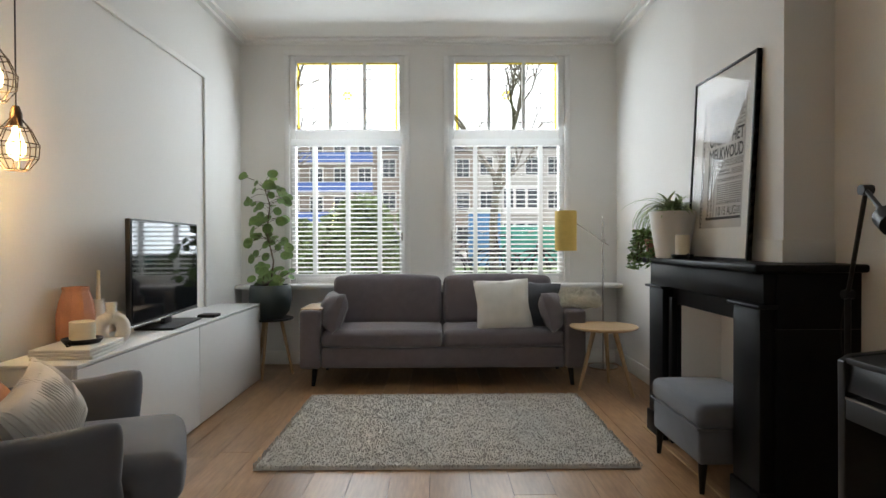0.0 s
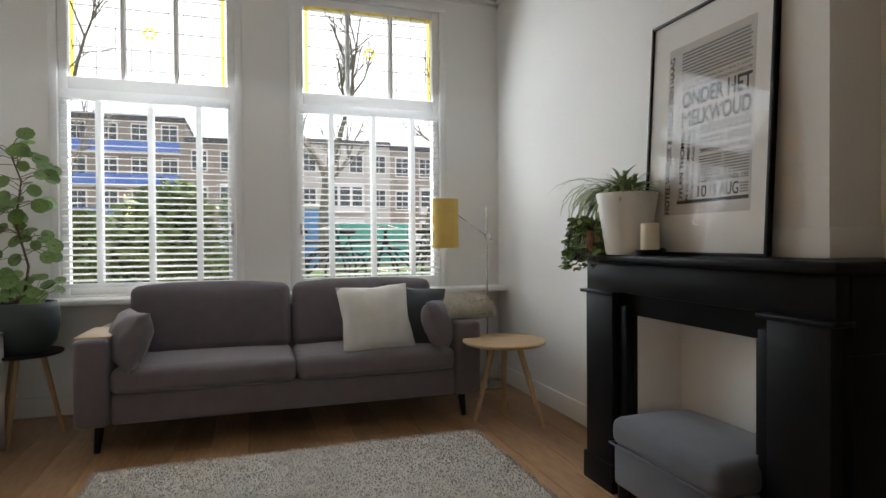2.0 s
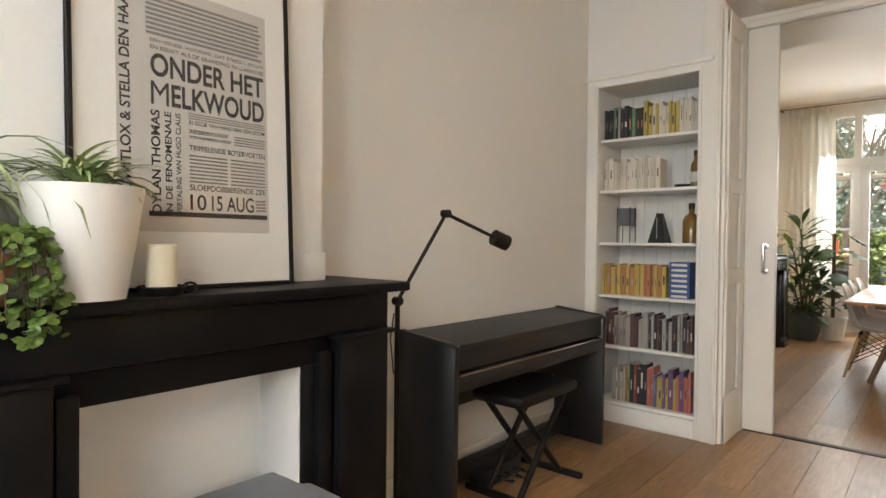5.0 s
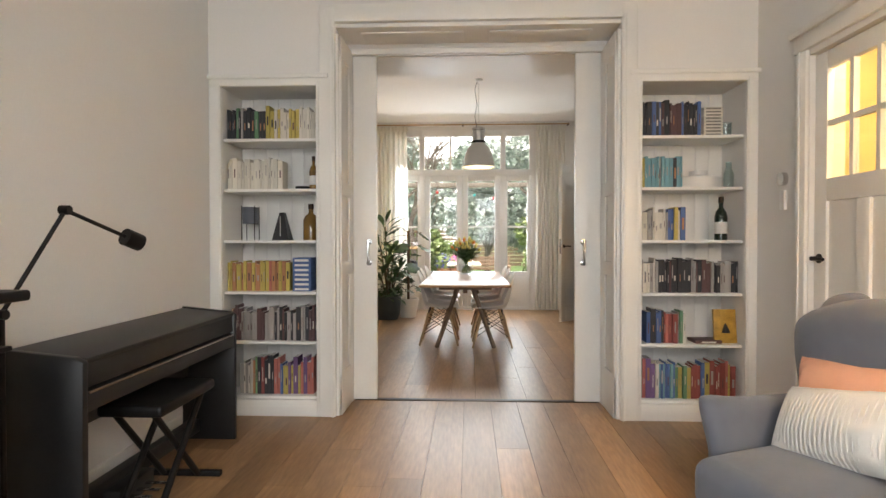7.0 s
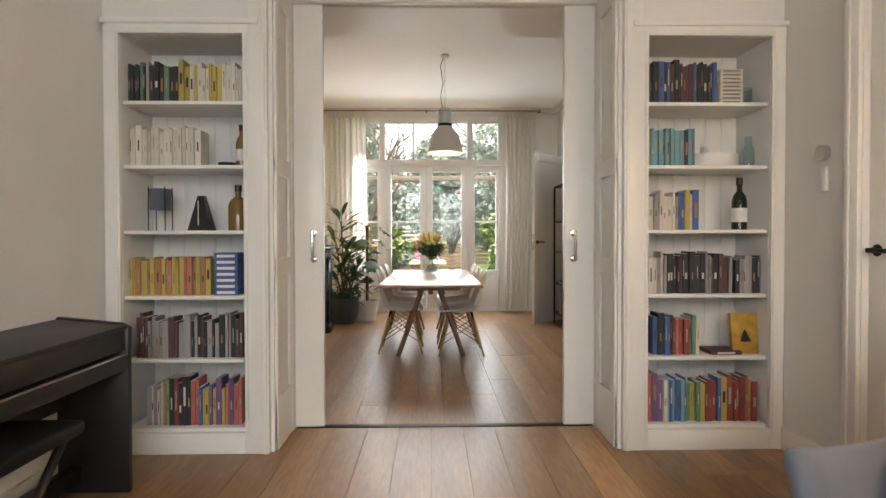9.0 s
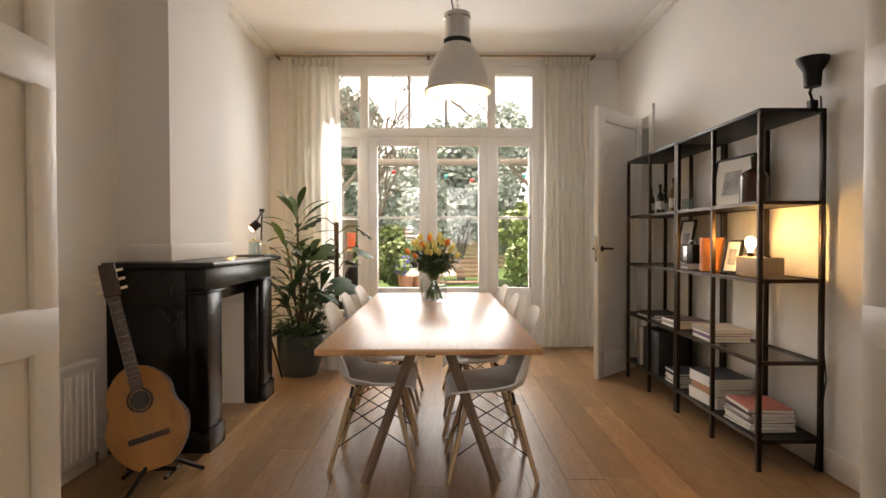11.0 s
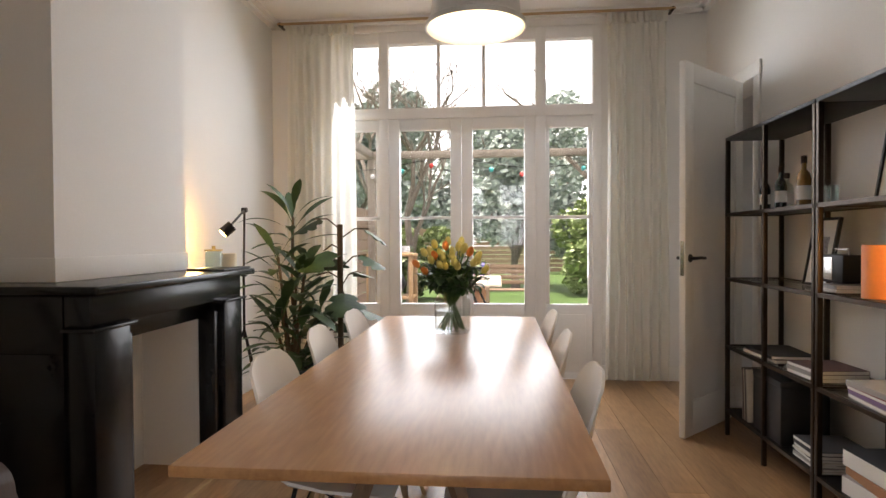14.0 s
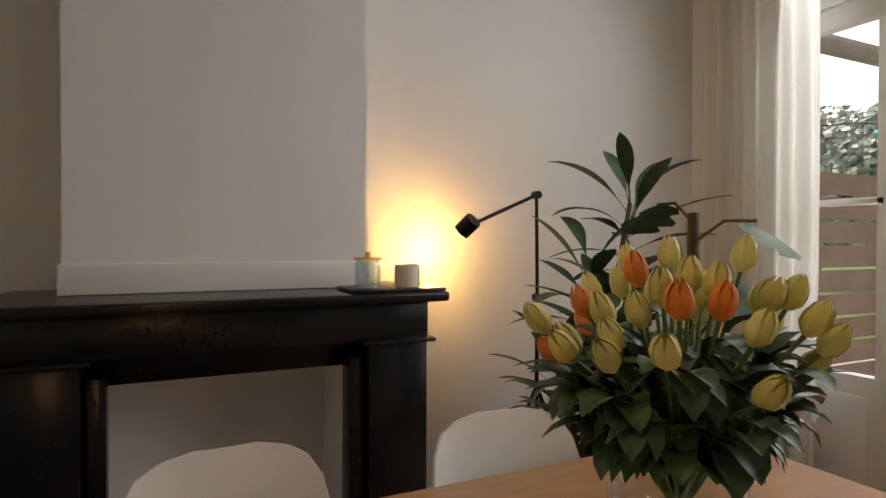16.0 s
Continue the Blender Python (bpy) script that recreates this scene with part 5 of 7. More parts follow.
# flat stacks
for x, z, items, nm in ((WL - 0.49, SZ[5], 9, WH), (1.20, SZ[2], 7, BL), (WL - 0.47, SZ[1], 1, BR), (1.62, SZ[1] + 0.27, 1, K)):
    if nm == K:
        continue
    zz = z
    for k in range(items):
        t = 0.022 if nm != BL else 0.034
        bm = B(-0.065 if nm != BR else -0.09, -0.16, 0, 0.065 if nm != BR else 0.09, 0, t, 0.002)
        ob = mesh_ob("book", bm, LIB[nm])
        bm = B(-0.05, 0.0, t * 0.25, 0.05, 0.0006, t * 0.7)
        sp = mesh_ob("spine_title", bm, M_PAPER if nm != WH else M_INKM, 0)
        sp.parent = ob
        ob.matrix_basis = pose(x, YF, zz, 0, 0, random.uniform(-2, 2))
        tagged(ob, "flat %s book in a stack on the shelf" % {WH: "white", BL: "blue", BR: "brown"}[nm], "book", "books on the shelves")
        zz += t


def bottle(m, r, h, material, label, neck=0.35, lab=True):
    b = thing("bottle", m, label, "bottle")
    part("glass_body", lathe(bmesh.new(), [(0, 0), (r, 0), (r, h * 0.55), (r * 0.8, h * 0.66), (r * neck, h * 0.75), (r * neck, h * 0.97), (r * neck * 1.15, h), (0, h)], 20), material, b)
    if lab:
        part("paper_label", lathe(bmesh.new(), [(r + 0.0006, h * 0.15), (r + 0.0006, h * 0.42)], 20), M_PAPER, b)
    part("cap", lathe(bmesh.new(), [(r * neck * 1.2, h * 0.86), (r * neck * 1.2, h * 1.005), (0, h * 1.005)], 14), M_BRNM, b)
    return b


M_BOTG = mat("dark green bottle glass", (0.01, 0.02, 0.012), 0.08, var=0.1)
M_BOTA = mat("amber bottle glass", (0.20, 0.11, 0.03), 0.1, var=0.1)
bottle(at(WL - 0.57, YF - 0.06, SZ[3]), 0.042, 0.30, M_BOTG, "dark champagne bottle with white label")
bottle(at(1.13, YF - 0.07, SZ[4]), 0.03, 0.24, M_BOTA, "amber glass bottle on the shelf")
bottle(at(1.15, YF - 0.07, SZ[3]), 0.055, 0.26, M_BOTA, "round amber carafe with dried sprigs", 0.3, False)
bm = bmesh.new()
lathe(bm, [(0, 0), (0.14, 0), (0.15, 0.02), (0.15, 0.08), (0.06, 0.095), (0.06, 0.13), (0, 0.13)], 30)
solo("casserole", bm, M_CERW, "white lidded ceramic dish on the shelf", "dish", m=at(WL - 0.45, YF - 0.16, SZ[4]))
solo("glass_jar", lathe(bmesh.new(), [(0, 0), (0.035, 0), (0.035, 0.1), (0.02, 0.13), (0.02, 0.18), (0.018, 0.18), (0.018, 0.13), (0.03, 0.1), (0.03, 0.006), (0, 0.006)], 20), M_CLEARV, "small clear glass bottle on the shelf", "bottle", m=at(WL - 0.62, YF - 0.06, SZ[4]))
solo("tumbler", lathe(bmesh.new(), [(0, 0), (0.04, 0), (0.042, 0.1), (0.038, 0.1), (0.036, 0.01), (0, 0.01)], 22), M_CLEARV, "grey glass tumbler on the shelf", "glass", m=at(WL - 0.60, YF - 0.07, SZ[5]))
ph = thing("plant_stand", at(1.60, YF - 0.09, SZ[3]), "grey pot in a thin black wire stand", "pot")
part("pot", lathe(bmesh.new(), [(0, 0.12), (0.055, 0.12), (0.06, 0.24), (0.055, 0.24), (0.05, 0.14)], 24), M_FABB, ph)
for k in range(4):
    a = k * math.tau / 4 + 0.78
    part("wire_leg", rod(bmesh.new(), (0.066 * math.cos(a), 0.066 * math.sin(a), 0), (0.066 * math.cos(a), 0.066 * math.sin(a), 0.25), 0.003, n=6), M_BLKM, ph)
mt = thing("metronome", at(1.36, YF - 0.08, SZ[3]), "black pyramid metronome on the shelf", "metronome")
bm = bmesh.new()
bmesh.ops.create_cone(bm, cap_ends=True, segments=4, radius1=0.085, radius2=0.025, depth=0.20, matrix=pose(0, 0, 0.10, 0, 0, 45))
part("case", bm, M_BLACKW, mt)
part("pendulum", B(-0.003, 0.052, 0.03, 0.003, 0.056, 0.17), M_CHROME, mt)
fb = thing("book", pose(WL - 0.60, YF - 0.03, SZ[1], 8, 0, 0), "golden illustrated book standing face out", "book")
part("cover", B(-0.075, -0.03, 0, 0.075, 0, 0.235, 0.002), mat("gold book cover", (0.45, 0.26, 0.04), 0.5, var=0.5, scale=16), fb)
part("cover_mark", lathe(bmesh.new(), [(0, 0), (0.03, 0.0), (0.012, 0.05), (0, 0.07)], 5, (0, 0.001, 0.07)), M_INK, fb)
bm = bmesh.new()
lathe(bm, [(0, 0), (0.05, 0), (0.055, 0.025), (0.048, 0.02), (0, 0.008)], 20)
solo("bowl", bm, M_BLKM, "small dark bowl on the shelf", "bowl", m=at(1.21, YF - 0.08, SZ[4]))

# ---- garden front of the dining room ----
gw = thing("window_3", at(0, 0, 0), "tall white garden doors with side lights and transoms", "window", kind="structure")
GY0, GY1 = DS - 0.10, DS - 0.02
GX = (-1.12, -1.045, -0.63, -0.54, 0.80, 0.89, 1.30, 1.37)
bm = bmesh.new()
for a, b in ((GX[0], GX[1]), (GX[2], GX[3]), (GX[4], GX[5]), (GX[6], GX[7])):
    box(bm, a, GY0 - 0.02, 0, b, GY1 + 0.015, 3.17, 0.006)
box(bm, GX[0], GY0, 3.06, GX[7], GY1 + 0.01, 3.17, 0.006)
box(bm, GX[0], GY0 - 0.02, 2.37, GX[7], GY1 + 0.02, 2.47, 0.008)
box(bm, GX[0], GY0, 0.0, GX[7], GY1, 0.05, 0.004)
for x in (0.34, -0.075):
    box(bm, x - 0.016, GY0 + 0.01, 2.47, x + 0.016, GY1 - 0.01, 3.06, 0.003)
part("window_frame", bm, M_WIN, gw)
for a, b in ((GX[1], GX[2]), (GX[5], GX[6])):
    bm = bmesh.new()
    box(bm, a, GY0 + 0.01, 2.27, b, GY1 - 0.005, 2.37, 0.004)
    box(bm, a, GY0 + 0.01, 0.05, b, GY1 - 0.01, 0.67, 0.004)
    box(bm, a + 0.06, GY1 - 0.01, 0.13, b - 0.06, GY1 - 0.002, 0.58, 0.004)
    box(bm, a, GY0 + 0.01, 1.445, b, GY1 - 0.01, 1.475, 0.003)
    box(bm, a, GY0 + 0.01, 0.67, a + 0.035, GY1 - 0.01, 2.27, 0.003)
    box(bm, b - 0.035, GY0 + 0.01, 0.67, b, GY1 - 0.01, 2.27, 0.003)
    part("side_light", bm, M_WIN, gw)
    for z0, z1 in ((0.67, 1.445), (1.475, 2.27), (2.47, 3.06)):
        p = part("pane", B(a, GY0 + 0.03, z0, b, GY0 + 0.034, z1), M_GLASS, gw, smooth=0)
        p.visible_shadow = False
for a, b in ((-0.54, -0.085), (-0.07, 0.325), (0.35, 0.80)):
    p = part("pane", B(a, GY0 + 0.03, 2.47, b, GY0 + 0.034, 3.06), M_GLASS, gw, smooth=0)
    p.visible_shadow = False
for a, b, hs in ((-0.54, 0.128, 1), (0.132, 0.80, -1)):
    d = thing("door_garden", at(0, 0, 0), "white glazed garden door, closed", "door", "garden doors", "structure")
    bm = bmesh.new()
    e = 0.10
    box(bm, a, GY0 + 0.012, 0.05, a + e, GY1 + 0.004, 2.37, 0.005)
    box(bm, b - e, GY0 + 0.012, 0.05, b, GY1 + 0.004, 2.37, 0.005)
    box(bm, a + e, GY0 + 0.012, 2.27, b - e, GY1 + 0.004, 2.37, 0.005)
    box(bm, a + e, GY0 + 0.012, 0.05, b - e, GY1 - 0.01, 0.67, 0.005)
    box(bm, a + e + 0.05, GY1 - 0.01, 0.14, b - e - 0.05, GY1, 0.57, 0.006)
    box(bm, a + e, GY0 + 0.014, 1.45, b - e, GY1 - 0.01, 1.475, 0.003)
    part("leaf", bm, M_WIN, d)
    for z0, z1 in ((0.67, 1.45), (1.475, 2.27)):
        p = part("pane", B(a + e, GY0 + 0.03, z0, b - e, GY0 + 0.034, z1), M_GLASS, d, smooth=0)
        p.visible_shadow = False
    if hs > 0:
        bm = bmesh.new()
        rod(bm, (0.085, GY1, 1.13), (0.085, GY1 + 0.05, 1.13), 0.010)
        tube(bm, [(0.085, GY1 + 0.05, 1.14), (0.085, GY1 + 0.055, 1.05)], 0.010)
        box(bm, 0.07, GY1 + 0.002, 0.98, 0.10, GY1 + 0.01, 1.18, 0.003)
        part("door_handle", bm, M_CHROME, d, "metal lever handle")

# ---- curtains ----
M_CURT = sheer("cream curtain linen", (0.86, 0.84, 0.77), 0.5)


def curtain(x0, x1, seed, label):
    c = thing("curtain", at((x0 + x1) / 2, DS + 0.12, 0), label, "curtain", "garden curtains")
    bm = bmesh.new()
    n, k = 90, 14
    w = x1 - x0
    r = random.Random(seed)
    ph = [r.uniform(0, 6) for _ in range(4)]
    grid = []
    for j in range(k + 1):
        s = j / k
        z = 3.20 - s * 3.17
        row = []
        for i in range(n + 1):
            u = i / n
            y = 0.035 * math.sin(u * 46 + ph[0] + 0.5 * math.sin(s * 3 + ph[1])) * (0.45 + 0.55 * s) + 0.015 * math.sin(u * 17 + ph[2] + s * 2)
            x = (u - 0.5) * w * (0.97 + 0.05 * s) + 0.01 * math.sin(s * 5 + u * 9 + ph[3])
            row.append(bm.verts.new((x, y, z)))
        grid.append(row)
    for a, b in zip(grid, grid[1:]):
        for i in range(n):
            bm.faces.new((a[i], a[i + 1], b[i + 1], b[i]))
    part("cloth", bm, M_CURT, c, smooth=80)
    bm = bmesh.new()
    for i in range(10):
        x = -w / 2 + w * (i + 0.5) / 10
        box(bm, x - 0.02, -0.03, 3.12, x + 0.02, 0.03, 3.215, 0.012)
    part("heading_pleats", bm, M_CURT, c)
    return c


curtain(1.08, 1.72, 1, "long cream linen curtain drawn aside")
curtain(-1.66, -1.14, 2, "long cream linen curtain drawn aside")
cr = thing("curtain_rail", at(0, DS + 0.12, 3.235), "thin wooden curtain rail across the window", "curtain rail")
part("rail", rod(bmesh.new(), (-1.72, 0, 0), (1.80, 0, 0), 0.012), M_OAK, cr)
for x in (-1.70, 0.12, 1.78):
    part("bracket", B(x - 0.012, -0.12, -0.015, x + 0.012, 0.01, 0.015, 0.003), M_BRNM, cr)

# ---- open door to the side room ----
dd = thing("door_2", pose(-1.93, -5.14, 0.006, 0, 0, 46), "white panelled door standing open, black lever", "door", kind="structure")
bm = bmesh.new()
for a, b, z0, z1 in ((0, 0.11, 0, 2.36), (0.73, 0.84, 0, 2.36), (0.11, 0.73, 0, 0.22), (0.11, 0.73, 2.24, 2.36)):
    box(bm, a, -0.02, z0, b, 0.02, z1, 0.004)
box(bm, 0.11, -0.008, 0.22, 0.73, 0.008, 2.24)
part("leaf", bm, M_TRIM, dd)
bm = bmesh.new()
for s in (-1, 1):
    rod(bm, (0.78, s * 0.02, 1.13), (0.78, s * 0.06, 1.13), 0.011)
    rod(bm, (0.78, s * 0.02, 1.13), (0.78, s * 0.027, 1.13), 0.026)
    tube(bm, [(0.78, s * 0.06, 1.13), (0.72, s * 0.063, 1.132), (0.66, s * 0.06, 1.128)], 0.010)
part("door_handle", bm, M_BLKM, dd, "black lever handle")
part("latch_plate", B(0.8395, -0.012, 1.02, 0.8425, 0.012, 1.24), M_CHROME, dd)
bm = bmesh.new()
for y in (-6.04, -5.1):
    box(bm, DW, y, 0, DW + 0.02, y + 0.09, 2.40, 0.005)
box(bm, DW, -6.05, 2.40, DW + 0.022, -5.0, 2.50, 0.005)
solo("trim_side_door", bm, M_TRIM, "white painted door casing", "trim", kind="structure")

radiator(-0.42, 0.40, 0.10, 0.58, at(DE - 0.05, -2.20, 0, 90), "cream panel radiator on the dining wall")

# ---- dining table ----
TX0, TX1, TY0, TY1, TZ = -0.44, 0.55, -4.64, -2.03, 0.75
dt = thing("dining_table", at((TX0 + TX1) / 2, (TY0 + TY1) / 2, 0), "long oiled oak dining table on trestles", "table")
hx, hy = (TX1 - TX0) / 2, (TY1 - TY0) / 2
part("tabletop", B(-hx, -hy, TZ - 0.028, hx, hy, TZ, 0.004), M_TABLE, dt)
for s in (-1, 1):
    y = s * (hy - 0.42)
    for q in (-1, 1):
        part("leg", rod(bmesh.new(), (q * 0.33, y + s * 0.02, 0), (q * 0.09, y, TZ - 0.08), 0.024, 0.026, 4), M_TRESTLE, dt)
    part("trestle_beam", B(-0.30, y - 0.035, TZ - 0.085, 0.30, y + 0.035, TZ - 0.028, 0.005), M_TRESTLE, dt)
part("stretcher", B(-0.025, -hy + 0.45, TZ - 0.13, 0.025, hy - 0.45, TZ - 0.086, 0.004), M_TRESTLE, dt)


# ---- shell chairs ----
def shell_chair():
    c = thing("dining_chair", at(0, 0, 0), "white moulded shell chair with wooden dowel legs", "chair", "chairs round the table")
    bm = bmesh.new()
    n, k = 14, 20
    prof = [(0.22, 0.425), (0.20, 0.438), (0.12, 0.432), (0.0, 0.425), (-0.12, 0.432), (-0.17, 0.455), (-0.205, 0.52), (-0.225, 0.62), (-0.245, 0.72), (-0.258, 0.79), (-0.266, 0.83), (-0.270, 0.852), (-0.272, 0.862)]
    wid = [0.19, 0.215, 0.23, 0.232, 0.228, 0.222, 0.215, 0.208, 0.20, 0.185, 0.160, 0.12, 0.06]
    lift = [0.0, 0.01, 0.03, 0.045, 0.06, 0.07, 0.06, 0.045, 0.03, 0.02, 0.01, 0.005, 0.0]
    rows = []
    for (y, z), w, l_ in zip(prof, wid, lift):
        row = []
        for i in range(n + 1):
            u = 2 * i / n - 1
            e = abs(u) ** 2.6
            back = 1 if z > 0.46 else 0
            row.append(bm.verts.new((u * w, y + e * l_ * (1.3 if back else 0.25), z + (0 if back else e * l_))))
        rows.append(row)
    for a, b in zip(rows, rows[1:]):
        for i in range(n):
            bm.faces.new((a[i], a[i + 1], b[i + 1], b[i]))
    bmesh.ops.subdivide_edges(bm, edges=bm.edges[:], cuts=1, use_grid_fill=True, smooth=1.0)
    bmesh.ops.solidify(bm, geom=bm.faces[:], thickness=0.009)
    part("shell", bm, M_SHELL, c, smooth=70)
    for sx in (-1, 1):
        for sy, yb in ((1, 0.12), (-1, -0.13)):
            part("leg", rod(bmesh.new(), (sx * 0.215, yb + sy * 0.10, 0), (sx * 0.125, yb, 0.37), 0.011, 0.016), M_OAKZ, c)
            part("leg_bracket", rod(bmesh.new(), (sx * 0.125, yb, 0.365), (sx * 0.11, yb * 0.9, 0.43), 0.008), M_BLKM, c)
    for p, q in (((-0.19, 0.19, 0.12), (0.14, 0.13, 0.33)), ((0.19, 0.19, 0.12), (-0.14, 0.13, 0.33)), ((-0.19, -0.2, 0.12), (0.14, -0.14, 0.33)), ((0.19, -0.2, 0.12), (-0.14, -0.14, 0.33)),
                 ((0.19, -0.2, 0.12), (0.14, 0.13, 0.33)), ((0.19, 0.19, 0.12), (0.14, -0.14, 0.33)), ((-0.19, -0.2, 0.12), (-0.14, 0.13, 0.33)), ((-0.19, 0.19, 0.12), (-0.14, -0.14, 0.33))):
        part("wire_brace", rod(bmesh.new(), p, q, 0.0035, n=6), M_BLKM, c)
    return c


first = shell_chair()
spots = [(0.36, -2.77, 90), (0.38, -3.40, 92), (0.37, -4.0, 88), (-0.25, -2.63, -90), (-0.24, -3.32, -91), (-0.25, -4.04, -88)]
for k, (x, y, a) in enumerate(spots):
    m = pose(x, y, 0, 0, 0, a)
    if k == 0:
        first.matrix_basis = m
    else:
        copy_thing(first, m)

# ---- vase of tulips ----
M_JAR = glass("clear jar glass", (0.985, 0.993, 0.992), edge=0.8, base=0.05)
vz = thing("flower_vase", at(0.05, -3.96, TZ), "clear glass jar of yellow and orange tulips", "flowers")
g = part("vase_glass", lathe(bmesh.new(), [(0, 0.002), (0.092, 0.002), (0.100, 0.012), (0.100, 0.165), (0.094, 0.19), (0.078, 0.205), (0.074, 0.225), (0.080, 0.235), (0.075, 0.235), (0.069, 0.222), (0.073, 0.203), (0.089, 0.187), (0.095, 0.162), (0.095, 0.016), (0, 0.012)], 40), M_JAR, vz)
part("rim", tube(bmesh.new(), [(0.078 * math.cos(k * math.tau / 32), 0.078 * math.sin(k * math.tau / 32), 0.235) for k in range(33)], 0.0035, 6), M_JAR, vz)
M_STEMG = mat("green flower stem", (0.09, 0.16, 0.04), 0.45, var=0.2)
M_TULY = mat("yellow tulip petal", (0.78, 0.62, 0.10), 0.5, var=0.12, scale=20, color2=(0.80, 0.74, 0.30), rand=0.12)
M_TULO = mat("orange tulip petal", (0.80, 0.24, 0.04), 0.5, var=0.2, scale=20, rand=0.15)
M_TLEAF = leafmat("tulip leaf", (0.03, 0.07, 0.022), (0.08, 0.15, 0.05), 0.4)
part("water", lathe(bmesh.new(), [(0, 0.014), (0.0935, 0.017), (0.0935, 0.125), (0, 0.125)], 36), glass("vase water", (0.96, 0.985, 0.98), edge=0.3, base=0.01), vz, "clear water")
rt = random.Random(21)
heads = []
for k in range(38):
    a = k * 2.4 + rt.uniform(-0.3, 0.3)
    q = math.sqrt((k + 0.5) / 38)
    top = Vector((0.19 * q * math.cos(a), 0.19 * q * math.sin(a), 0.465 - 0.12 * q ** 2 + rt.uniform(-0.05, 0.04)))
    base = Vector((-0.085 * math.cos(a) * rt.uniform(0.5, 1), -0.085 * math.sin(a) * rt.uniform(0.5, 1), 0.02))
    neck = Vector((0.062 * q * math.cos(a), 0.062 * q * math.sin(a), 0.22))
    part("stem", tube(bmesh.new(), [base, neck, neck.lerp(top, 0.5) + Vector((0, 0, 0.02)), top], 0.0035, 5), M_STEMG, vz)
    heads.append((top, (top - neck).normalized()))
    for _ in range(7):
        sh = rt.uniform(0.12, 0.78)
        c = neck.lerp(top, sh)
        o = Vector((math.cos(a) + rt.uniform(-0.9, 0.9), math.sin(a) + rt.uniform(-0.9, 0.9), 0))
        bl = bmesh.new()
        blade(bl, c - Vector((0, 0, 0.02)), o, rt.uniform(0.06, 0.11), rt.uniform(0.032, 0.05), rt.uniform(0.8, 2.6), 5, rt.uniform(0.2, 1.2), 0.35)
        part("leaf", bl, M_TLEAF, vz, smooth=60)
for k, (top, dr) in enumerate(heads):
    bm = bmesh.new()
    m = Matrix.Translation(top) @ dr.to_track_quat("Z", "Y").to_matrix().to_4x4()
    for p in range(6):
        a = p * math.tau / 6
        off = 1.0 if p % 2 else 0.86
        prev = None
        for s in range(5):
            rr_ = (0.006, 0.017, 0.0185, 0.0145, 0.006)[s] * off
            zz = (0, 0.013, 0.027, 0.043, 0.055)[s]
            da = (0.5, 0.62, 0.6, 0.45, 0.08)[s]
            row = [bm.verts.new(m @ Vector((rr_ * math.cos(a + e) * (1.06 if e == 0 else 1), rr_ * math.sin(a + e), zz))) for e in (-da, 0, da)]
            if prev:
                bm.faces.new((prev[0], prev[1], row[1], row[0]))
                bm.faces.new((prev[1], prev[2], row[2], row[1]))
            prev = row
    part("tulip", bm, M_TULO if k in (3, 9, 16, 22, 29, 34) else M_TULY, vz, smooth=60)

# ---- industrial pendant ----
ip = thing("pendant_lamp", at(-0.11, -3.28, 2.16), "grey industrial bell pendant on a chain", "lamp")
M_ENAM = mat("grey lamp enamel", (0.56, 0.54, 0.50), 0.35, 0.3, var=0.06, scale=6)
M_ENAMI = mat("white lamp inside", (0.75, 0.70, 0.58), 0.45, var=0.03)
part("shade", lathe(bmesh.new(), [(0.208, 0.0), (0.215, 0.0), (0.215, 0.02), (0.195, 0.035), (0.185, 0.12), (0.15, 0.22), (0.10, 0.29), (0.085, 0.31)], 40), M_ENAM, ip)
part("shade_inside", lathe(bmesh.new(), [(0.208, 0.001), (0.188, 0.036), (0.178, 0.12), (0.143, 0.215), (0.095, 0.285), (0, 0.285)], 40), M_ENAMI, ip, "cream inside of the shade")
part("collar", lathe(bmesh.new(), [(0.085, 0.30), (0.088, 0.31), (0.088, 0.335), (0.08, 0.34)], 32), M_BLKM, ip)
part("gear_housing", lathe(bmesh.new(), [(0.08, 0.335), (0.08, 0.47), (0.086, 0.475), (0.086, 0.50), (0.07, 0.51), (0, 0.51)], 32), M_CHROME, ip)
bm = bmesh.new()
nl = int((DC - 2.16 - 0.51) / 0.028)
for k in range(nl):
    z = 0.515 + k * 0.028
    tube(bm, [((0.009 * math.cos(a) if k % 2 else 0), (0 if k % 2 else 0.009 * math.cos(a)), z + 0.018 * math.sin(a)) for a in [q * math.tau / 8 for q in range(9)]], 0.002, 4)
part("chain", bm, M_CHROME, ip)
part("cable", tube(bmesh.new(), [(0.02, 0, 0.5), (0.05, 0.01, 0.65), (0.02, 0.0, 0.8), (0.05, -0.01, 1.0), (0.01, 0, DC - 2.165)], 0.004), M_BLKM, ip)
part("ceiling_rose", lathe(bmesh.new(), [(0.05, DC - 2.16), (0.05, DC - 2.175), (0.02, DC - 2.19), (0, DC - 2.19)], 20), M_WHITE, ip)
part("bulb", lathe(bmesh.new(), [(0.02, 0.28), (0.03, 0.24), (0.055, 0.19), (0.05, 0.15), (0, 0.13)], 18), mat("frosted lamp bulb", (1.0, 0.86, 0.62), 0.4, emit=2), ip)
lamp("pendant_bulb", "POINT", at(-0.11, -3.28, 2.26), 4.5, (1.0, 0.80, 0.52), 0.05)

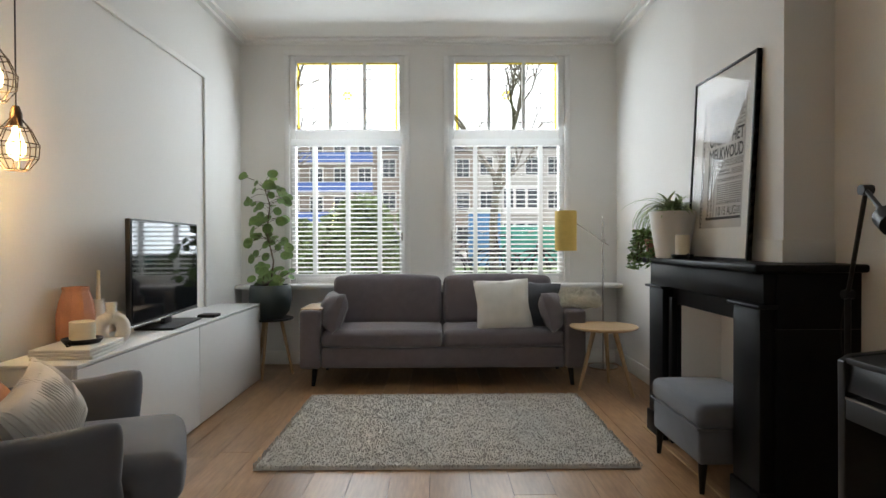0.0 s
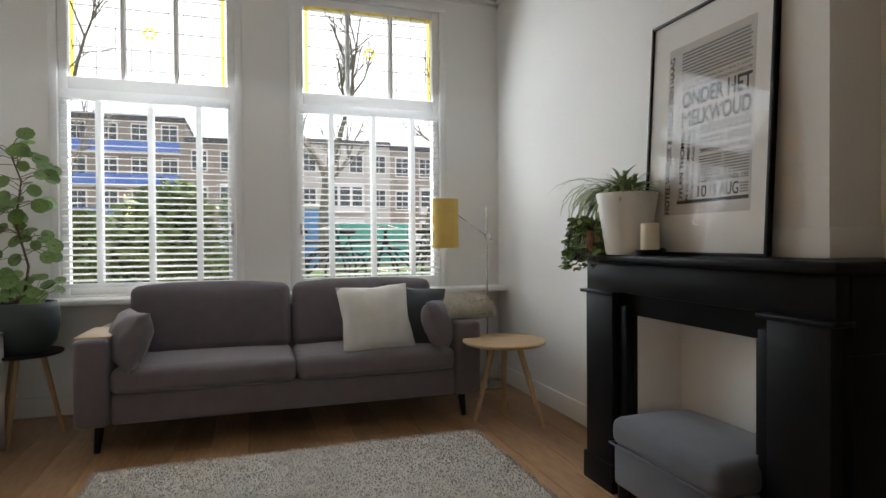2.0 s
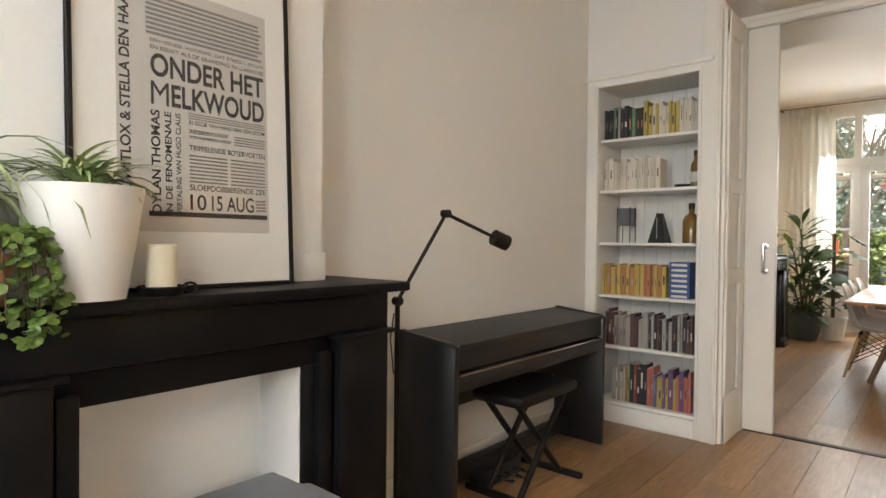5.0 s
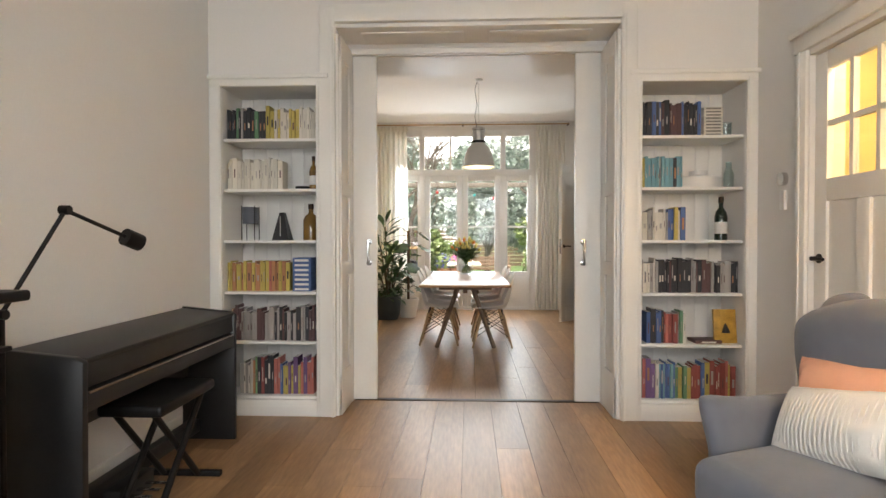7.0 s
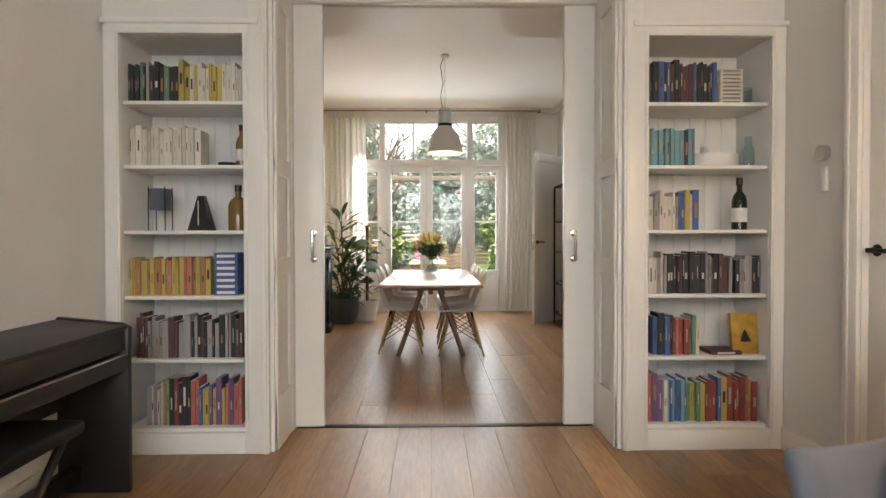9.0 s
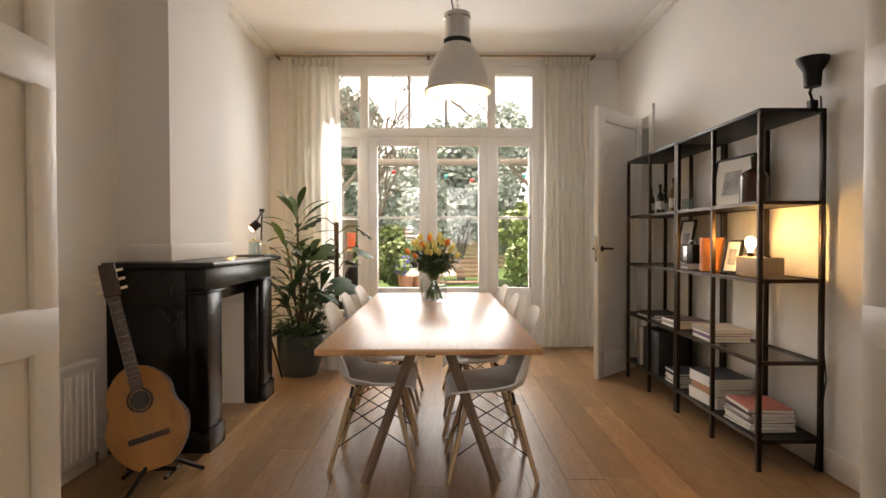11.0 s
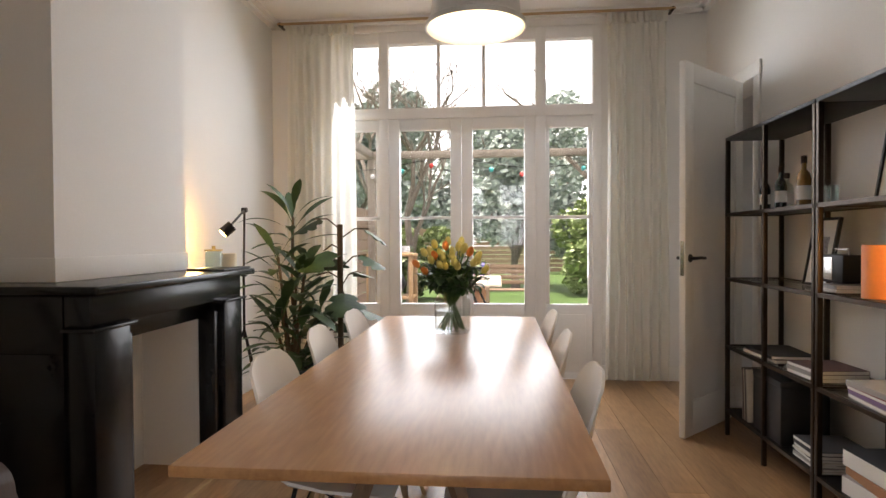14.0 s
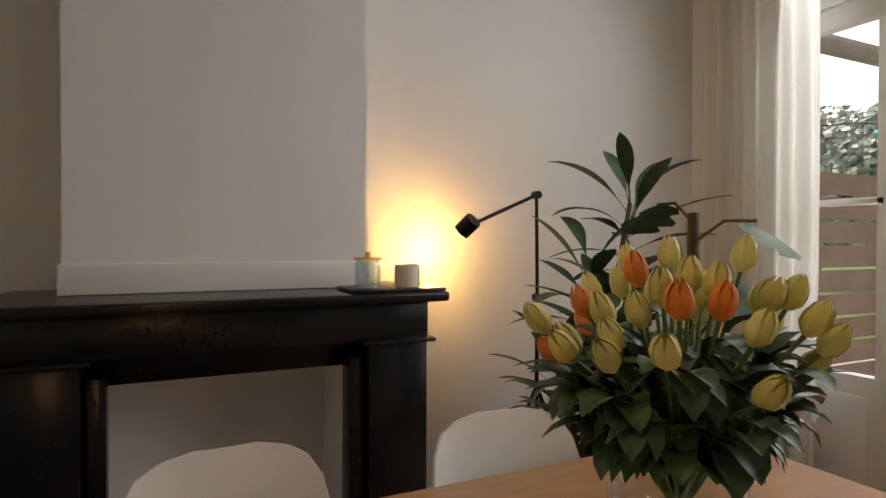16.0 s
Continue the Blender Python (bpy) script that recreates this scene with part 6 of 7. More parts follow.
# ---- guitar on its stand ----
gt = thing("guitar", Matrix.Translation((1.395, -2.40, 0.10)) @ Matrix.Scale(1.05, 4) @ pose(0, 0, 0, 0, 0, 16) @ pose(0, 0, 0, 12, 0, 0) @ pose(0, 0, 0, 0, 15, 0), "classical acoustic guitar leaning on a floor stand", "guitar")
M_SPRUCE = wood("orange spruce top", (0.60, 0.27, 0.07), (0.70, 0.36, 0.11), 0.3, 10, "z", bump=0.02)
M_ROSE = wood("dark rosewood", (0.035, 0.017, 0.010), (0.075, 0.036, 0.022), 0.3, 12, "z")
bm = bmesh.new()
N = 44
outl = []
for k in range(N):
    t = k / N * math.tau
    z = 0.245 - 0.245 * math.cos(t)
    s = z / 0.49
    w = (0.185 * math.sin(math.pi * min(1, s * 0.98 + 0.02)) ** 0.45)
    w *= 1 - 0.20 * math.exp(-((s - 0.60) / 0.13) ** 2) - 0.30 * max(0, s - 0.55)
    outl.append((math.copysign(w, math.sin(t)) if abs(math.sin(t)) > 1e-6 else 0.0, z))
front = [bm.verts.new((x, 0.045, z)) for x, z in outl]
back = [bm.verts.new((x, -0.045, z)) for x, z in outl]
bm.faces.new(back)
for k in range(N):
    bm.faces.new((front[k], back[k], back[(k + 1) % N], front[(k + 1) % N]))
part("body", bm, M_ROSE, gt, "dark rosewood back and sides")
bm = bmesh.new()
bm.faces.new([bm.verts.new((x, 0.0455, z)) for x, z in outl])
bmesh.ops.solidify(bm, geom=bm.faces[:], thickness=0.002)
part("soundboard", bm, M_SPRUCE, gt)
part("sound_hole", rod(bmesh.new(), (0, 0.046, 0.325), (0, 0.0495, 0.325), 0.043, n=28), M_INK, gt)
bm = bmesh.new()
tube(bm, [(0.052 * math.cos(k * math.tau / 28), 0.048, 0.325 + 0.052 * math.sin(k * math.tau / 28)) for k in range(29)], 0.006, 5)
part("rosette", bm, M_ROSE, gt)
part("bridge", B(-0.09, 0.047, 0.135, 0.09, 0.058, 0.162, 0.003), M_ROSE, gt)
part("neck", B(-0.027, 0.03, 0.37, 0.027, 0.056, 0.83, 0.004), M_ROSE, gt)
bm = bmesh.new()
for k in range(14):
    z = 0.80 - 0.42 * (1 - 0.93 ** k) / (1 - 0.93 ** 14)
    box(bm, -0.026, 0.056, z, 0.026, 0.0575, z + 0.0015)
part("frets", bm, M_CHROME, gt)
part("headstock", B(-0.037, 0.02, 0, 0.037, 0.042, 0.17, 0.005, m=pose(0, 0.012, 0.83, 10, 0, 0)), M_ROSE, gt)
for s in (-1, 1):
    for k in range(3):
        part("tuning_peg", rod(bmesh.new(), (s * 0.035, 0.02, 0.87 + k * 0.045), (s * 0.065, 0.02, 0.87 + k * 0.045), 0.007), M_WAX, gt)
bm = bmesh.new()
for k in range(6):
    x = -0.022 + k * 0.0088
    rod(bm, (x * 1.25, 0.060, 0.15), (x * 0.9, 0.0595, 0.83), 0.0006, n=4)
part("strings", bm, M_CHROME, gt)
gs = thing("guitar_stand", at(1.42, -2.44, 0), "low black guitar stand on the floor", "stand")
for p, q in (((-0.02, 0.03, 0.16), (-0.16, -0.16, 0.015)), ((-0.02, 0.03, 0.16), (0.16, -0.14, 0.015)), ((0, 0.03, 0.16), (0.05, 0.22, 0.015)), ((-0.12, 0.06, 0.10), (0.12, 0.06, 0.10))):
    part("leg", rod(bmesh.new(), p, q, 0.011), M_BLKM, gs)
for x in (-0.1, 0.1):
    part("cradle", rod(bmesh.new(), (x, 0.0, 0.085), (x, 0.14, 0.085), 0.010), M_BLKM, gs)

# ---- metal shelving ----
RX, RB, RT = -1.65, -2.0, 1.88
LV = [0.17, 0.58, 1.01, 1.42]
M_RGLASS = glass("smoky shelf glass", (0.86, 0.88, 0.86))
for y0, y1 in ((-3.595, -2.54), (-4.66, -3.605)):
    r = thing("metal_shelf_unit", at(0, 0, 0), "black metal shelving unit with glass shelves", "shelf unit", "metal shelf units")
    ym = (y0 + y1) / 2
    for y in (y0 + 0.012, ym, y1 - 0.012):
        for x in (RX - 0.012, RB + 0.012):
            part("post", B(x - 0.012, y - 0.012, 0, x + 0.012, y + 0.012, RT - 0.001, 0.002), M_BRNM, r)
    part("top", B(RB, y0, RT, RX, y1, RT + 0.02, 0.003), M_BLKM, r)
    for z in LV:
        bm = bmesh.new()
        for x in (RX - 0.018, RB):
            box(bm, x, y0, z - 0.02, x + 0.018, y1, z)
        for y in (y0, y1 - 0.018):
            box(bm, RB + 0.018, y, z - 0.02, RX - 0.018, y + 0.018, z)
        part("shelf_frame", bm, M_BRNM, r, smooth=0)
        if z in (LV[0], LV[3]):
            part("shelf_panel", B(RB + 0.018, y0 + 0.018, z - 0.015, RX - 0.018, y1 - 0.018, z - 0.003), M_BLKM, r, "black metal shelf", smooth=0)
        else:
            part("glass_shelf", B(RB + 0.018, y0 + 0.018, z - 0.012, RX - 0.018, y1 - 0.018, z - 0.003), M_RGLASS, r, "clear glass shelf", smooth=0)


def stack(x, y, z, n, ci, w=0.2, d=0.27, t=0.02, seed=0):
    r = random.Random(seed)
    for k in range(n):
        tt = t * r.uniform(0.7, 1.3)
        bm = B(-d / 2, -w / 2, 0, d / 2, w / 2, tt, 0.0015, 1)
        ob = mesh_ob("book", bm, LIB[ci[k % len(ci)]])
        pg = mesh_ob("page_block", B(-d / 2 + 0.004, -w / 2 + 0.004, 0.002, d / 2 - 0.004 if k % 2 else d / 2 + 0.0008, w / 2 + 0.0008, tt - 0.002), M_PAPER, 0)
        pg.parent = ob
        ob.matrix_basis = pose(x, y, z, 0, 0, r.uniform(-5, 5))
        tagged(ob, "large flat book in a stack on the metal shelf", "book", "books on the metal shelf")
        z += tt + 0.0006
    return z


stack(-1.80, -2.80, LV[0], 7, (GY, WH, K, GY, WH, BR, SC), 0.3, 0.24, 0.017, 1)
stack(-1.80, -3.25, LV[0], 3, (GY, OR, K), 0.34, 0.24, 0.058, 2)
stack(-1.80, -3.72, LV[0], 7, (WH, GY, K, WH, GY, K, K), 0.26, 0.24, 0.014, 3)
stack(-1.80, -3.25, LV[1], 4, (GY, PU, RD, GY), 0.30, 0.24, 0.020, 4)
stack(-1.80, -3.78, LV[1], 3, (WH, GY, BR), 0.26, 0.24, 0.016, 5)
stack(-1.80, -4.25, LV[1], 2, (BR, K), 0.36, 0.24, 0.018, 6)
stack(-1.80, -3.62, LV[2], 2, (WH, GY), 0.16, 0.16, 0.018, 7)
rec = thing("record_box", at(-1.79, -4.13, LV[0]), "black storage box on the lowest shelf", "box")
part("box_body", B(-0.12, -0.16, 0.0, 0.12, 0.17, 0.33, 0.006), M_BLACKW, rec)
part("box_lid", B(-0.122, -0.162, 0.30, 0.122, 0.172, 0.335, 0.005), M_BLACKW, rec)
for k in range(6):
    ob = mesh_ob("record_sleeve", B(-0.13, -0.004, 0, 0.12, 0.004, 0.31), LIB[(WH, GY, K, WH, BR, GY)[k]], 0)
    ob.matrix_basis = pose(-1.79, -4.36 - k * 0.014, LV[0], 4, 0, 0)
    tagged(ob, "upright record sleeve on the lowest shelf", "record", "records on the metal shelf")


def picture(m, w, h, label, mat_c=None):
    p = thing("picture_frame", m, label, "picture")
    bm = bmesh.new()
    for a in ((-w / 2, 0, -w / 2 + 0.014, h), (w / 2 - 0.014, 0, w / 2, h), (-w / 2 + 0.014, 0, w / 2 - 0.014, 0.014), (-w / 2 + 0.014, h - 0.014, w / 2 - 0.014, h)):
        box(bm, -0.010, a[0], a[1], 0.010, a[2], a[3], 0.002)
    part("frame", bm, M_BLKM, p)
    part("mount", B(-0.006, -w / 2 + 0.01, 0.01, 0.001, w / 2 - 0.01, h - 0.01), M_PAPER, p, smooth=0)
    part("picture", B(0.0012, -w * 0.22, h * 0.25, 0.003, w * 0.22, h * 0.72), mat_c or M_INKM, p, "grey abstract picture", smooth=0)
    return p


M_PICA = mat("soft grey picture", (0.32, 0.31, 0.31), 0.6, var=0.7, scale=9)
picture(pose(-1.84, -3.25, LV[3], 0, -10, 6), 0.40, 0.33, "black framed grey picture on the shelf", M_PICA)
picture(pose(-1.85, -3.98, LV[2], 0, -10, 0), 0.24, 0.36, "tall black framed drawing on the shelf", M_PICA)
picture(pose(-1.78, -3.10, LV[2], 0, -12, 14), 0.14, 0.21, "small glass-fronted framed photograph", M_PICA)
bottle(at(-1.78, -2.83, LV[3]), 0.075, 0.27, mat("dark brown decanter", (0.05, 0.02, 0.012), 0.15), "squat dark brown decanter on the shelf", 0.22, False)
bottle(at(-1.80, -4.00, LV[3]), 0.035, 0.27, M_BOTA, "amber liqueur bottle on the shelf")
bottle(at(-1.74, -4.12, LV[3]), 0.03, 0.23, M_BOTG, "dark liqueur bottle on the shelf")
bottle(at(-1.80, -4.18, LV[3]), 0.034, 0.20, M_CLEARV, "clear liqueur bottle on the shelf")
bottle(at(-1.72, -4.26, LV[3]), 0.028, 0.21, M_BOTG, "small dark bottle on the shelf")
solo("tumbler", lathe(bmesh.new(), [(0, 0), (0.035, 0), (0.038, 0.09), (0.034, 0.09), (0.032, 0.01), (0, 0.01)], 20), M_CLEARV, "clear glass tumbler on the shelf", "glass", m=at(-1.78, -3.72, LV[3]))
rd = thing("radio", at(-1.80, -3.66, LV[2] + 0.042), "small black and metal table radio", "radio")
part("case", B(-0.05, -0.10, 0, 0.05, 0.10, 0.13, 0.008), M_BLKM, rd)
part("speaker_grille", B(0.0502, -0.09, 0.012, 0.054, 0.02, 0.118, 0.002), M_CHROME, rd)
part("handle", tube(bmesh.new(), [(0, -0.06, 0.125), (0, -0.05, 0.155), (0, 0.05, 0.155), (0, 0.06, 0.125)], 0.005), M_CHROME, rd)
solo("orange_vase", lathe(bmesh.new(), [(0, 0), (0.075, 0), (0.075, 0.22), (0.07, 0.22), (0.068, 0.02), (0, 0.02)], 30), mat("orange ceramic", (0.68, 0.23, 0.06), 0.5, var=0.06), "orange ceramic cylinder vase on the shelf", "vase", m=at(-1.78, -3.33, LV[2]))
bx = thing("bulb_lamp", at(-1.78, -2.78, LV[2]), "wooden block lamp with bare glowing bulb", "lamp")
part("block", B(-0.06, -0.13, 0, 0.06, 0.15, 0.11, 0.004), M_OAK, bx)
part("socket", rod(bmesh.new(), (0, -0.08, 0.11), (0, -0.08, 0.135), 0.018), M_BRNM, bx)
part("bulb", lathe(bmesh.new(), [(0.013, 0.135), (0.016, 0.15), (0.03, 0.18), (0.03, 0.20), (0.018, 0.222), (0, 0.226)], 20, (0, -0.08, 0)), M_BULB, bx, "glowing filament bulb")
part("switch", rod(bmesh.new(), (0.0, 0.10, 0.11), (0.0, 0.10, 0.12), 0.012), M_BRNM, bx)
lamp("bulb_lamp_glow", "POINT", at(-1.73, -2.86, LV[2] + 0.25), 5, (1.0, 0.62, 0.22), 0.03)
sp = thing("spot_lamp", at(-1.955, -2.59, RT + 0.02), "black spotlight clamped on the metal shelf", "lamp")
part("clamp", B(-0.02, -0.02, -0.01, 0.02, 0.02, 0.05, 0.004), M_BLKM, sp)
part("arm", tube(bmesh.new(), [(0, 0, 0.05), (0.015, 0, 0.09), (0, 0, 0.13)], 0.008), M_BLKM, sp)
part("shade", lathe(bmesh.new(), [(0, 0.11), (0.04, 0.12), (0.045, 0.20), (0.075, 0.25), (0.08, 0.27), (0.072, 0.27), (0.04, 0.2), (0, 0.18)], 24), M_BLKM, sp)
part("cable", tube(bmesh.new(), [(-0.01, 0.05, 0.06), (0.0, 0.09, -0.2), (-0.02, 0.08, -0.7), (0.0, 0.07, -1.0), (-0.02, 0.10, -1.4), (0.0, 0.07, -1.7), (0.02, 0.08, -1.88)], 0.004), M_BLKM, sp)

# ---- plants in the garden corner ----
bigp = pot(at(1.27, -4.80, 0), [(0, 0), (0.15, 0), (0.19, 0.12), (0.205, 0.30), (0.20, 0.36), (0.185, 0.36), (0.18, 0.28)], M_POTD, "tall dark-leaved dragon tree in a slate pot")
rq = random.Random(31)
tops = [(Vector((0.09, -0.30, 1.44)), 15, 0.46), (Vector((-0.08, -0.05, 1.0)), 17, 0.40), (Vector((0.02, 0.12, 0.78)), 18, 0.38), (Vector((-0.14, -0.2, 0.72)), 17, 0.38), (Vector((0.14, -0.12, 1.14)), 14, 0.40), (Vector((-0.10, 0.10, 0.60)), 16, 0.34), (Vector((0.10, 0.02, 0.64)), 16, 0.34), (Vector((0.02, -0.16, 0.92)), 16, 0.38)]
for tp_, n, ln in tops:
    part("stem", tube(bmesh.new(), [(rq.uniform(-0.05, 0.05), rq.uniform(-0.05, 0.05), 0.3), Vector((tp_.x * 0.4, tp_.y * 0.4, tp_.z * 0.6)), tp_], 0.016, 7, 0.010), M_STEM, bigp)
    for k in range(n):
        a = k * 2.4
        s = k / n
        b0 = tp_ + Vector((0, 0, -0.32 * (1 - s) + 0.02))
        bl = bmesh.new()
        blade(bl, b0, (math.cos(a), math.sin(a), 0), ln * rq.uniform(0.75, 1.1), rq.uniform(0.062, 0.085), rq.uniform(0.5, 1.3), 9, 0.1 + 1.25 * s, 0.2, 0.28)
        part("leaf", bl, M_LEAFD, bigp, smooth=60)
bl = bmesh.new()
for k in range(220):
    a, q = rq.uniform(0, math.tau), 0.23 * math.sqrt(rq.random())
    roundleaf(bl, (q * math.cos(a), q * math.sin(a), 0.36 + rq.uniform(0, 0.12) - 0.25 * max(0, q - 0.17)), (rq.uniform(-1, 1), rq.uniform(-1, 1), 1), rq.uniform(0.014, 0.024), 0.1, 6, 1.4)
tagged(part("undergrowth", bl, M_LEAFD, bigp, "small leaves over the pot's rim"), "small leaves over the pot's rim", kind="stuff")
wp = pot(at(0.98, -5.05, 0), [(0, 0), (0.12, 0), (0.165, 0.28), (0.165, 0.30), (0.15, 0.30), (0.145, 0.2)], M_CERW, "large-leaved swiss cheese plant in a white pot")
part("moss_pole", rod(bmesh.new(), (0, 0, 0.25), (0.0, 0, 1.38), 0.022), M_STEM, wp)
for k in range(14):
    a = k * 2.4
    b0 = Vector((0, 0, 0.38 + k * 0.074))
    e = b0 + Vector((math.cos(a) * rq.uniform(0.14, 0.27), math.sin(a) * rq.uniform(0.12, 0.24), rq.uniform(-0.02, 0.14)))
    part("stalk", tube(bmesh.new(), [b0, b0.lerp(e, 0.5) + Vector((0, 0, 0.04)), e], 0.006, 5), M_STEM, wp)
    bl = bmesh.new()
    o = (e - b0)
    o.z = 0
    o.normalize()
    side = o.cross(Vector((0, 0, 1)))
    L = rq.uniform(0.20, 0.30)
    dn = rq.uniform(0.3, 0.9)
    prev = None
    ribs = 9
    for s in range(ribs + 1):
        u = s / ribs
        c = e + o * L * (u - 0.15) * math.cos(dn * u) - Vector((0, 0, 1)) * L * u * math.sin(dn) * 0.8
        w_ = L * 0.52 * math.sin(math.pi * min(1, 0.15 + 0.85 * u)) ** 0.8 * (0.62 if s % 3 == 2 else 1.0)
        row = [bl.verts.new(c - side * w_ - Vector((0, 0, 0.25 * w_))), bl.verts.new(c), bl.verts.new(c + side * w_ - Vector((0, 0, 0.25 * w_)))]
        if prev:
            bl.faces.new((prev[0], prev[1], row[1], row[0]))
            bl.faces.new((prev[1], prev[2], row[2], row[1]))
        prev = row
    part("leaf", bl, M_LEAFD, wp)
arm_lamp(at(1.62, -4.80, 0), (0, 0, 1.02), (-0.02, 0.02, 1.48), (-0.07, 0.40, 1.33), (0.55, 0.35, -0.55), "black tripod reading lamp, lit, beside the fireplace", True, True)
lamp("reading_lamp_glow", "POINT", at(1.74, -4.36, 1.24), 9, (1.0, 0.56, 0.16), 0.04)
tr = thing("tray", at(1.40, -4.02, 1.095), "dark round-edged serving tray on the mantelpiece", "tray")
part("tray_board", B(-0.10, -0.17, 0, 0.12, 0.17, 0.012, 0.004), M_BLACKW, tr)
jr = thing("glass_jar", at(1.40, -3.93, 1.108), "clear glass jar with brass lid", "jar")
part("jar_glass", lathe(bmesh.new(), [(0, 0), (0.045, 0), (0.048, 0.08), (0.04, 0.095), (0.037, 0.095), (0.044, 0.08), (0.042, 0.005), (0, 0.005)], 24), M_CLEARV, jr)
part("lid", lathe(bmesh.new(), [(0.05, 0.097), (0.05, 0.104), (0.01, 0.106), (0.01, 0.125), (0, 0.125)], 20), mat("brass", (0.55, 0.38, 0.13), 0.3, 1.0), jr)
candle(at(1.38, -4.07, 1.108), 0.045, 0.075, "cream pillar candle on a tray", False)

# ---- outside: pale overcast distance ----
M_SKYB = bpy.data.materials.new("pale overcast distance")
M_SKYB.use_nodes = True
M_SKYB.node_tree.nodes["Principled BSDF"].inputs["Base Color"].default_value = (0, 0, 0, 1)
M_SKYB.node_tree.nodes["Principled BSDF"].inputs["Emission Color"].default_value = (0.95, 0.98, 1.0, 1)
M_SKYB.node_tree.nodes["Principled BSDF"].inputs["Emission Strength"].default_value = 2.0
solo("backdrop_north", B(-260, 150, -1, 260, 150.5, 140), M_SKYB, "pale overcast sky in the distance", "backdrop", kind="structure")
solo("backdrop_south", B(-260, -150.5, -1, 260, -150, 140), M_SKYB, "pale overcast sky in the distance", "backdrop", kind="structure")

# ---- outside: ground, garden ----
M_GRASS = mat("lawn grass", (0.06, 0.12, 0.025), 0.95, var=0.4, scale=2, fine=60, bump=0.6)
M_PAVE = mat("grey paving", (0.28, 0.27, 0.26), 0.9, var=0.15, scale=3, bump=0.2)
M_ASPH = mat("asphalt", (0.06, 0.06, 0.062), 0.9, var=0.2, scale=4, bump=0.3)
M_FENCE = wood("weathered fence wood", (0.16, 0.11, 0.07), (0.30, 0.22, 0.15), 0.85, 6, "x")
M_POST = wood("weathered garden post", (0.17, 0.145, 0.115), (0.30, 0.27, 0.22), 0.85, 8, "z")
M_HEDGE = leafmat("garden leaves", (0.09, 0.16, 0.045), (0.30, 0.40, 0.14))
M_HEDGE2 = leafmat("grey-green leaves", (0.20, 0.27, 0.23), (0.46, 0.53, 0.48))
M_BARK = mat("tree bark", (0.20, 0.175, 0.145), 0.95, var=0.35, scale=8, bump=0.5)
solo("ground", B(-300, -300, -0.9, 300, 300, -0.55), M_GRASS, "grassy ground around the houses", "ground", kind="structure")
solo("pavement_terrace", B(-4, -11.5, -0.5, 5, DS - 0.25, -0.05), M_PAVE, "grey garden terrace paving", "pavement", kind="structure")
solo("lawn", B(-9, -26, -0.5, 9, -11.5, -0.14), M_GRASS, "garden lawn", "lawn", kind="structure")
solo("front_garden", B(-12, LN + 0.28, -0.5, 12, 9.4, -0.2), M_PAVE, "paved front garden strip", "pavement", kind="structure")


def foliage(name, centre, size, n, leaf, material, label, seed, category="shrub", trunk=None, lift=0.0):
    r = random.Random(seed)
    t = thing(name, at(*centre), label, category)
    bm = bmesh.new()
    clumps = [(Vector((r.uniform(-1, 1), r.uniform(-1, 1), r.uniform(-1, 1))), r.uniform(0.18, 0.42)) for _ in range(26)]
    for k in range(n):
        c, rad = r.choice(clumps)
        dv = Vector((r.gauss(0, 1), r.gauss(0, 1), r.gauss(0, 1))).normalized() * rad * r.uniform(0.6, 1.05)
        q = c * 0.72 + dv
        p = Vector((q.x * size[0], q.y * size[1], (q.z + 1) * size[2] + lift))
        roundleaf(bm, p, (r.uniform(-1, 1), r.uniform(-1, 1), r.uniform(0, 1)), leaf * r.uniform(0.6, 1.3), 0.1, 5, 1.6)
    part("crown", bm, material, t, smooth=0)
    if trunk:
        bt = bmesh.new()
        tube(bt, [(0, 0, 0), (0.05, 0, lift * 0.5), (0.0, 0.05, lift + size[2] * 0.6)], trunk, 8, trunk * 0.5)
        for k in range(9):
            a = r.uniform(0, 6.28)
            h0 = lift * r.uniform(0.6, 1.2) + 0.2
            tube(bt, [(0, 0, h0), (math.cos(a) * size[0] * 0.3, math.sin(a) * size[1] * 0.3, h0 + size[2] * 0.5), (math.cos(a) * size[0] * 0.75, math.sin(a) * size[1] * 0.75, h0 + size[2] * r.uniform(0.8, 1.4))], trunk * 0.4, 6, trunk * 0.12)
        part("trunk", bt, M_BARK, t)
    return t


def bare_tree(m, h, seed, label, leaves=0):
    r = random.Random(seed)
    t = thing("tree", m, label, "tree")
    bm = bmesh.new()

    def grow(p, d, l_, rad, depth):
        q = p + d * l_ * 0.5 + Vector((r.uniform(-1, 1), r.uniform(-1, 1), 0.3)) * l_ * 0.07
        e = p + d * l_
        tube(bm, [p, q, e], rad, 6 if depth > 2 else 4, rad * 0.62)
        if depth:
            for _ in range(3 if depth > 1 else 4):
                nd = (d + Vector((r.uniform(-1, 1), r.uniform(-1, 1), r.uniform(-0.25, 0.6))) * 0.75).normalized()
                grow(q if r.random() < 0.35 else e, nd, l_ * r.uniform(0.55, 0.8), rad * 0.58, depth - 1)

    grow(Vector((0, 0, 0)), Vector((0.03, 0, 1)), h * 0.34, h * 0.02, 5)
    part("trunk_and_branches", bm, M_BARK, t)
    return t


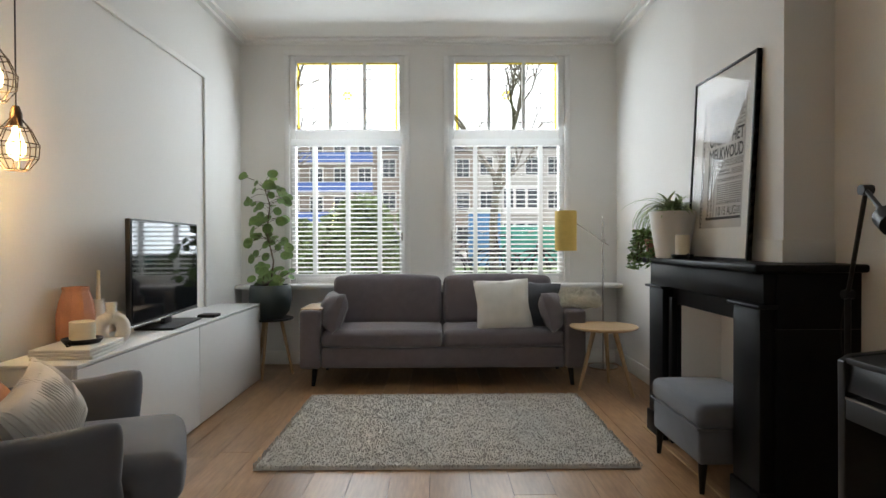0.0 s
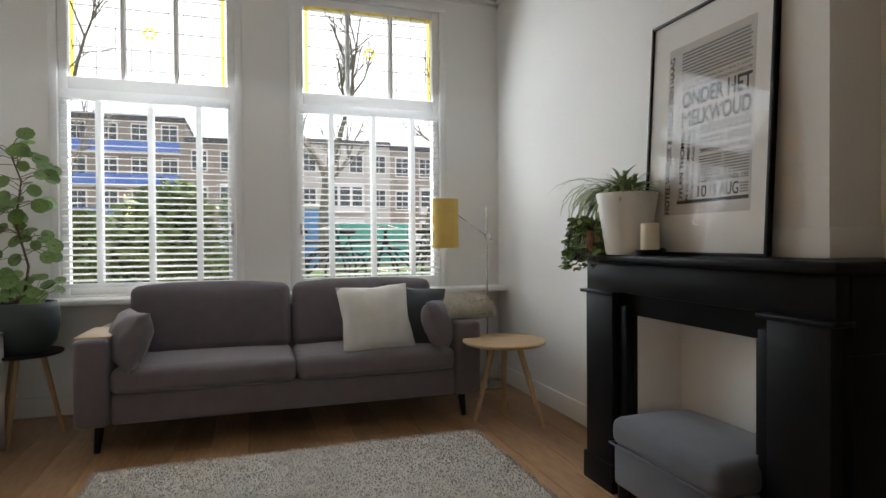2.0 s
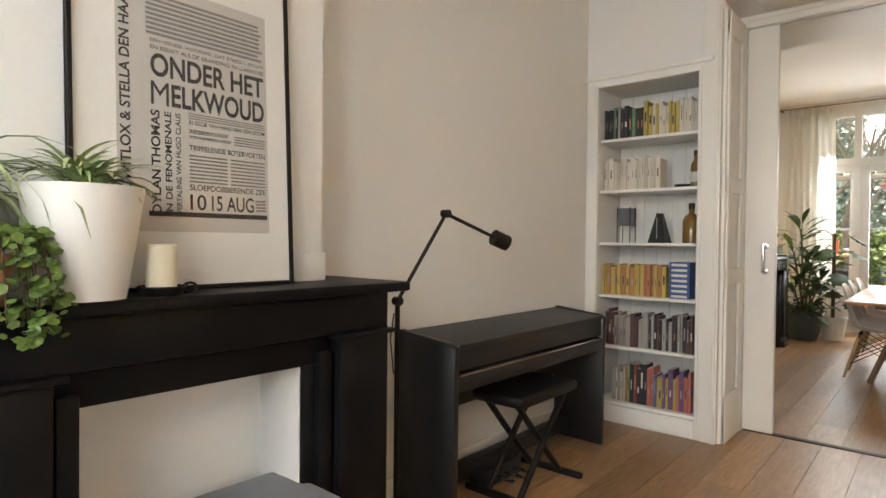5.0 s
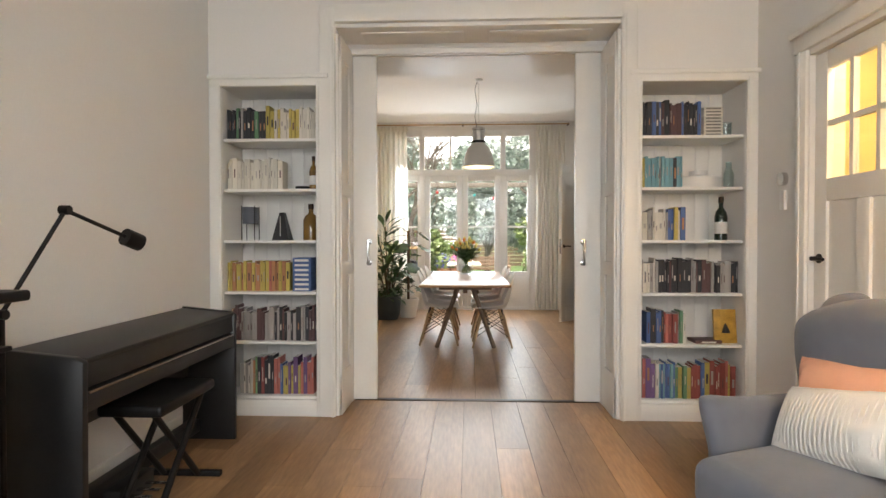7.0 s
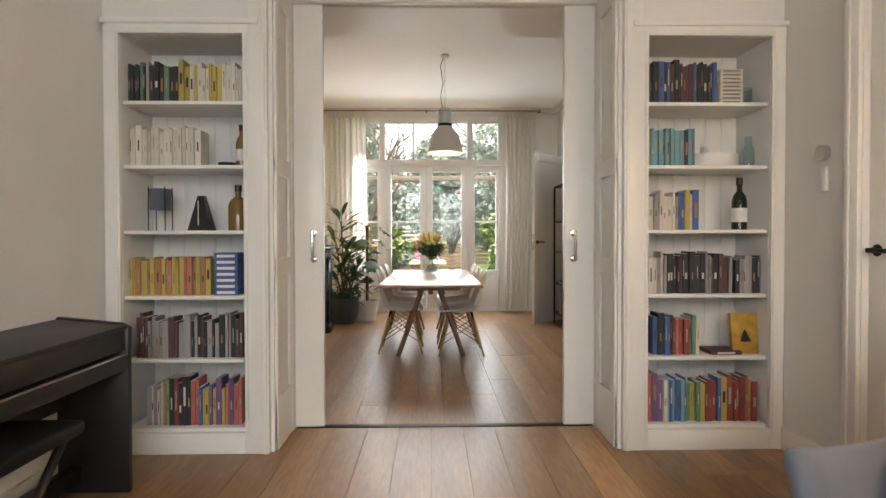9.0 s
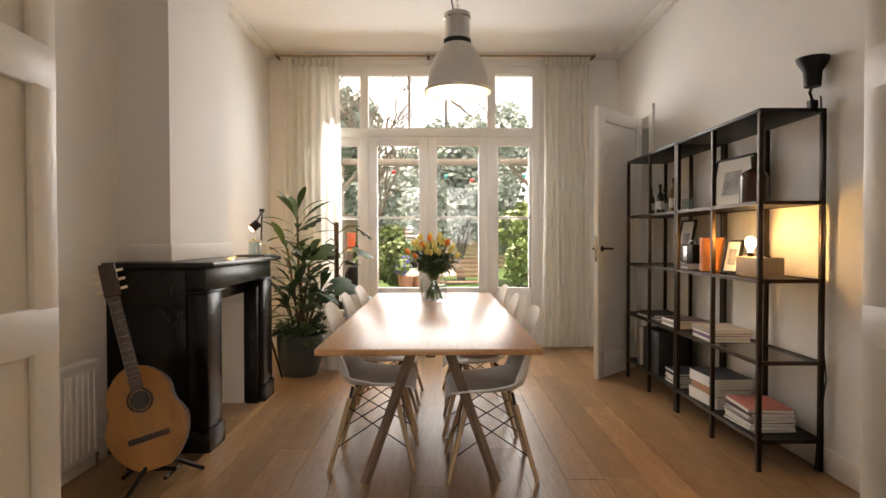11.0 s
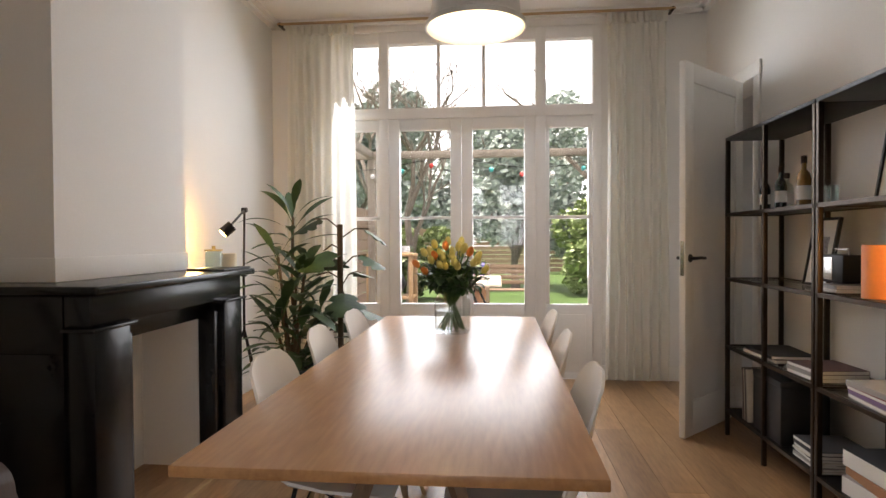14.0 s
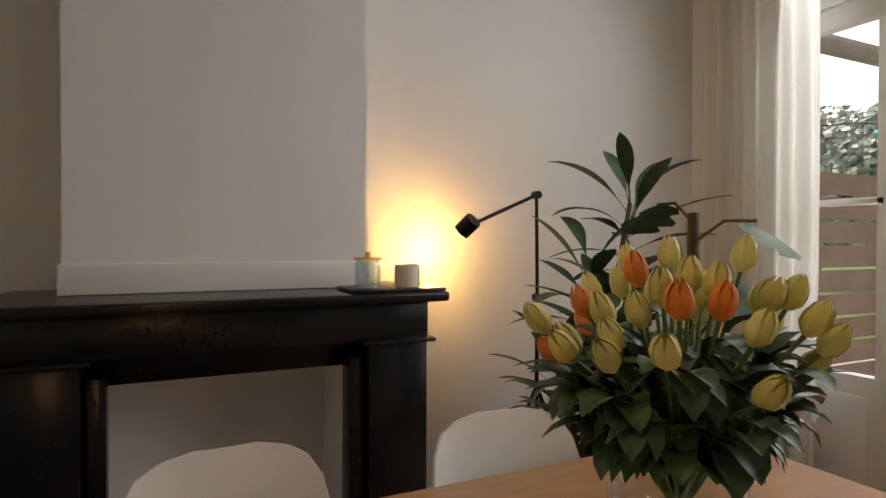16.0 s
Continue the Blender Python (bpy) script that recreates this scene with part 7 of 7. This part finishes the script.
foliage("garden_tree", (-0.7, -17.5, -0.14), (1.9, 1.5, 2.3), 17000, 0.055, M_HEDGE2, "broad evergreen tree in the garden", 41, "tree", 0.14, 1.0)
foliage("garden_shrub", (1.35, -14.0, -0.14), (1.0, 0.8, 0.85), 9000, 0.045, M_HEDGE, "yellow-green shrub in the garden", 42)
foliage("garden_shrub", (-2.9, -15.5, -0.14), (1.2, 1.0, 1.25), 9000, 0.05, M_HEDGE, "dark green shrub in the garden", 43)
foliage("garden_tree", (5.0, -21, -0.14), (3.0, 2, 2.6), 14000, 0.075, M_HEDGE2, "tall evergreen beyond the fence", 44, "tree", 0.15, 1.6)
for k, (x, y, w_, h_) in enumerate(((-7.5, -29, 3.2, 2.9), (-2.2, -31, 3.2, 3.3), (2.6, -30, 3.0, 2.7), (8.5, -29, 3.4, 3.2), (14, -27, 3.4, 3.0))):
    foliage("far_tree", (x, y, -0.3), (w_, 1.8, h_), 8000, 0.10, M_HEDGE2, "pale grey-green tree beyond the garden fence", 90 + k, "tree", 0.16, 1.0)
bare_tree(at(1.7, -13.2, -0.14), 5.6, 51, "gnarled bare-branched tree in the garden")
bare_tree(at(3.6, -18.5, -0.14), 7.5, 53, "bare-branched tree in the garden")
bare_tree(at(-3.0, -24, -0.14), 9.0, 52, "bare-branched tree in the garden")
fn = thing("fence", at(0, -25.0, -0.14), "weathered wooden garden fence", "fence")
for k in range(13):
    part("fence_post", B(-9 + k * 1.5 - 0.05, -0.05, 0, -9 + k * 1.5 + 0.05, 0.05, 1.9), M_POST, fn, smooth=0)
for k in range(10):
    part("fence_board", B(-9, 0.05, 0.06 + k * 0.18, 9, 0.075, 0.22 + k * 0.18), M_FENCE, fn, smooth=0)
fe = thing("fence", at(2.15, -10.5, -0.05), "weathered wooden side fence", "fence")
for k in range(5):
    part("fence_post", B(-0.05, -3.4 + k * 1.7, 0, 0.05, -3.3 + k * 1.7, 1.85), M_POST, fe, smooth=0)
for k in range(10):
    part("fence_board", B(-0.075, -3.5, 0.06 + k * 0.18, -0.05, 3.6, 0.22 + k * 0.18), M_FENCE, fe, smooth=0)
pg = thing("pergola", at(0, -9.0, -0.05), "weathered timber pergola on the terrace", "pergola")
for x in (-1.55, 1.6):
    part("post", B(x - 0.05, -0.05, 0, x + 0.05, 0.05, 2.46, 0.006), M_POST, pg)
    s = 1 if x < 0 else -1
    part("brace", rod(bmesh.new(), (x, 0, 2.05), (x + s * 0.40, 0, 2.46), 0.035, n=4), M_POST, pg)
    part("side_beam", B(x - 0.035, 0.06, 2.46, x + 0.035, 2.6, 2.56, 0.005), M_POST, pg)
part("beam", B(-1.9, -0.05, 2.465, 1.95, 0.055, 2.565, 0.005), M_POST, pg)
bt = bmesh.new()
rod(bt, (-1.95, 1.3, 0), (-1.95, 1.3, 3.6), 0.17, 0.14, 14)
solo("gnarled_trunk", bt, M_BARK, "thick furrowed trunk beside the terrace", "tree trunk", m=at(0.25, -9.9, -0.05))
fs_ = thing("string_lights", at(0, -8.92, 0.12), "string of coloured garden lights", "lights")
part("wire", tube(bmesh.new(), [(-2 + k * 0.42, 0, 2.28 - 0.16 * math.sin(k / 12 * math.pi * 2) ** 2) for k in range(13)], 0.006, 5), M_BLKM, fs_)
for k in range(12):
    bm = bmesh.new()
    bmesh.ops.create_uvsphere(bm, u_segments=10, v_segments=7, radius=0.035, matrix=at(-2 + (k + 0.5) * 0.42, 0, 2.19 - 0.16 * math.sin((k + 0.5) / 12 * math.pi * 2) ** 2))
    part("coloured_bulb", bm, (mat("red lamp", (0.5, 0.05, 0.04), 0.2), mat("teal lamp", (0.05, 0.4, 0.4), 0.2), mat("white lamp", (0.7, 0.7, 0.7), 0.2))[k % 3], fs_)
M_PALEW = wood("bleached garden wood", (0.50, 0.42, 0.32), (0.66, 0.58, 0.46), 0.7, 6, "y")
pt = thing("garden_table", at(0.12, -8.75, -0.05), "pale folding garden table with dark legs", "table")
for k in range(4):
    part("table_slat", B(-0.36 + k * 0.182, -0.9, 0.73, -0.186 + k * 0.182, 0.9, 0.76, 0.004), M_PALEW, pt)
for y in (-0.7, 0.7):
    for q in (-1, 1):
        part("leg", rod(bmesh.new(), (q * 0.30, y, 0), (-q * 0.05, y, 0.73), 0.016), M_BLKM, pt)
    part("cross_bar", rod(bmesh.new(), (-0.27, y, 0.08), (0.27, y, 0.08), 0.012), M_BLKM, pt)
part("stay", rod(bmesh.new(), (0, -0.7, 0.37), (0, 0.7, 0.37), 0.012), M_BLKM, pt)
gb = thing("garden_bench", at(-0.55, -12.0, -0.14), "dark slatted wooden garden bench", "bench")
for k in range(4):
    part("seat_slat", B(-0.6, -0.22 + k * 0.11, 0.42, 0.6, -0.13 + k * 0.11, 0.445, 0.003), M_FENCE, gb)
    part("back_slat", B(-0.6, -0.27, 0.52 + k * 0.10, 0.6, -0.25, 0.60 + k * 0.10, 0.003), M_FENCE, gb)
for x in (-0.55, 0.55):
    for y in (-0.25, 0.18):
        part("leg", B(x - 0.03, y - 0.03, 0, x + 0.03, y + 0.03, 0.92 if y < 0 else 0.62, 0.004), M_FENCE, gb)
    part("armrest", B(x - 0.035, -0.25, 0.62, x + 0.035, 0.22, 0.65, 0.005), M_FENCE, gb)
bbq = thing("barbecue_cart", at(1.42, -9.62, -0.05), "wooden cart with dark barbecue on a shelf", "barbecue")
part("cart_top", B(-0.36, -0.28, 1.06, 0.36, 0.28, 1.10, 0.005), M_OAK, bbq)
part("cart_shelf", B(-0.34, -0.26, 0.42, 0.34, 0.26, 0.46, 0.005), M_OAK, bbq)
for x in (-0.32, 0.32):
    for y in (-0.24, 0.24):
        part("leg", B(x - 0.03, y - 0.03, 0, x + 0.03, y + 0.03, 1.06, 0.003), M_OAKZ, bbq)
part("kettle", lathe(bmesh.new(), [(0, 0.46), (0.14, 0.50), (0.22, 0.62), (0.22, 0.66), (0.16, 0.78), (0, 0.84)], 24), M_BLKM, bbq)
part("steel_tray", B(-0.30, -0.18, 1.10, -0.04, 0.18, 1.22, 0.01), M_CHROME, bbq)
solo("stacked_flowerpots", lathe(bmesh.new(), [(0, 0), (0.075, 0), (0.10, 0.16), (0.11, 0.16), (0.11, 0.20), (0.085, 0.20), (0.105, 0.33), (0.115, 0.33), (0.115, 0.37), (0.1, 0.37), (0, 0.3)], 24), mat("orange garden pot", (0.55, 0.13, 0.05), 0.7, var=0.15), "stack of two orange flowerpots on the cart", "flowerpot", m=at(1.52, -9.60, 1.05) @ Matrix.Scale(0.75, 4))
for k, (x, c, nm) in enumerate(((0.75, (0.10, 0.10, 0.50), "violet"), (0.45, (0.55, 0.12, 0.30), "pink"), (0.2, (0.16, 0.14, 0.55), "violet"))):
    fp = thing("flower_planter", at(x, -12.6 - 0.2 * k, -0.14), "planter of %s flowers in the garden" % nm, "flowers")
    part("planter", lathe(bmesh.new(), [(0, 0), (0.13, 0), (0.18, 0.55), (0.16, 0.55), (0.15, 0.45), (0, 0.45)], 18), M_TERRA, fp)
    rf = random.Random(70 + k)
    bl, bf = bmesh.new(), bmesh.new()
    for j in range(420):
        d = Vector((rf.gauss(0, 1), rf.gauss(0, 1), rf.gauss(0, 1))).normalized()
        p = Vector((0, 0, 0.72)) + d * 0.26 * rf.uniform(0.7, 1.05)
        roundleaf(bf if j % 3 == 0 else bl, p, d + Vector((0, 0, 0.3)), rf.uniform(0.02, 0.035), 0.1, 5, 1.3)
    tagged(part("leaves", bl, M_HEDGE, fp), kind="stuff")
    tagged(part("blossom", bf, mat(nm + " blossom", c, 0.6, var=0.2), fp), kind="stuff")

# ---- outside: the street ----
solo("road", B(-200, 24, -0.62, 200, 33, 0.22), M_ASPH, "grey asphalt street", "road", kind="structure")
solo("pavement_near", B(-200, 9.4, -0.6, 200, 13.2, 0.34), M_PAVE, "grey paved footway", "pavement", kind="structure")
solo("pavement_far", B(-200, 33, -0.6, 200, 70, 0.34), M_PAVE, "grey paved footway", "pavement", kind="structure")
solo("grass_verge", B(-200, 13.2, -0.6, 200, 24, 0.24), M_GRASS, "green grass verge along the street", "verge", kind="structure")
foliage("hedge", (-1.85, 8.3, -0.2), (1.0, 0.55, 1.0), 15000, 0.042, M_HEDGE, "bushy yellow-green hedge outside the window", 61, "hedge")
foliage("hedge", (-0.75, 8.5, -0.2), (0.75, 0.45, 1.0), 12000, 0.042, M_HEDGE, "bushy green hedge outside the window", 62, "hedge")
M_FBRICK = mat("brown brick facade", (0.33, 0.28, 0.24), 0.9, var=0.2, scale=1.5, fine=18, bump=0.3)
M_FPALE = mat("pale stone facade", (0.55, 0.53, 0.50), 0.9, var=0.12, scale=1.5, fine=18)
M_DARKG = mat("dark far window glass", (0.05, 0.06, 0.07), 0.12, var=0.2)
M_BLUE = mat("blue balcony panel", (0.10, 0.20, 0.58), 0.5, var=0.1)
M_ROOF = mat("slate roof", (0.10, 0.10, 0.11), 0.8, var=0.2)


def house(x, w, floors, fh, material, seed, label, bay=True, blue=False):
    h = thing("townhouse", at(x * 1.5, 58, 0.34), label, "house", "houses across the street")
    w *= 1.5
    H_ = floors * fh
    part("wall", B(0, 0, 0, w, 8, H_), material, h, smooth=0)
    part("roof", B(-0.05, -0.25, H_, w + 0.05, 8, H_ + 0.5, 0.05), M_ROOF, h, smooth=0)
    n = max(2, int(w / 2.2))
    for f in range(floors):
        for k in range(n):
            xa = (k + 0.5) * w / n - 0.6
            za = f * fh + 0.8
            wi = part("window", B(xa - 0.1, -0.08, za - 0.1, xa + 1.3, 0.02, za + 1.8), M_WIN, h, smooth=0)
            for q in (0, 1):
                gl = mesh_ob("pane", B(xa + q * 0.62, -0.10, za, xa + q * 0.62 + 0.56, -0.075, za + 1.7), M_DARKG, 0)
                gl.parent = wi
        if blue:
            part("balcony", B(0.3, -1.0, f * fh - 0.1, w - 0.3, 0, f * fh + 0.05), M_FPALE, h, smooth=0)
            part("balcony_panel", B(0.3, -1.0, f * fh + 0.05, w - 0.3, -0.95, f * fh + 1.0), M_BLUE, h, "bright blue balcony panel", smooth=0)
        elif bay and f < 2:
            part("bay", B(w * 0.3, -0.7, f * fh + 0.2, w * 0.7, -0.101, f * fh + fh - 0.4, 0.03), M_WIN, h, "white bay window surround", smooth=0)
            for q in range(3):
                part("bay_pane", B(w * 0.31 + q * w * 0.13, -0.73, f * fh + 0.9, w * 0.31 + q * w * 0.13 + w * 0.1, -0.705, f * fh + fh - 0.7), M_DARKG, h, smooth=0)
    return h


for k, (x, w, fl_, fh, mt_, nm, bl_) in enumerate(((-26, 7, 3, 3.1, M_FBRICK, "brown brick apartment block", False), (-19, 7, 3, 3.1, M_FPALE, "pale apartment block", False), (-12, 8, 4, 2.9, M_FBRICK, "apartment block with bright blue balconies", True), (-4, 6.5, 3, 3.3, M_FBRICK, "brown brick townhouse with white bay", False),
        (2.5, 6, 3, 3.4, M_FPALE, "pale townhouse with white bay", False), (8.5, 6.5, 3, 3.3, M_FBRICK, "brown brick townhouse with white bay", False), (15, 6, 3, 3.4, M_FPALE, "pale townhouse with white bay", False), (21, 7, 3, 3.2, M_FBRICK, "brown brick townhouse with white bay", False))):
    house(x, w, fl_, fh, mt_, k, nm + " across the street", True, bl_)
bare_tree(at(2.1, 21, 0.22), 9.5, 71, "tall bare-branched tree beside the street")
bare_tree(at(6.2, 22, 0.22), 9.0, 72, "tall bare-branched tree beside the street")
bare_tree(at(-5.5, 21, 0.22), 9.5, 73, "tall bare-branched tree beside the street")
wc_ = thing("portable_toilet", at(1.9, 23.2, 0.24), "blue portable toilet cabin beside the street", "toilet cabin")
M_TBLUE = mat("blue cabin plastic", (0.10, 0.27, 0.55), 0.5, var=0.1)
part("cabin", B(-0.6, -0.6, 0, 0.6, 0.6, 2.1, 0.04), M_TBLUE, wc_)
part("cabin_roof", B(-0.63, -0.63, 2.1, 0.63, 0.63, 2.3, 0.08), M_WIN, wc_, "white cabin roof")
part("cabin_door", B(-0.42, -0.63, 0.1, 0.42, -0.605, 1.95, 0.01), M_TBLUE, wc_)
ct = thing("container", at(4.3, 26, 0.22), "sea-green waste container on the street", "container")
M_CGRN = mat("sea-green container paint", (0.08, 0.42, 0.33), 0.5, var=0.12)
part("bin", B(-1.7, -1, 0.1, 1.7, 1, 1.7, 0.04), M_CGRN, ct)
for k in range(8):
    part("rib", B(-1.6 + k * 0.44, -1.06, 0.2, -1.5 + k * 0.44, -1.0, 1.6), M_CGRN, ct, smooth=0)


def car(m, paint, label):
    c = thing("car", m, label, "car", "cars parked on the street")
    bm = bmesh.new()
    outl = [(-2.05, 0.35), (-2.1, 0.75), (-1.9, 0.92), (-1.25, 0.98), (-0.6, 1.42), (0.75, 1.46), (1.5, 1.0), (2.05, 0.88), (2.1, 0.4)]
    va = [bm.verts.new((x, -0.82 + 0.12 * max(0, z - 0.9), z)) for x, z in outl]
    vb = [bm.verts.new((x, 0.82 - 0.12 * max(0, z - 0.9), z)) for x, z in outl]
    bm.faces.new(va)
    bm.faces.new(vb[::-1])
    for k in range(len(outl)):
        bm.faces.new((va[k], vb[k], vb[(k + 1) % len(outl)], va[(k + 1) % len(outl)]))
    bmesh.ops.bevel(bm, geom=bm.edges[:], offset=0.08, segments=3, profile=0.5, affect="EDGES")
    part("body", bm, paint, c)
    for x0, x1 in ((-1.0, -0.1), (0.0, 0.95)):
        part("side_window", B(x0, -0.835, 1.0, x1, -0.79, 1.32, 0.02), M_DARKG, c)
    for x in (-1.3, 1.3):
        for y in (-0.78, 0.78):
            w_ = part("wheel", rod(bmesh.new(), (x, y - 0.1, 0.31), (x, y + 0.1, 0.31), 0.31, n=22), M_BLKM, c)
            rm = mesh_ob("rim", rod(bmesh.new(), (x, y - 0.11, 0.31), (x, y + 0.11, 0.31), 0.19, n=16), M_CHROME)
            rm.parent = w_
    for x in (-2.08, 2.06):
        for y in (-0.6, 0.6):
            part("headlight", B(x - 0.05, y - 0.15, 0.68, x + 0.05, y + 0.15, 0.8, 0.02), M_CERW, c)
    return c


M_SILV = mat("silver car paint", (0.45, 0.47, 0.50), 0.25, 0.5, var=0.03)
for x, mt_, nm in ((8.2, M_SILV, "silver"), (13.0, mat("pale blue car paint", (0.30, 0.36, 0.44), 0.25, 0.4, var=0.03), "pale blue"), (-2.4, mat("dark grey car paint", (0.06, 0.07, 0.08), 0.25, 0.3), "dark grey"), (17.6, M_SILV, "silver")):
    car(at(x, 27.5, 0.22), mt_, "%s hatchback parked along the street" % nm)


def bicycle(m, label):
    b = thing("bicycle", m, label, "bicycle", "bicycles outside the window")
    for x in (-0.53, 0.53):
        bm = bmesh.new()
        tube(bm, [(x + 0.34 * math.cos(k * math.tau / 28), 0, 0.35 + 0.34 * math.sin(k * math.tau / 28)) for k in range(29)], 0.018, 6)
        w_ = part("wheel", bm, M_BLKM, b)
        bm = bmesh.new()
        for k in range(12):
            a = k * math.tau / 12
            rod(bm, (x, 0, 0.35), (x + 0.33 * math.cos(a), 0, 0.35 + 0.33 * math.sin(a)), 0.0025, n=4)
        sp_ = mesh_ob("spokes", bm, M_CHROME)
        sp_.parent = w_
    bm = bmesh.new()
    for p, q in (((-0.53, 0, 0.35), (-0.08, 0, 0.33)), ((-0.53, 0, 0.35), (-0.2, 0, 0.85)), ((-0.08, 0, 0.33), (-0.22, 0, 0.95)), ((-0.08, 0, 0.33), (0.4, 0, 0.80)), ((-0.19, 0, 0.80), (0.4, 0, 0.82)), ((0.53, 0, 0.35), (0.36, 0, 1.02))):
        rod(bm, p, q, 0.016, n=8)
    part("bike_frame", bm, M_BLKM, b)
    part("saddle", soft(bmesh.new(), -0.36, -0.08, 0.94, -0.1, 0.08, 1.0, 0.025, 3), M_BLKM, b)
    part("handlebar", tube(bmesh.new(), [(0.18, -0.28, 1.02), (0.34, -0.2, 1.06), (0.36, 0, 1.03), (0.34, 0.2, 1.06), (0.18, 0.28, 1.02)], 0.012), M_CHROME, b)
    part("mudguard", tube(bmesh.new(), [(-0.53 + 0.385 * math.cos(a), 0, 0.35 + 0.385 * math.sin(a)) for a in [0.3 + k * 0.28 for k in range(10)]], 0.02, 5), M_BLKM, b)
    return b


b0 = bicycle(at(0.75, 10.4, 0.34, 12), "black city bicycle parked outside")
copy_thing(b0, at(1.55, 10.7, 0.34, -8))
copy_thing(b0, at(2.25, 10.3, 0.34, 165))
copy_thing(b0, at(3.2, 10.6, 0.34, 5))

# ---- the floor, plank by plank ----
floor_ob = solo("floor", B(-3.3, DS - 0.25, -0.08, LE + 0.2, LN, -0.012), M_GAP, "oiled oak plank floor", "floor", kind="structure")
rng = random.Random(4)
PW = 0.198
for x_edge, y_lo, y_hi, x_end in ((LW, -0.27, LN, LE), (DW, DS, -0.275, DE)):
    x = x_edge
    while x < x_end - 0.01:
        x2 = min(x + PW, x_end)
        y = y_lo - rng.random() * 1.5
        while y < y_hi:
            y2 = y + rng.choice((1.5, 1.9, 2.2, 2.6))
            a, b = max(y, y_lo), min(y2, y_hi)
            if b - a > 0.03:
                part("plank", B(x + 0.0012, a + 0.001, -0.014, x2 - 0.0012, b - 0.001, rng.uniform(-0.0008, 0.0006)), M_PLANK, floor_ob, smooth=0)
            y = y2
        x = x2
solo("hall_floor", B(-3.15, -0.45, -0.012, LW - 0.2, 3.0, -0.002), M_PLANK, "oak hall floor", "floor", kind="structure", smooth=0)
